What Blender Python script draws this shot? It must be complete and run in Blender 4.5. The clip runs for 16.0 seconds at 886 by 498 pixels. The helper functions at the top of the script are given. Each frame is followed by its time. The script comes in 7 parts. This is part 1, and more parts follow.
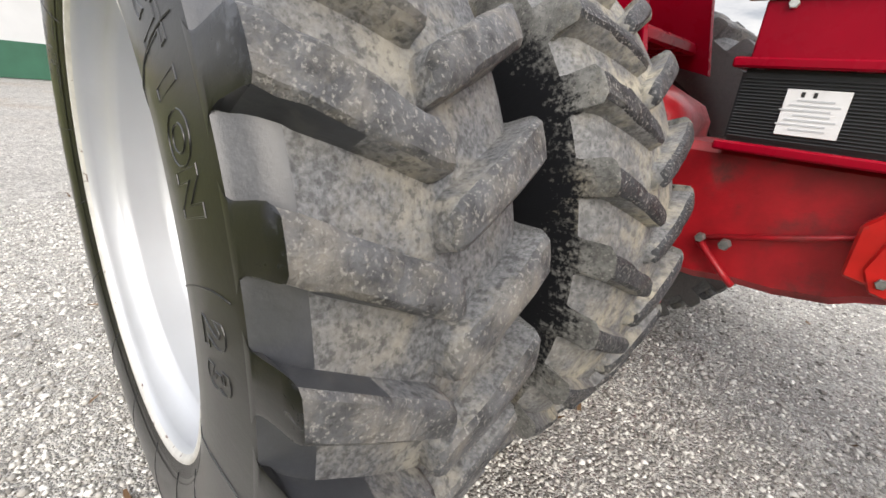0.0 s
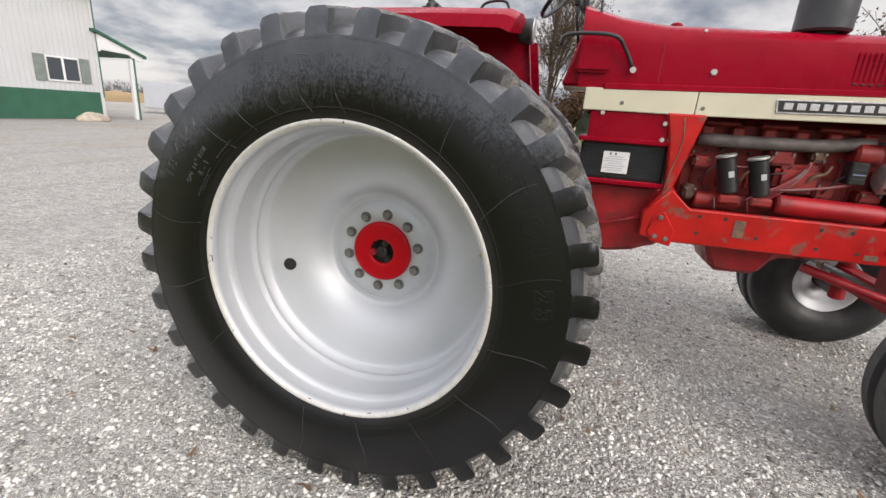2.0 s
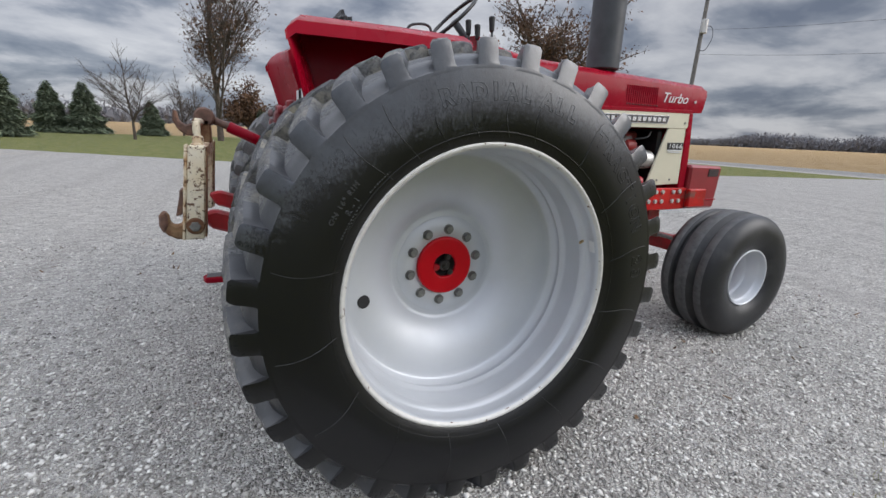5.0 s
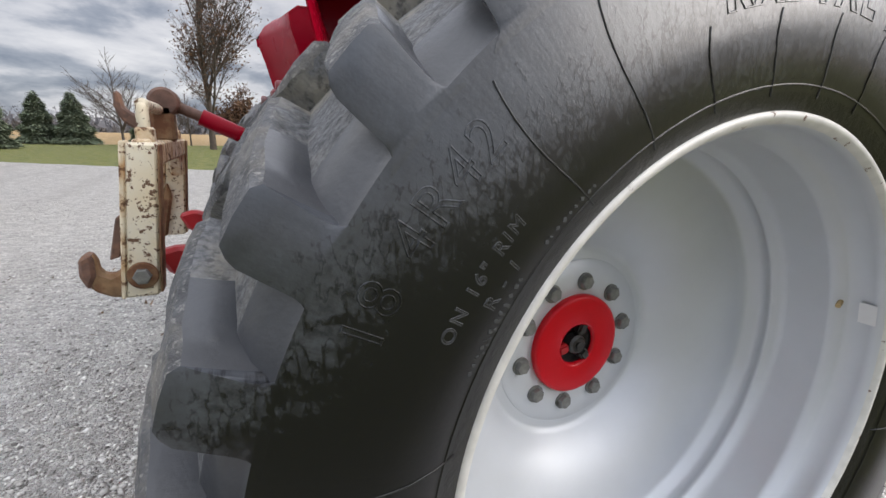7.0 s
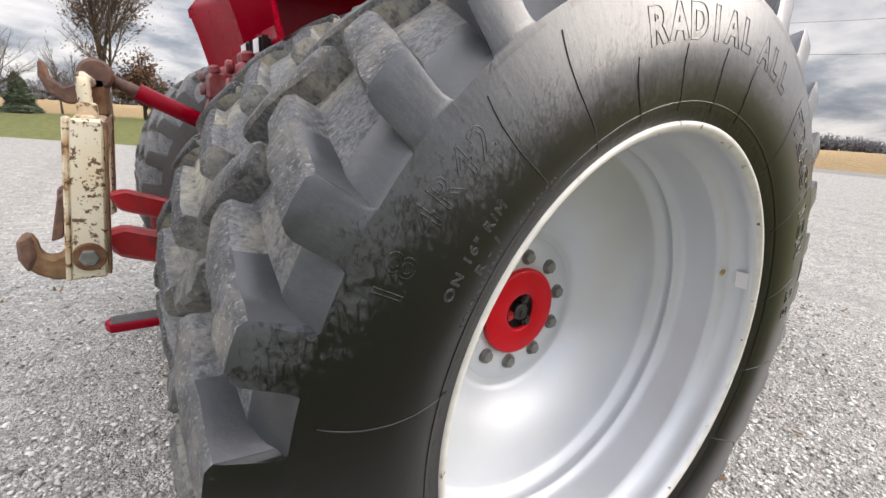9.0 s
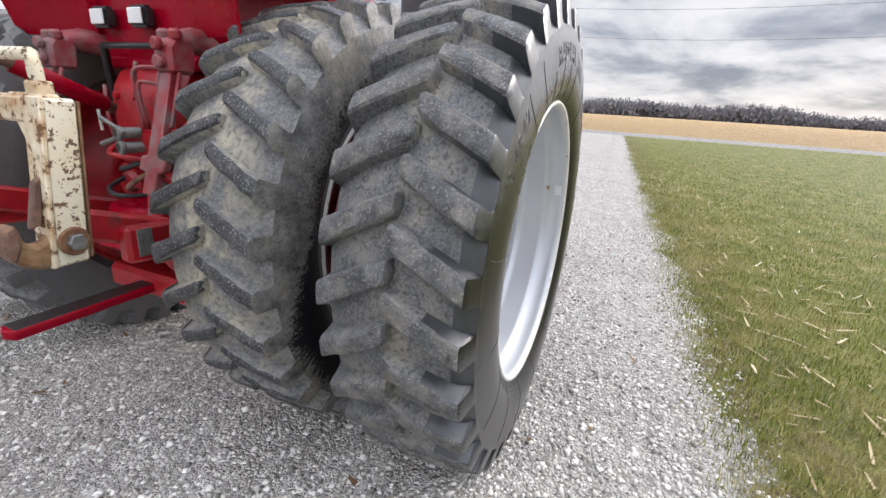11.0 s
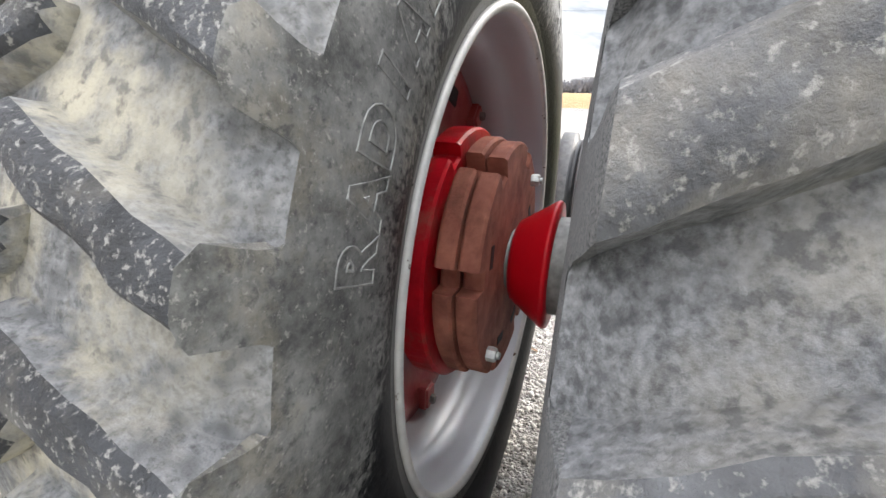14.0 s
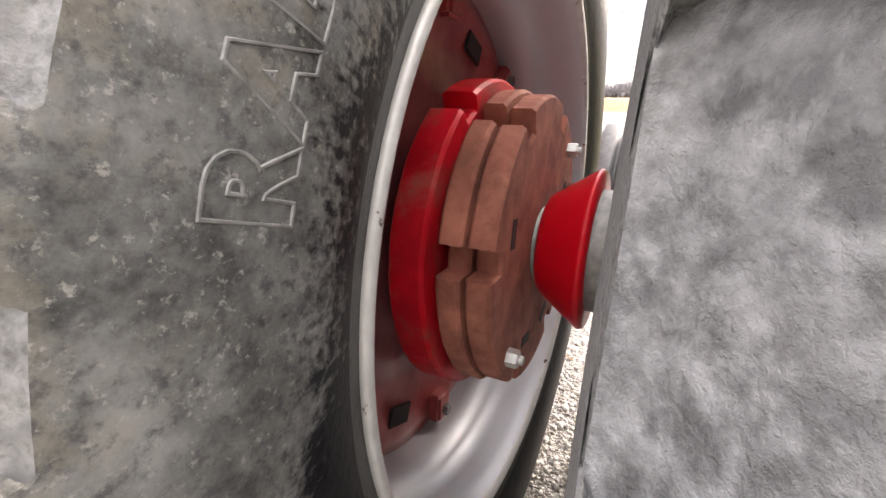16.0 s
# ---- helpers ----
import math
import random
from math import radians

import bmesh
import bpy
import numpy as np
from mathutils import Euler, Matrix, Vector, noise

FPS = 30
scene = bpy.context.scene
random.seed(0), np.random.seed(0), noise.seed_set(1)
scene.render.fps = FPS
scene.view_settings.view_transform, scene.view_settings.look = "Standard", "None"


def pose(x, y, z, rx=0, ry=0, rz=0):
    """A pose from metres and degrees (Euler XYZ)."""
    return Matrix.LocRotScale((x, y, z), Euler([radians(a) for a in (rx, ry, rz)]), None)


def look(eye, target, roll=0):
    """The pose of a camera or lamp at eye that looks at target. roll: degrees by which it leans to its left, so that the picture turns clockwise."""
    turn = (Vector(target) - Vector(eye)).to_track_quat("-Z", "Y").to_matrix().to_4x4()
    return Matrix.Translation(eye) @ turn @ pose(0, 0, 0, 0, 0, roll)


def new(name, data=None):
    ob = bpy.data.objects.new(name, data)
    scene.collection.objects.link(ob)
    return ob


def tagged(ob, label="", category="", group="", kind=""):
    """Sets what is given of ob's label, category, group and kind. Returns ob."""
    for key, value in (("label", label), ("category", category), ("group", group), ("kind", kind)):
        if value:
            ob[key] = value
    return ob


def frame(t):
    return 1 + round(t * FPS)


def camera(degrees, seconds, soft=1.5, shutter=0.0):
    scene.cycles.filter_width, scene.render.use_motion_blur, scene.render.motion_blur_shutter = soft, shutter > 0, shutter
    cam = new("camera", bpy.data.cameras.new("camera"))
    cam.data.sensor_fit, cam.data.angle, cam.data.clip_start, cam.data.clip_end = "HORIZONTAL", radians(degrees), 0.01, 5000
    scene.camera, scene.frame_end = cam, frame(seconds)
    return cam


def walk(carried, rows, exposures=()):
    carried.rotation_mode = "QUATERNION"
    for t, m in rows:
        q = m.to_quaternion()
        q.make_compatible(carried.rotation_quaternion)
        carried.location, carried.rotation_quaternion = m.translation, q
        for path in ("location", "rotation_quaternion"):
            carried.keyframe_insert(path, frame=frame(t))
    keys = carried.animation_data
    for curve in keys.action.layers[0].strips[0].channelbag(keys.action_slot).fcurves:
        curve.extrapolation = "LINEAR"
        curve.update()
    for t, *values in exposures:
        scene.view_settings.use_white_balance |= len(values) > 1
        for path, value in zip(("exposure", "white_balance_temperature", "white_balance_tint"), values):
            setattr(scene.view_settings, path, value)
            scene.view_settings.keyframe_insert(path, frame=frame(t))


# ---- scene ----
cam = camera(89.89, 16.0)
PATH = [
    (0, 1.2309, -2.1943, 1.2799, 69.762, -5.359, 46.440),
    (0.5, 1.2169, -2.5435, 1.3405, 70.502, -6.046, 40.177),
    (1, 1.1874, -2.9683, 1.3948, 71.336, -5.736, 32.776),
    (1.5, 0.9861, -3.1531, 1.4555, 72.478, -4.793, 24.349),
    (2, 0.7503, -3.3783, 1.5050, 72.992, -3.870, 15.945),
    (2.5, 0.5087, -3.5053, 1.5268, 73.083, -3.049, 8.245),
    (3, 0.2618, -3.5538, 1.5319, 73.080, -2.608, 0.825),
    (3.2, 0.1500, -3.5853, 1.4957, 73.669, -2.732, -2.050),
    (5.3, -0.9200, -3.2901, 1.4824, 75.624, -1.756, -26.706),
    (5.5, -0.9613, -3.1968, 1.4695, 75.859, -1.361, -27.858),
    (6, -0.9925, -2.9282, 1.4549, 76.272, -0.729, -29.023),
    (6.5, -0.9205, -2.6456, 1.4344, 76.133, -0.749, -27.893),
    (7, -0.7688, -2.4408, 1.4106, 76.100, -1.344, -25.192),
    (7.5, -0.7026, -2.3443, 1.4109, 75.759, -2.286, -23.188),
    (8, -0.6901, -2.3126, 1.4094, 75.986, -2.603, -23.922),
    (8.5, -0.7099, -2.3462, 1.4187, 75.466, -3.336, -27.759),
    (9, -0.9056, -2.5011, 1.4299, 74.205, -3.504, -34.320),
    (9.2, -1.0208, -2.5587, 1.4399, 73.999, -3.486, -37.265),
    (11.3, -1.8074, -2.2235, 1.4283, 71.416, -3.162, -69.863),
    (11.5, -1.8244, -2.1266, 1.3992, 71.248, -2.963, -71.923),
    (12, -1.8751, -1.9089, 1.3975, 71.255, -2.250, -75.706),
    (12.5, -1.8282, -1.7646, 1.3851, 71.400, -1.550, -77.458),
    (13, -1.5333, -1.6957, 1.3592, 72.111, -0.912, -76.418),
    (13.5, -1.2418, -1.6470, 1.3342, 71.741, -0.727, -72.959),
    (14, -1.0131, -1.6187, 1.2947, 70.174, -0.996, -67.965),
    (14.3, -0.9850, -1.6120, 1.2830, 70.100, -0.800, -67.700),
    (14.5, -0.9039, -1.6099, 1.2618, 70.563, 0.133, -66.990),
    (14.7, -0.8720, -1.6060, 1.2220, 74.000, 1.300, -66.500),
    (15, -0.8500, -1.6020, 1.1900, 77.300, 3.400, -67.300),
    (15.5, -0.8460, -1.6020, 1.1850, 76.800, 2.900, -68.200),
    (16, -0.8460, -1.6030, 1.1820, 70.850, -0.390, -63.200),
]
EXPOSURES = [(0, 0.36, 6950, 12), (0.5, 0.13, 7050, 12), (1.5, 0.05, 7000, 13), (3, -0.16, 6600, 14), (5.5, -0.38, 6300, 12), (6.5, -0.28, 6320, 12), (7, -0.04, 6550, 13), (8, 0.26, 6850, 14), (9, 0.30, 6900, 14),
             (11.5, 0.43, 6500, 14), (12.5, 0.59, 6500, 14), (13.5, 0.9, 6350, 12), (14, 1.23, 6800, 11), (14.5, 1.45, 7100, 12), (15, 1.55, 7500, 16), (16, 1.7, 7500, 18)]
walk(cam, [(t, pose(*p)) for t, *p in PATH], EXPOSURES)

# ---- light ----
world = bpy.data.worlds.new("overcast")
scene.world = world
world.use_nodes = True
wn, wl = world.node_tree.nodes, world.node_tree.links
wn.clear()
w_out = wn.new("ShaderNodeOutputWorld")
w_bg = wn.new("ShaderNodeBackground")
w_sky = wn.new("ShaderNodeTexSky")
w_sky.sky_type, w_sky.sun_disc = "NISHITA", False
w_sky.sun_elevation, w_sky.sun_rotation = radians(28), radians(126)
w_tc = wn.new("ShaderNodeTexCoord")
w_dir = wn.new("ShaderNodeSeparateXYZ")
wl.new(w_tc.outputs["Generated"], w_dir.inputs["Vector"])
w_low = wn.new("ShaderNodeMath")
w_low.operation = "MAXIMUM"
w_low.inputs[1].default_value = 0.0
wl.new(w_dir.outputs["Z"], w_low.inputs[0])
w_add = wn.new("ShaderNodeMath")
w_add.operation = "ADD"
w_add.inputs[1].default_value = 0.24
wl.new(w_low.outputs["Value"], w_add.inputs[0])
w_map = wn.new("ShaderNodeCombineXYZ")
for axis in ("X", "Y"):
    w_div = wn.new("ShaderNodeMath")
    w_div.operation = "DIVIDE"
    wl.new(w_dir.outputs[axis], w_div.inputs[0])
    wl.new(w_add.outputs["Value"], w_div.inputs[1])
    wl.new(w_div.outputs["Value"], w_map.inputs[axis])
w_n1 = wn.new("ShaderNodeTexNoise")
w_n1.inputs["Scale"].default_value, w_n1.inputs["Detail"].default_value = 1.5, 12
w_n1.inputs["Roughness"].default_value, w_n1.inputs["Distortion"].default_value = 0.56, 0.2
w_ramp = wn.new("ShaderNodeValToRGB")
e = w_ramp.color_ramp.elements
e[0].position, e[0].color = 0.36, (3.0, 3.5, 4.5, 1)
e[1].position, e[1].color = 0.60, (11.0, 11.2, 11.5, 1)
m1 = e.new(0.44)
m1.color = (5.0, 5.5, 6.4, 1)
m2 = e.new(0.51)
m2.color = (8.4, 8.7, 9.3, 1)
w_mix = wn.new("ShaderNodeMixRGB")
w_mix.inputs["Fac"].default_value = 0.86
wl.new(w_map.outputs["Vector"], w_n1.inputs["Vector"])
wl.new(w_n1.outputs["Fac"], w_ramp.inputs["Fac"])
wl.new(w_sky.outputs["Color"], w_mix.inputs["Color1"])
wl.new(w_ramp.outputs["Color"], w_mix.inputs["Color2"])
w_sep = wn.new("ShaderNodeSeparateXYZ")
wl.new(w_tc.outputs["Generated"], w_sep.inputs["Vector"])
w_up = wn.new("ShaderNodeMapRange")
w_up.inputs["From Min"].default_value, w_up.inputs["From Max"].default_value = 0.24, 0.62
w_up.inputs["To Min"].default_value, w_up.inputs["To Max"].default_value = 0.80, 2.4
wl.new(w_sep.outputs["Z"], w_up.inputs["Value"])
w_dim = wn.new("ShaderNodeMapRange")          # an added dimming of the low sky towards +x, against blown-out white
w_dim.interpolation_type = "SMOOTHSTEP"
w_dim.inputs["From Min"].default_value, w_dim.inputs["From Max"].default_value = 0.35, 1.0
w_dim.inputs["To Min"].default_value, w_dim.inputs["To Max"].default_value = 0.80, 0.58
wl.new(w_sep.outputs["X"], w_dim.inputs["Value"])
wl.new(w_dim.outputs["Result"], w_up.inputs["To Min"])
w_mul = wn.new("ShaderNodeVectorMath")
w_mul.operation = "SCALE"
wl.new(w_mix.outputs["Color"], w_mul.inputs[0])
wl.new(w_up.outputs["Result"], w_mul.inputs["Scale"])
# the cloud cover is thinner and brighter on the sun's side
w_dot = wn.new("ShaderNodeVectorMath")
w_dot.operation = "DOT_PRODUCT"
wl.new(w_tc.outputs["Generated"], w_dot.inputs[0])
w_dot.inputs[1].default_value = (0.71, -0.52, 0.47)
w_glow = wn.new("ShaderNodeMapRange")
w_glow.interpolation_type = "SMOOTHSTEP"
w_glow.inputs["From Min"].default_value, w_glow.inputs["From Max"].default_value = -0.2, 1.0
w_glow.inputs["To Min"].default_value, w_glow.inputs["To Max"].default_value = 1.0, 1.15
wl.new(w_dot.outputs["Value"], w_glow.inputs["Value"])
w_thin = wn.new("ShaderNodeVectorMath")
w_thin.operation = "SCALE"
wl.new(w_mul.outputs["Vector"], w_thin.inputs[0])
wl.new(w_glow.outputs["Result"], w_thin.inputs["Scale"])
wl.new(w_thin.outputs["Vector"], w_bg.inputs["Color"])
w_bg.inputs["Strength"].default_value = 0.10
wl.new(w_bg.outputs["Background"], w_out.inputs["Surface"])

sun = new("sun", bpy.data.lights.new("sun", "SUN"))
sun.data.energy, sun.data.angle, sun.data.color = 1.9, radians(36), (1.0, 0.96, 0.9)
sun.matrix_world = look((11, -8.1, 7.4), (0, 0, 0))


# ---- materials ----
def mat(name, col, rough=0.6, metal=0.0, coat=0.0, vary=0.0, vscale=6.0, bump=0.0, bscale=60.0, dirt=None, dscale=4.0, dlo=0.5, dhi=0.62, damt=1.0, spec=0.5, vcol=None, rvary=0.0, speck=None, sscale=90.0, slo=0.58, shi=0.66, samt=0.8, band=None):
    """Principled paint, metal or rubber: two scales of variation, an optional second colour in patches, and a fine bump."""
    m = bpy.data.materials.new(name)
    m.use_nodes = True
    nt = m.node_tree
    b = nt.nodes["Principled BSDF"]
    b.inputs["Base Color"].default_value = (*col, 1)
    b.inputs["Roughness"].default_value, b.inputs["Metallic"].default_value = rough, metal
    b.inputs["Specular IOR Level"].default_value = spec
    b.inputs["Coat Weight"].default_value, b.inputs["Coat Roughness"].default_value = coat, 0.12
    tc = nt.nodes.new("ShaderNodeTexCoord")

    def noise_tex(scale, detail=6, rgh=0.6):
        n = nt.nodes.new("ShaderNodeTexNoise")
        n.inputs["Scale"].default_value, n.inputs["Detail"].default_value, n.inputs["Roughness"].default_value = scale, detail, rgh
        nt.links.new(tc.outputs["Object"], n.inputs["Vector"])
        return n.outputs["Fac"]

    out = None
    if vary:
        mx = nt.nodes.new("ShaderNodeMixRGB")
        mx.inputs["Color1"].default_value = (*[c * (1 - vary) for c in col], 1)
        mx.inputs["Color2"].default_value = (*(vcol or [min(1, c * (1 + vary)) for c in col]), 1)
        rp = nt.nodes.new("ShaderNodeMapRange")
        rp.inputs["From Min"].default_value, rp.inputs["From Max"].default_value = 0.32, 0.68
        nt.links.new(noise_tex(vscale), rp.inputs["Value"])
        nt.links.new(rp.outputs["Result"], mx.inputs["Fac"])
        out = mx.outputs["Color"]
    if dirt:
        mx = nt.nodes.new("ShaderNodeMixRGB")
        mx.inputs["Color1"].default_value = (*col, 1)
        if out:
            nt.links.new(out, mx.inputs["Color1"])
        mx.inputs["Color2"].default_value = (*dirt, 1)
        rp = nt.nodes.new("ShaderNodeMapRange")
        rp.inputs["From Min"].default_value, rp.inputs["From Max"].default_value = dlo, dhi
        rp.inputs["To Max"].default_value = damt
        nt.links.new(noise_tex(dscale, 10, 0.65), rp.inputs["Value"])
        if band:
            sp = nt.nodes.new("ShaderNodeSeparateXYZ")
            nt.links.new(tc.outputs["Object"], sp.inputs["Vector"])
            ab = nt.nodes.new("ShaderNodeMath")
            ab.operation = "ABSOLUTE"
            nt.links.new(sp.outputs["Y"], ab.inputs[0])
            fall = nt.nodes.new("ShaderNodeMapRange")
            fall.inputs["From Min"].default_value, fall.inputs["From Max"].default_value = band[1], band[0]
            fall.inputs["To Min"].default_value, fall.inputs["To Max"].default_value = 0.12, damt
            nt.links.new(ab.outputs["Value"], fall.inputs["Value"])
            nt.links.new(fall.outputs["Result"], rp.inputs["To Max"])
        nt.links.new(rp.outputs["Result"], mx.inputs["Fac"])
        out = mx.outputs["Color"]
        rr = nt.nodes.new("ShaderNodeMapRange")
        rr.inputs["To Min"].default_value, rr.inputs["To Max"].default_value = rough, min(0.95, rough + 0.4)
        nt.links.new(rp.outputs["Result"], rr.inputs["Value"])
        nt.links.new(rr.outputs["Result"], b.inputs["Roughness"])
    if rvary and not dirt:
        rr = nt.nodes.new("ShaderNodeMapRange")
        rr.inputs["From Min"].default_value, rr.inputs["From Max"].default_value = 0.35, 0.65
        rr.inputs["To Min"].default_value, rr.inputs["To Max"].default_value = max(0.02, rough - rvary), min(1, rough + rvary)
        nt.links.new(noise_tex(vscale * 2.3, 8), rr.inputs["Value"])
        nt.links.new(rr.outputs["Result"], b.inputs["Roughness"])
    if speck:
        mx = nt.nodes.new("ShaderNodeMixRGB")
        nt.links.new(out, mx.inputs["Color1"])
        mx.inputs["Color2"].default_value = (*speck, 1)
        rp = nt.nodes.new("ShaderNodeMapRange")
        rp.inputs["From Min"].default_value, rp.inputs["From Max"].default_value, rp.inputs["To Max"].default_value = slo, shi, samt
        nt.links.new(noise_tex(sscale, 5, 0.6), rp.inputs["Value"])
        nt.links.new(rp.outputs["Result"], mx.inputs["Fac"])
        out = mx.outputs["Color"]
    if out:
        nt.links.new(out, b.inputs["Base Color"])
    if bump:
        bp = nt.nodes.new("ShaderNodeBump")
        bp.inputs["Strength"].default_value, bp.inputs["Distance"].default_value = 1.0, bump
        nt.links.new(noise_tex(bscale, 8, 0.65), bp.inputs["Height"])
        nt.links.new(bp.outputs["Normal"], b.inputs["Normal"])
    return m


RED = mat("tractor red", (0.275, 0.002, 0.014), 0.28, coat=0.08, vary=0.12, vscale=3, rvary=0.1, spec=0.08)
RED_CAST = mat("red cast iron", (0.34, 0.007, 0.013), 0.4, vary=0.25, vscale=9, bump=0.0012, bscale=70, dirt=(0.06, 0.025, 0.02), dscale=6, dlo=0.53, dhi=0.70, damt=0.8)
RED_RAIL = mat("worn red rail paint", (0.44, 0.010, 0.009), 0.36, vary=0.25, vscale=5, spec=0.3, dirt=(0.15, 0.075, 0.055), dscale=8, dlo=0.57, dhi=0.66, damt=0.9, coat=0.2)
ENGINE = mat("oily red engine iron", (0.25, 0.018, 0.016), 0.5, vary=0.35, vscale=8, bump=0.002, bscale=40, dirt=(0.04, 0.02, 0.018), dscale=9, dlo=0.5, dhi=0.72, damt=0.85)
PINK_CAST = mat("faded red lift iron", (0.24, 0.022, 0.028), 0.45, vary=0.25, vscale=12, bump=0.001, bscale=90, dirt=(0.21, 0.15, 0.145), dscale=8, dlo=0.44, dhi=0.62, damt=0.85)
CREAM = mat("cream paint", (0.62, 0.58, 0.44), 0.4, vary=0.07, vscale=2.5, coat=0.15, rvary=0.1)
RUSTY_CREAM = mat("chipped rusty cream paint", (0.76, 0.725, 0.60), 0.5, vary=0.08, vscale=5, vcol=(0.66, 0.54, 0.34), bump=0.0012, bscale=60, dirt=(0.11, 0.05, 0.025), dscale=58, dlo=0.56, dhi=0.59, damt=0.95)
RUSTY_EDGE = mat("rusted cream steel", (0.23, 0.135, 0.065), 0.7, vary=0.4, vscale=14, bump=0.002, bscale=50, dirt=(0.14, 0.06, 0.03), dscale=9, dlo=0.45, dhi=0.58, damt=0.95)
RUST = mat("brown rusted steel", (0.13, 0.07, 0.05), 0.65, vary=0.4, vscale=18, bump=0.0015, bscale=80, dirt=(0.24, 0.13, 0.08), dscale=12, dlo=0.5, dhi=0.64)
WEIGHT = mat("rust-brown cast iron weight", (0.30, 0.085, 0.055), 0.72, vary=0.25, vscale=16, vcol=(0.46, 0.17, 0.11), bump=0.0024, bscale=110, dirt=(0.15, 0.055, 0.035), dscale=9, dlo=0.5, dhi=0.66, damt=0.7)
WEIGHT_RED = mat("chipped red weight paint", (0.52, 0.008, 0.018), 0.34, spec=0.2, vary=0.3, vscale=10, bump=0.0012, bscale=110, dirt=(0.24, 0.10, 0.075), dscale=8, dlo=0.50, dhi=0.64, damt=0.75)
CENTRE_RED = mat("faded glossy red cast paint", (0.46, 0.030, 0.034), 0.36, vary=0.3, vscale=9, vcol=(0.50, 0.12, 0.11), bump=0.001, bscale=80, coat=0.2)
HUB_RED = mat("bright red hub paint", (0.46, 0.003, 0.010), 0.32, spec=0.2, coat=0.1, vary=0.06, vscale=12, bump=0.0006, bscale=90)
SILVER = mat("silver wheel paint", (0.555, 0.575, 0.60), 0.46, metal=0.36, vary=0.06, vscale=2.0, rvary=0.07, bump=0.0002, bscale=220)
SILVER_EDGE = mat("scuffed pale rim edge", (0.62, 0.61, 0.58), 0.5, metal=0.2, vary=0.1, vscale=30, dirt=(0.12, 0.06, 0.035), dscale=26, dlo=0.62, dhi=0.67)
STEEL = mat("grey steel bolt", (0.20, 0.20, 0.19), 0.5, metal=0.6, vary=0.3, vscale=40, bump=0.0005, bscale=120)
ZINC = mat("zinc plated nut", (0.55, 0.56, 0.53), 0.42, metal=0.6, vary=0.2, vscale=60)
BLACK = mat("black satin paint", (0.018, 0.018, 0.02), 0.4, vary=0.3, vscale=8)
EXHAUST = mat("dark grey stack paint", (0.05, 0.054, 0.06), 0.5, vary=0.25, vscale=5, rvary=0.12)
PLASTIC = mat("black ribbed plastic", (0.022, 0.024, 0.026), 0.5, vary=0.2, vscale=14)
LABEL = mat("white printed label", (0.74, 0.74, 0.74), 0.5, vary=0.05, vscale=20)
INK = mat("grey label print", (0.48, 0.49, 0.51), 0.6)
INK_BLACK = mat("black badge", (0.02, 0.02, 0.02), 0.4)
CHROME = mat("chrome badge", (0.72, 0.72, 0.74), 0.22, metal=0.8)
ALU = mat("cast aluminium", (0.55, 0.54, 0.52), 0.45, metal=0.7, vary=0.2, vscale=30)
# near-black pieces of it draw the shade inside slots and holes
DARK_GAP = mat("shade-dark iron gap", (0.03, 0.018, 0.017), 0.7, vary=0.4, vscale=12)
GREASE = mat("greasy black hub end", (0.02, 0.018, 0.017), 0.35, vary=0.4, vscale=30, bump=0.002, bscale=60)


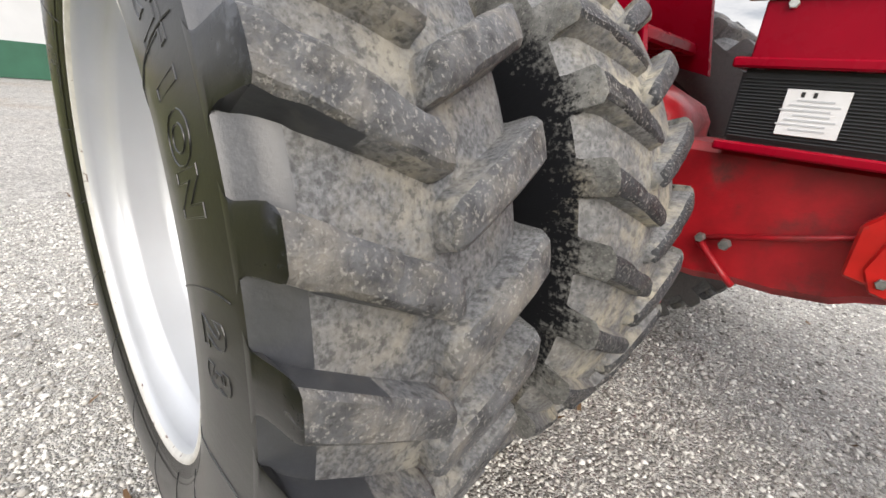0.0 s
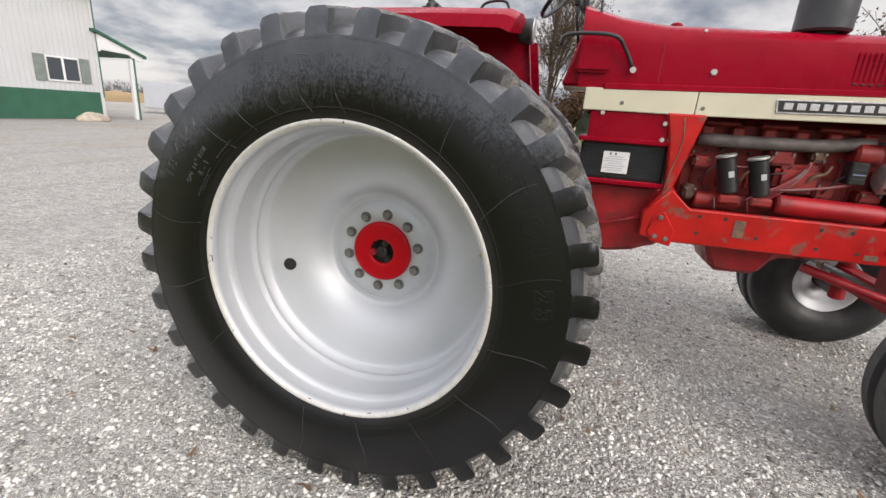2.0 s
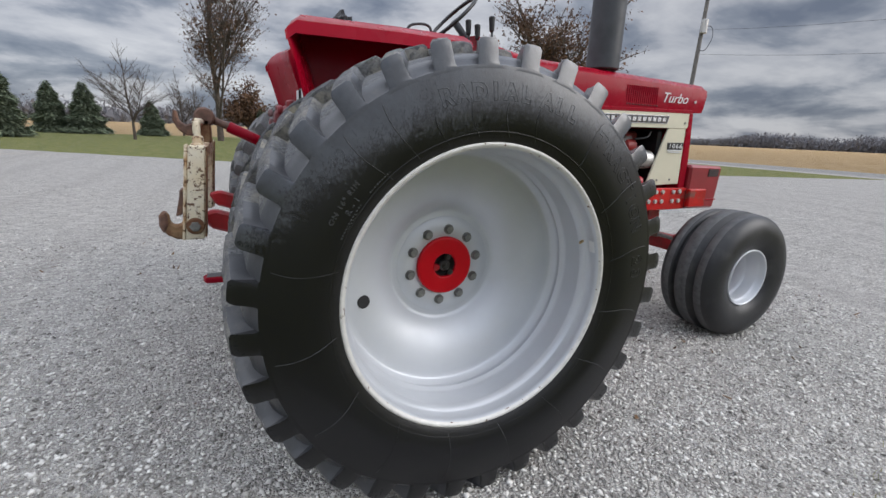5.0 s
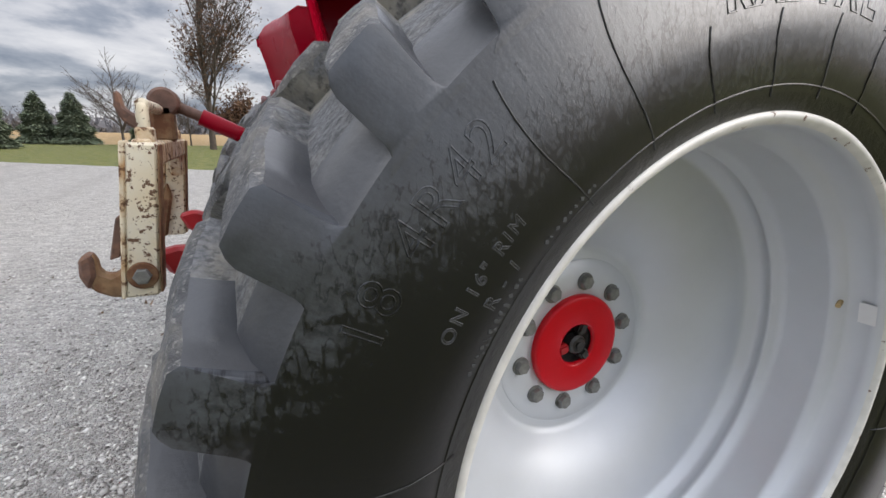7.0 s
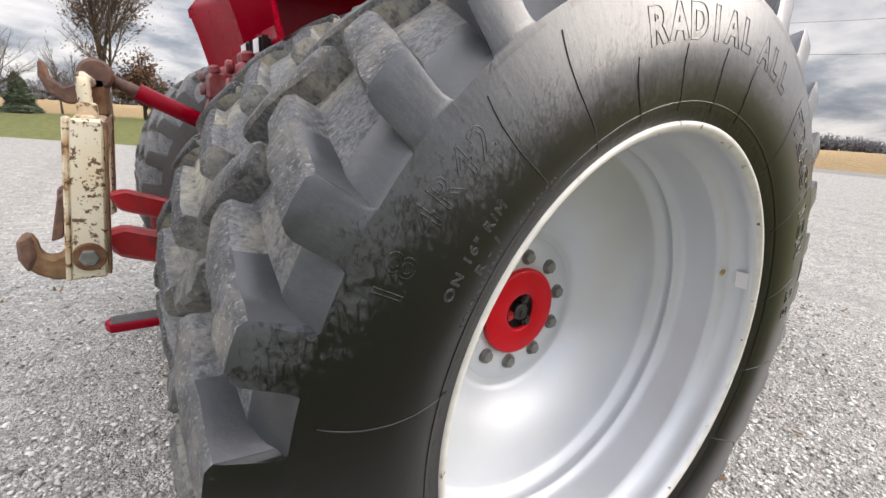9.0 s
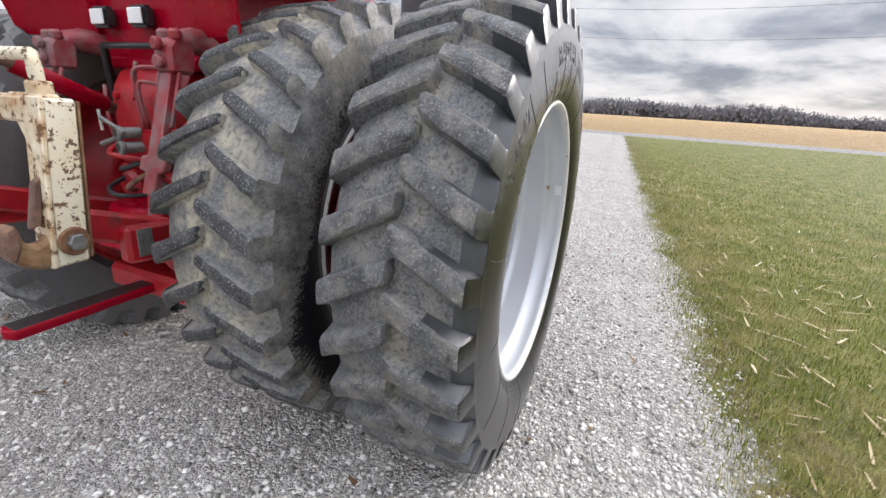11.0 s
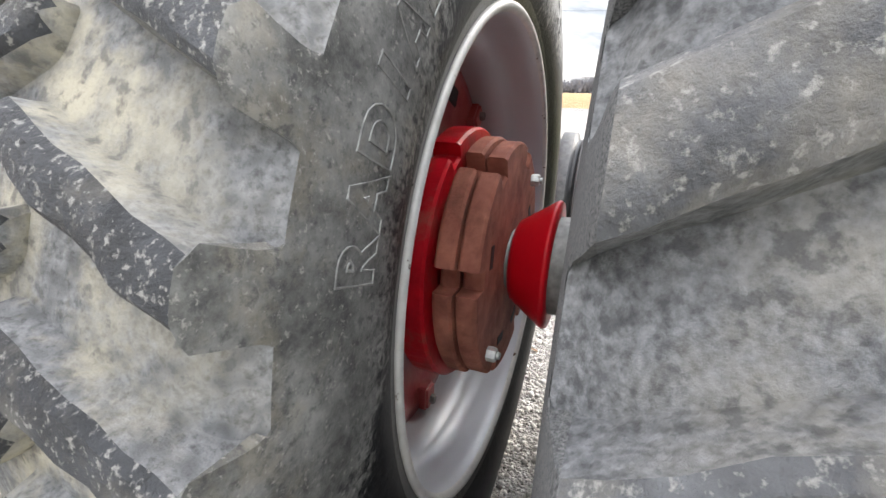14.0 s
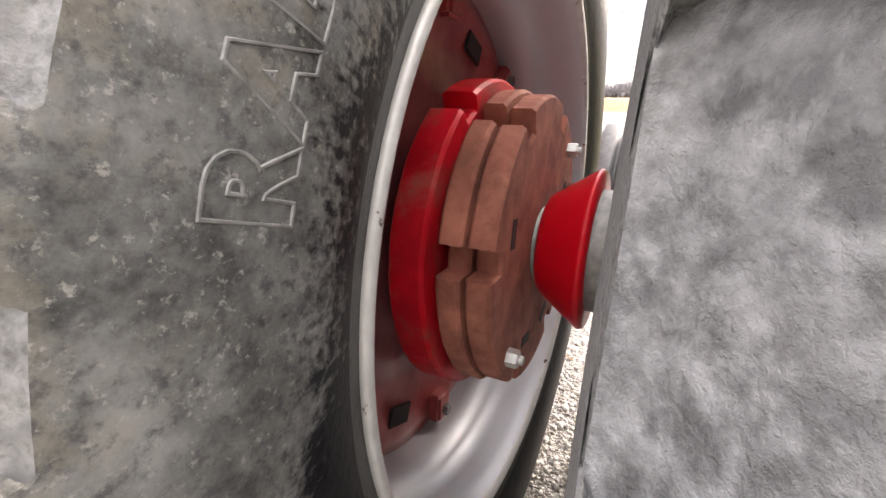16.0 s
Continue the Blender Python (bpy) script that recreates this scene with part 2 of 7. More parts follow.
def sidewall_mat(name, dust, wet, reach, run=1.5, tan=0.0, gloss=0.0, soft=0.13, low=(0.62, 0.24, 0.28, 0.15)):
    """Rubber that is grey with dust towards the shoulder and stained by runs of black dressing nearer the rim; low also
    puts the lower half's shade into the colour.
    """
    m = bpy.data.materials.new(name)
    m.use_nodes = True
    nt = m.node_tree
    N, L = nt.nodes, nt.links
    b = N["Principled BSDF"]
    tc = N.new("ShaderNodeTexCoord")
    sep = N.new("ShaderNodeSeparateXYZ")
    L.new(tc.outputs["Object"], sep.inputs["Vector"])

    def op(kind, a, c=0.0, d=0.0):
        n = N.new("ShaderNodeMath")
        n.operation = kind
        for i, q in enumerate((a, c, d)):
            if isinstance(q, (int, float)):
                n.inputs[i].default_value = q
            else:
                L.new(q, n.inputs[i])
        return n.outputs["Value"]

    def tex(vec, scale, detail=7, rgh=0.62):
        n = N.new("ShaderNodeTexNoise")
        n.inputs["Scale"].default_value, n.inputs["Detail"].default_value, n.inputs["Roughness"].default_value = scale, detail, rgh
        L.new(vec, n.inputs["Vector"])
        return n.outputs["Fac"]

    def ramp(v, lo, hi, a=0.0, c=1.0):
        n = N.new("ShaderNodeMapRange")
        for k, q in (("From Min", lo), ("From Max", hi), ("To Min", a), ("To Max", c)):
            n.inputs[k].default_value = q
        L.new(v, n.inputs["Value"])
        return n.outputs["Result"]

    def mix(f, a, c):
        n = N.new("ShaderNodeMixRGB")
        L.new(f, n.inputs["Fac"])
        for q, s in ((a, "Color1"), (c, "Color2")):
            if isinstance(q, tuple):
                n.inputs[s].default_value = (*q, 1)
            else:
                L.new(q, n.inputs[s])
        return n.outputs["Color"]

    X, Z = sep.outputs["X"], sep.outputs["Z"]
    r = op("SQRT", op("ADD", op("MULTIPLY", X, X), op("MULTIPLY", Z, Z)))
    ang = op("ARCTAN2", Z, X)
    pol = N.new("ShaderNodeCombineXYZ")
    L.new(op("MULTIPLY", ang, 55.0), pol.inputs["X"])
    L.new(op("MULTIPLY", r, 16.0), pol.inputs["Y"])
    runs = tex(pol.outputs["Vector"], 1.0, 6, 0.6)
    big = tex(tc.outputs["Object"], 5.0, 8, 0.65)
    spots = tex(tc.outputs["Object"], 110.0, 4, 0.55)
    edge = op("ADD", op("SUBTRACT", reach, r), ramp(op("SUBTRACT", Z, op("MULTIPLY", X, low[3])), low[0], low[1], 0.0, low[2]))   # besides dressing, the low half's shade and the top's sheen are coloured in
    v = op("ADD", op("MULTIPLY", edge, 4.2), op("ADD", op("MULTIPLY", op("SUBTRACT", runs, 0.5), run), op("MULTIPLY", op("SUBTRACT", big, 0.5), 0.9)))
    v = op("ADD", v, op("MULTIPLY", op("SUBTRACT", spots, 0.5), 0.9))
    # thin trickles that branch down out of the wet part
    fall = N.new("ShaderNodeCombineXYZ")
    L.new(op("MULTIPLY", X, 70.0), fall.inputs["X"])
    L.new(op("MULTIPLY", Z, 32.0), fall.inputs["Y"])
    thread = ramp(op("ABSOLUTE", op("SUBTRACT", tex(fall.outputs["Vector"], 1.0, 3, 0.5), 0.5)), 0.012, 0.05, 1.0, 0.0)
    v = op("ADD", v, op("MULTIPLY", thread, 0.24 if gloss else 0.0))
    wet_shade = ramp(v, -soft, soft)
    grey = mix(ramp(tex(tc.outputs["Object"], 12.0 if tan else 9.0, 10, 0.75), 0.38, 0.64), tuple(c * (0.42 if tan else 0.72) for c in dust), tuple(c * (1.6 if tan else 1.22) for c in dust))
    if tan:
        grey = mix(ramp(tex(tc.outputs["Object"], 4.0, 10, 0.72), 0.50, 0.68, 0.0, tan), grey, (0.27, 0.235, 0.17))
        grey = mix(ramp(tex(tc.outputs["Object"], 75.0, 5, 0.7), 0.52, 0.66, 0.0, 0.7), grey, (0.040, 0.041, 0.043))
        grey = mix(ramp(tex(tc.outputs["Object"], 140.0, 4, 0.7), 0.58, 0.68, 0.0, 0.8), grey, (0.30, 0.29, 0.265))
    L.new(mix(wet_shade, grey, wet), b.inputs["Base Color"])
    L.new(ramp(wet_shade, 0, 1, 0.3, 0.12), b.inputs["Specular IOR Level"])
    b.inputs["Coat Weight"].default_value = gloss
    L.new(ramp(wet_shade, 0, 1, 0.24, 0.28), b.inputs["Coat Roughness"])
    b.inputs["Coat IOR"].default_value = 1.45
    L.new(ramp(wet_shade, 0, 1, 0.36, 0.42), b.inputs["Roughness"])
    bp = N.new("ShaderNodeBump")
    bp.inputs["Strength"].default_value, bp.inputs["Distance"].default_value = 1.0, 0.00035
    L.new(op("ADD", op("ADD", tex(tc.outputs["Object"], 190.0, 6), op("MULTIPLY", runs, 2.2)), op("ADD", op("MULTIPLY", wet_shade, 0.8), op("MULTIPLY", tex(tc.outputs["Object"], 34.0, 8, 0.7), 5.0 if tan else 1.5))), bp.inputs["Height"])
    L.new(bp.outputs["Normal"], b.inputs["Normal"])
    return m


def rubber_mats():
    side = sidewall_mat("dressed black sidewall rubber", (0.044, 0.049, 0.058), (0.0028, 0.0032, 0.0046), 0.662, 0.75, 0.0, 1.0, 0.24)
    tread = mat("dusty tread rubber", (0.132, 0.135, 0.139), 0.60, vary=0.55, vscale=130, bump=0.006, bscale=42, dirt=(0.30, 0.28, 0.235), dscale=11, dlo=0.45, dhi=0.63, damt=0.9, band=(0.03, 0.20), speck=(0.033, 0.034, 0.036), sscale=70, slo=0.52, shi=0.63, samt=0.6)
    top = mat("scuffed lug rubber", (0.082, 0.084, 0.088), 0.64, vary=0.6, vscale=24, bump=0.009, bscale=55, dirt=(0.27, 0.25, 0.215), dscale=13, dlo=0.47, dhi=0.68, damt=0.7, speck=(0.36, 0.35, 0.32), sscale=150, slo=0.55, shi=0.66, samt=0.6)
    return side, tread, top


SIDE, TREAD, LUGTOP = rubber_mats()
# black front and lower part: dressing, plus the dual gap's shade as colour
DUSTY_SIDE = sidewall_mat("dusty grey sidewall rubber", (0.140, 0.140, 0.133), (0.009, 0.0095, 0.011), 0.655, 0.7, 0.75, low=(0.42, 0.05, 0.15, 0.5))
POCKET = mat("smooth grey shoulder rubber", (0.036, 0.0385, 0.044), 0.42, vary=0.25, vscale=14, bump=0.0012, bscale=60, coat=0.38, spec=0.6, dirt=(0.16, 0.155, 0.14), dscale=11, dlo=0.56, dhi=0.80, damt=0.5)
POCKET.node_tree.nodes["Principled BSDF"].inputs["Coat Roughness"].default_value = 0.34
GAP_SIDE = mat("dusty speckled inner sidewall rubber", (0.10, 0.101, 0.101), 0.7, vary=0.55, vscale=420, bump=0.0014, bscale=600, dirt=(0.24, 0.236, 0.225), dscale=380, dlo=0.46, dhi=0.62, damt=0.6, speck=(0.025, 0.026, 0.028), sscale=520, slo=0.52, shi=0.60, samt=0.7)
TREAD_PALE = mat("pale dust-caked tread rubber", (0.165, 0.167, 0.168), 0.66, vary=0.55, vscale=120, bump=0.006, bscale=40, dirt=(0.42, 0.385, 0.30), dscale=9, dlo=0.44, dhi=0.62, damt=0.95, band=(0.08, 0.24), speck=(0.045, 0.046, 0.048), sscale=60, slo=0.52, shi=0.64, samt=0.6)
PRINT = mat("raised rubber print", (0.05, 0.052, 0.056), 0.35, vary=0.3, vscale=60)
BEAD = mat("wet-looking black bead rubber", (0.009, 0.009, 0.0095), 0.3, vary=0.4, vscale=9, bump=0.0016, bscale=60)
FRONT_RUBBER = mat("front tyre rubber", (0.014, 0.0145, 0.016), 0.42, vary=0.3, vscale=5, bump=0.0006, bscale=200, dirt=(0.07, 0.068, 0.064), dscale=6, dlo=0.52, dhi=0.72, damt=0.6)
RIB_RUBBER = mat("dusty grey rib rubber", (0.075, 0.076, 0.078), 0.6, vary=0.35, vscale=30, bump=0.001, bscale=120, dirt=(0.14, 0.137, 0.13), dscale=14, dlo=0.45, dhi=0.7, damt=0.6)
RUSTY_ORANGE = mat("rust-streaked cream paint", (0.72, 0.66, 0.50), 0.55, vary=0.04, vscale=15, vcol=(0.38, 0.19, 0.05), bump=0.0016, bscale=60, dirt=(0.10, 0.045, 0.022), dscale=30, dlo=0.53, dhi=0.59, damt=0.9)
LUG_DARK = mat("dark worn lug rubber", (0.032, 0.034, 0.038), 0.55, vary=0.6, vscale=22, bump=0.009, bscale=55, dirt=(0.20, 0.185, 0.155), dscale=12, dlo=0.55, dhi=0.74, damt=0.6, speck=(0.34, 0.33, 0.305), sscale=150, slo=0.55, shi=0.66, samt=0.75)


# ---- mesh helpers ----
def put(name, bm, material, parent=None, smooth=None):
    """Links a bmesh as one mesh object; smooth is the angle in degrees up to which edges are shaded soft."""
    me = bpy.data.meshes.new(name)
    if smooth is not None:
        for f in bm.faces:
            f.smooth = True
        lim = radians(smooth)
        for ed in bm.edges:
            if len(ed.link_faces) == 2 and ed.calc_face_angle(0) > lim:
                ed.smooth = False
    bm.to_mesh(me)
    bm.free()
    for m in material if isinstance(material, (list, tuple)) else [material]:
        me.materials.append(m)
    ob = new(name, me)
    ob.parent = parent
    return ob


def part(name, bm, material, parent, label="", smooth=35):
    ob = put(name, bm, material, parent, smooth)
    return tagged(ob, label) if label else ob


def thing(name, at, label, category, group="", kind=""):
    ob = new(name)
    ob.location = at
    ob.empty_display_size = 0.2
    return tagged(ob, label, category, group, kind)


def box(c, s, bev=0.004, seg=1, rot=None, bm=None):
    """A bevelled box with centre c and size s, turned by rot (degrees), into bm."""
    out = bm or bmesh.new()
    b = bmesh.new()
    bmesh.ops.create_cube(b, size=1)
    bmesh.ops.scale(b, vec=s, verts=b.verts)
    if bev:
        bmesh.ops.bevel(b, geom=b.edges[:], offset=min(bev, min(s) * 0.4), segments=seg, affect="EDGES")
    m = pose(*c, *(rot or (0, 0, 0)))
    bmesh.ops.transform(b, matrix=m, verts=b.verts)
    me = bpy.data.meshes.new("tmp")
    b.to_mesh(me)
    b.free()
    out.from_mesh(me)
    bpy.data.meshes.remove(me)
    return out


def merge(out, b):
    me = bpy.data.meshes.new("tmp")
    b.to_mesh(me)
    b.free()
    out.from_mesh(me)
    bpy.data.meshes.remove(me)
    return out


def revolve(profile, segs=64, axis="y", closed=False, bm=None, at=(0, 0, 0), arc=None):
    """Turns a profile of (along, radius) about an axis through at."""
    out = bm or bmesh.new()
    full = arc is None
    a0, a1 = (0, 2 * math.pi) if full else (radians(arc[0]), radians(arc[1]))
    n = segs if full else segs + 1
    rings = []
    for i in range(n):
        a = a0 + (a1 - a0) * i / segs
        ring = []
        for al, r in profile:
            u, v = r * math.cos(a), r * math.sin(a)
            p = {"y": (u, al, v), "z": (u, v, al), "x": (al, u, v)}[axis]
            ring.append(out.verts.new((p[0] + at[0], p[1] + at[1], p[2] + at[2])))
        rings.append(ring)
    k = len(profile)
    for i in range(segs):
        r0, r1 = rings[i], rings[(i + 1) % n]
        for j in range(k if closed else k - 1):
            q = [r0[j], r0[(j + 1) % k], r1[(j + 1) % k], r1[j]]
            if axis == "z" or axis == "x":
                q.reverse()
            out.faces.new(q)
    if not full and closed:
        out.faces.new(rings[0])
        out.faces.new(list(reversed(rings[-1])))
    return out


def cyl(a, b, r, segs=16, r2=None, bev=0.0, bm=None):
    """A capped cylinder or cone from a to b with a small rounded edge."""
    a, b = Vector(a), Vector(b)
    L = (b - a).length
    r2 = r if r2 is None else r2
    e = min(bev, r * 0.5, L * 0.4) if bev else 0
    prof = [(0, 0.0001), (0, r - e), (e, r), (L - e, r2), (L, r2 - e), (L, 0.0001)] if e else [(0, 0.0001), (0, r), (L, r2), (L, 0.0001)]
    t = revolve(prof, segs, "z")
    bmesh.ops.remove_doubles(t, verts=t.verts, dist=0.0003)
    bmesh.ops.recalc_face_normals(t, faces=t.faces)
    q = (b - a).to_track_quat("Z", "Y").to_matrix().to_4x4()
    bmesh.ops.transform(t, matrix=Matrix.Translation(a) @ q, verts=t.verts)
    return merge(bm, t) if bm else t


def prism(poly, y0, y1, bev=0.004, axis="y", bm=None):
    """A plate with outline poly (x, z) between y0 and y1."""
    t = bmesh.new()
    def p3(p, d):
        return {"y": (p[0], d, p[1]), "x": (d, p[0], p[1]), "z": (p[0], p[1], d)}[axis]
    va = [t.verts.new(p3(p, y0)) for p in poly]
    vb = [t.verts.new(p3(p, y1)) for p in poly]
    n = len(poly)
    t.faces.new(va)
    t.faces.new(list(reversed(vb)))
    for i in range(n):
        t.faces.new([va[i], vb[i], vb[(i + 1) % n], va[(i + 1) % n]])
    bmesh.ops.recalc_face_normals(t, faces=t.faces)
    if bev:
        es = [ed for ed in t.edges if ed.calc_face_angle(0) > 0.5]
        bmesh.ops.bevel(t, geom=es, offset=min(bev, abs(y1 - y0) * 0.4), segments=1, affect="EDGES")
    return merge(bm, t) if bm else t


def tube(points, r, segs=8, bm=None, closed_ends=True):
    """A round bar bent along points."""
    out = bm or bmesh.new()
    pts = [Vector(p) for p in points]
    rings = []
    up = Vector((0.3, 0.2, 0.93))
    for i, p in enumerate(pts):
        d = (pts[min(i + 1, len(pts) - 1)] - pts[max(i - 1, 0)]).normalized()
        s = d.cross(up)
        s = s.normalized() if s.length > 0.05 else d.cross(Vector((1, 0, 0))).normalized()
        u = s.cross(d).normalized()
        rr = r[i] if isinstance(r, (list, tuple)) else r
        rings.append([out.verts.new(p + rr * (math.cos(a) * s + math.sin(a) * u)) for a in [2 * math.pi * k / segs for k in range(segs)]])
    for i in range(len(pts) - 1):
        for k in range(segs):
            out.faces.new([rings[i][k], rings[i + 1][k], rings[i + 1][(k + 1) % segs], rings[i][(k + 1) % segs]])
    if closed_ends:
        out.faces.new(rings[0])
        out.faces.new(list(reversed(rings[-1])))
    return out


def hexnut(c, r, h, axis="y", turn=0, bm=None):
    """A chamfered hexagon head whose axis points along -axis from c."""
    t = revolve([(0, 0.0001), (0, r), (h * 0.8, r), (h, r * 0.86), (h, 0.0001)], 6, "z")
    bmesh.ops.remove_doubles(t, verts=t.verts, dist=0.0003)
    bmesh.ops.recalc_face_normals(t, faces=t.faces)
    m = {"y": pose(*c, 90, 0, 0), "x": pose(*c, 0, -90, 0), "z": pose(*c)}[axis] @ pose(0, 0, 0, 0, 0, turn)
    bmesh.ops.transform(t, matrix=m, verts=t.verts)
    return merge(bm, t) if bm else t


def smooth_path(points, n=6):
    """Catmull-Rom through the points."""
    P = [Vector(p) for p in points]
    P = [2 * P[0] - P[1]] + P + [2 * P[-1] - P[-2]]
    out = []
    for i in range(1, len(P) - 2):
        for k in range(n):
            t = k / n
            a, b, c, d = P[i - 1], P[i], P[i + 1], P[i + 2]
            out.append(0.5 * (2 * b + (c - a) * t + (2 * a - 5 * b + 4 * c - d) * t * t + (3 * b - a - 3 * c + d) * t ** 3))
    out.append(P[-2])
    return out


def text_bm(words, size, outline=0.0, extrude=0.001, space=1.0, shear=0.0, bold=0.0):
    """Letters as a bmesh in the xy plane, centred; outline > 0 gives raised outlines only."""
    cu = bpy.data.curves.new("txt", "FONT")
    cu.body, cu.size, cu.align_x, cu.align_y, cu.space_character, cu.shear = words, size, "CENTER", "CENTER", space, shear
    cu.resolution_u, cu.offset = 4, bold
    if outline:
        cu.fill_mode, cu.bevel_depth, cu.bevel_resolution = "NONE", outline, 1
    else:
        cu.extrude = extrude
    ob = bpy.data.objects.new("txt", cu)
    scene.collection.objects.link(ob)
    dg = bpy.context.evaluated_depsgraph_get()
    me = bpy.data.meshes.new_from_object(ob.evaluated_get(dg))
    bm = bmesh.new()
    bm.from_mesh(me)
    bpy.data.objects.remove(ob)
    bpy.data.meshes.remove(me)
    return bm


def side_y(r):
    """Height of the mounted outer sidewall at the radius r, in the wheel's own coordinates (outer side = -y)."""
    for (ya, ra), (yb, rb) in zip(TYRE_PROFILE, TYRE_PROFILE[1:]):
        if ra <= r <= rb:
            return 0.952 * (ya + (yb - ya) * (r - ra) / (rb - ra)) - 0.012
    return -0.236


def arc_text(words, size, r, mid, outline, inward=False, space=1.0):
    """Letters bent round the axle on a sidewall; mid: degrees from +x towards +z."""
    bm = text_bm(words, size, outline, space=space, bold=0.05 * size if size > 0.07 else 0.0)
    for v in bm.verts:
        rr = r + (-v.co.y if inward else v.co.y)
        a = radians(mid) - (-v.co.x if inward else v.co.x) / r
        v.co = Vector((rr * math.cos(a), side_y(rr) - v.co.z, rr * math.sin(a)))
    return bm


# ---- rear tyres ----
N_LUG = 32
PITCH = 360 / N_LUG
TYRE_PROFILE = [(-0.205, 0.548), (-0.222, 0.566), (-0.230, 0.590), (-0.2405, 0.612), (-0.2485, 0.645), (-0.2505, 0.680), (-0.2482, 0.720), (-0.2428, 0.765), (-0.2376, 0.803), (-0.2360, 0.812), (-0.2255, 0.817), (-0.212, 0.832), (-0.18, 0.850), (-0.12, 0.860), (-0.06, 0.866), (0.0, 0.868)]


def carcass_radius(y):
    """Radius of the bare tread at the distance y from the middle."""
    pts = [(0, 0.868), (0.06, 0.866), (0.12, 0.860), (0.18, 0.850), (0.215, 0.835)]
    y = abs(y)
    for (a, ra), (b, rb) in zip(pts, pts[1:]):
        if y <= b:
            return ra + (rb - ra) * (y - a) / (b - a)
    return 0.835


def lug_stations(width, height):
    """Along one lug from its nose to its foot on the sidewall: offset in degrees, y, base radius, top radius, half width of top."""
    rows = []
    for i, u in enumerate((0.0, 0.025, 0.07, 0.15, 0.27, 0.4, 0.53, 0.66, 0.79, 0.91, 1.0)):
        y = -0.008 + 0.228 * u
        top = 0.917 - 0.018 * u ** 2.2 - (0.010 if i == 0 else 0.002 if i == 1 else 0)
        hw = (0.015, 0.026, 0.031)[i] if i < 3 else 0.0315 + 0.004 * u
        top -= height * (1.6 - u)
        rows.append((-6.8 * (1 - u), y, carcass_radius(y) - 0.012, top, hw * width))
    rows.append((0.18, 0.2236, 0.806, 0.888, 0.0378))
    rows.append((0.32, 0.2272, 0.795, 0.866, 0.0382))
    # the foot swings out into the sidewall and rounds the pocket's corner
    for y, r1, hw in ((0.2317, 0.843, 0.0388), (0.2335, 0.833, 0.0402), (0.2349, 0.825, 0.0432), (0.2361, 0.818, 0.0486), (0.2369, 0.8125, 0.0552), (0.2374, 0.809, 0.0625), (0.2378, 0.805, 0.0720), (0.2380, 0.798, 0.0740)):
        rows.append((0.42, y, r1 - 0.045, r1, hw))
    return rows


def tyre_mesh(name, width=1.0, height=0.0):
    """One moulded tyre: carcass, and two rows of lugs whose noses lead; the outer side is -y."""
    rng = random.Random(4)
    bm = bmesh.new()
    prof = TYRE_PROFILE + [(-a, r) for a, r in reversed(TYRE_PROFILE[:-1])]
    segs = 192
    revolve(prof, segs, bm=bm)
    k = len(prof) - 1
    bm.faces.ensure_lookup_table()
    for i, f in enumerate(bm.faces):
        j = i % k
        j = min(j, k - 1 - j)
        f.material_index = 3 if j < 2 else (0 if i % k < k // 2 else 5) if j < 9 else (4 if i % k < k // 2 else 1) if j < 12 else 1
    for side in (-1, 1):
        for n in range(N_LUG):
            base_ang = 4.0 + n * PITCH + (PITCH * 0.5 if side > 0 else 0)
            jit = rng.uniform(-0.25, 0.25)
            rings = []
            st = lug_stations(width * rng.uniform(0.95, 1.05), height + rng.uniform(0, 0.003))
            for q, (off, y, r0, r1, hw) in enumerate(st):
                th = radians(base_ang + off + jit)
                ring = []
                low = 1.0 if q < 9 else 0.45
                flare_t, flare_l = 0.007 * low, 0.013 * low
                # leading side is -angle; section from the leading foot over the top to the trailing foot
                sec = [(-hw - flare_l, r0, 0), (-hw - flare_l * 0.45, r0 + (r1 - r0) * 0.42, 0), (-hw - 0.001, r1 - 0.009, 1), (-hw + 0.008, r1 - 0.0012, 1), (0, r1, 1), (hw - 0.008, r1 - 0.0012, 1), (hw + 0.001, r1 - 0.009, 1), (hw + flare_t, r0, 0)]
                for (tan, rr, wear) in sec:
                    p = Vector((tan, y * 1.0, rr))
                    w = (noise.noise(Vector((tan * 60, y * 60, n * 3.7 + side))) * 0.0030 + noise.noise(Vector((tan * 20, y * 22, n * 5.1 + side))) * 0.0044) * (wear if q < 10 else 0.25 * wear)
                    a = th + (tan + w) / 0.9
                    yy = side * y
                    ring.append(bm.verts.new(((rr + w) * math.cos(a), yy, (rr + w) * math.sin(a))))
                rings.append(ring)
            for i in range(len(rings) - 1):
                for j in range(7):
                    q4 = [rings[i][j], rings[i + 1][j], rings[i + 1][j + 1], rings[i][j + 1]]
                    if side < 0:
                        q4.reverse()
                    f = bm.faces.new(q4)
                    f.material_index = (2 if 2 <= j <= 5 else (4 if side < 0 else 1) if i > 5 else 1) if i < 10 else (0 if side < 0 else 5)
            nose = rings[0] if side < 0 else list(reversed(rings[0]))
            bm.faces.new(list(reversed(nose))).material_index = 1
            foot = rings[-1] if side < 0 else list(reversed(rings[-1]))
            bm.faces.new(foot).material_index = 0 if side < 0 else 5
    bmesh.ops.recalc_face_normals(bm, faces=bm.faces)
    for f in bm.faces:
        f.smooth = True
    for ed in bm.edges:
        if len(ed.link_faces) == 2 and ed.calc_face_angle(0) > radians(38):
            ed.smooth = False
    me = bpy.data.meshes.new(name)
    bm.to_mesh(me)
    bm.free()
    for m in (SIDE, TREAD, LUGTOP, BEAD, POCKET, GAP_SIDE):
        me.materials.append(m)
    return me


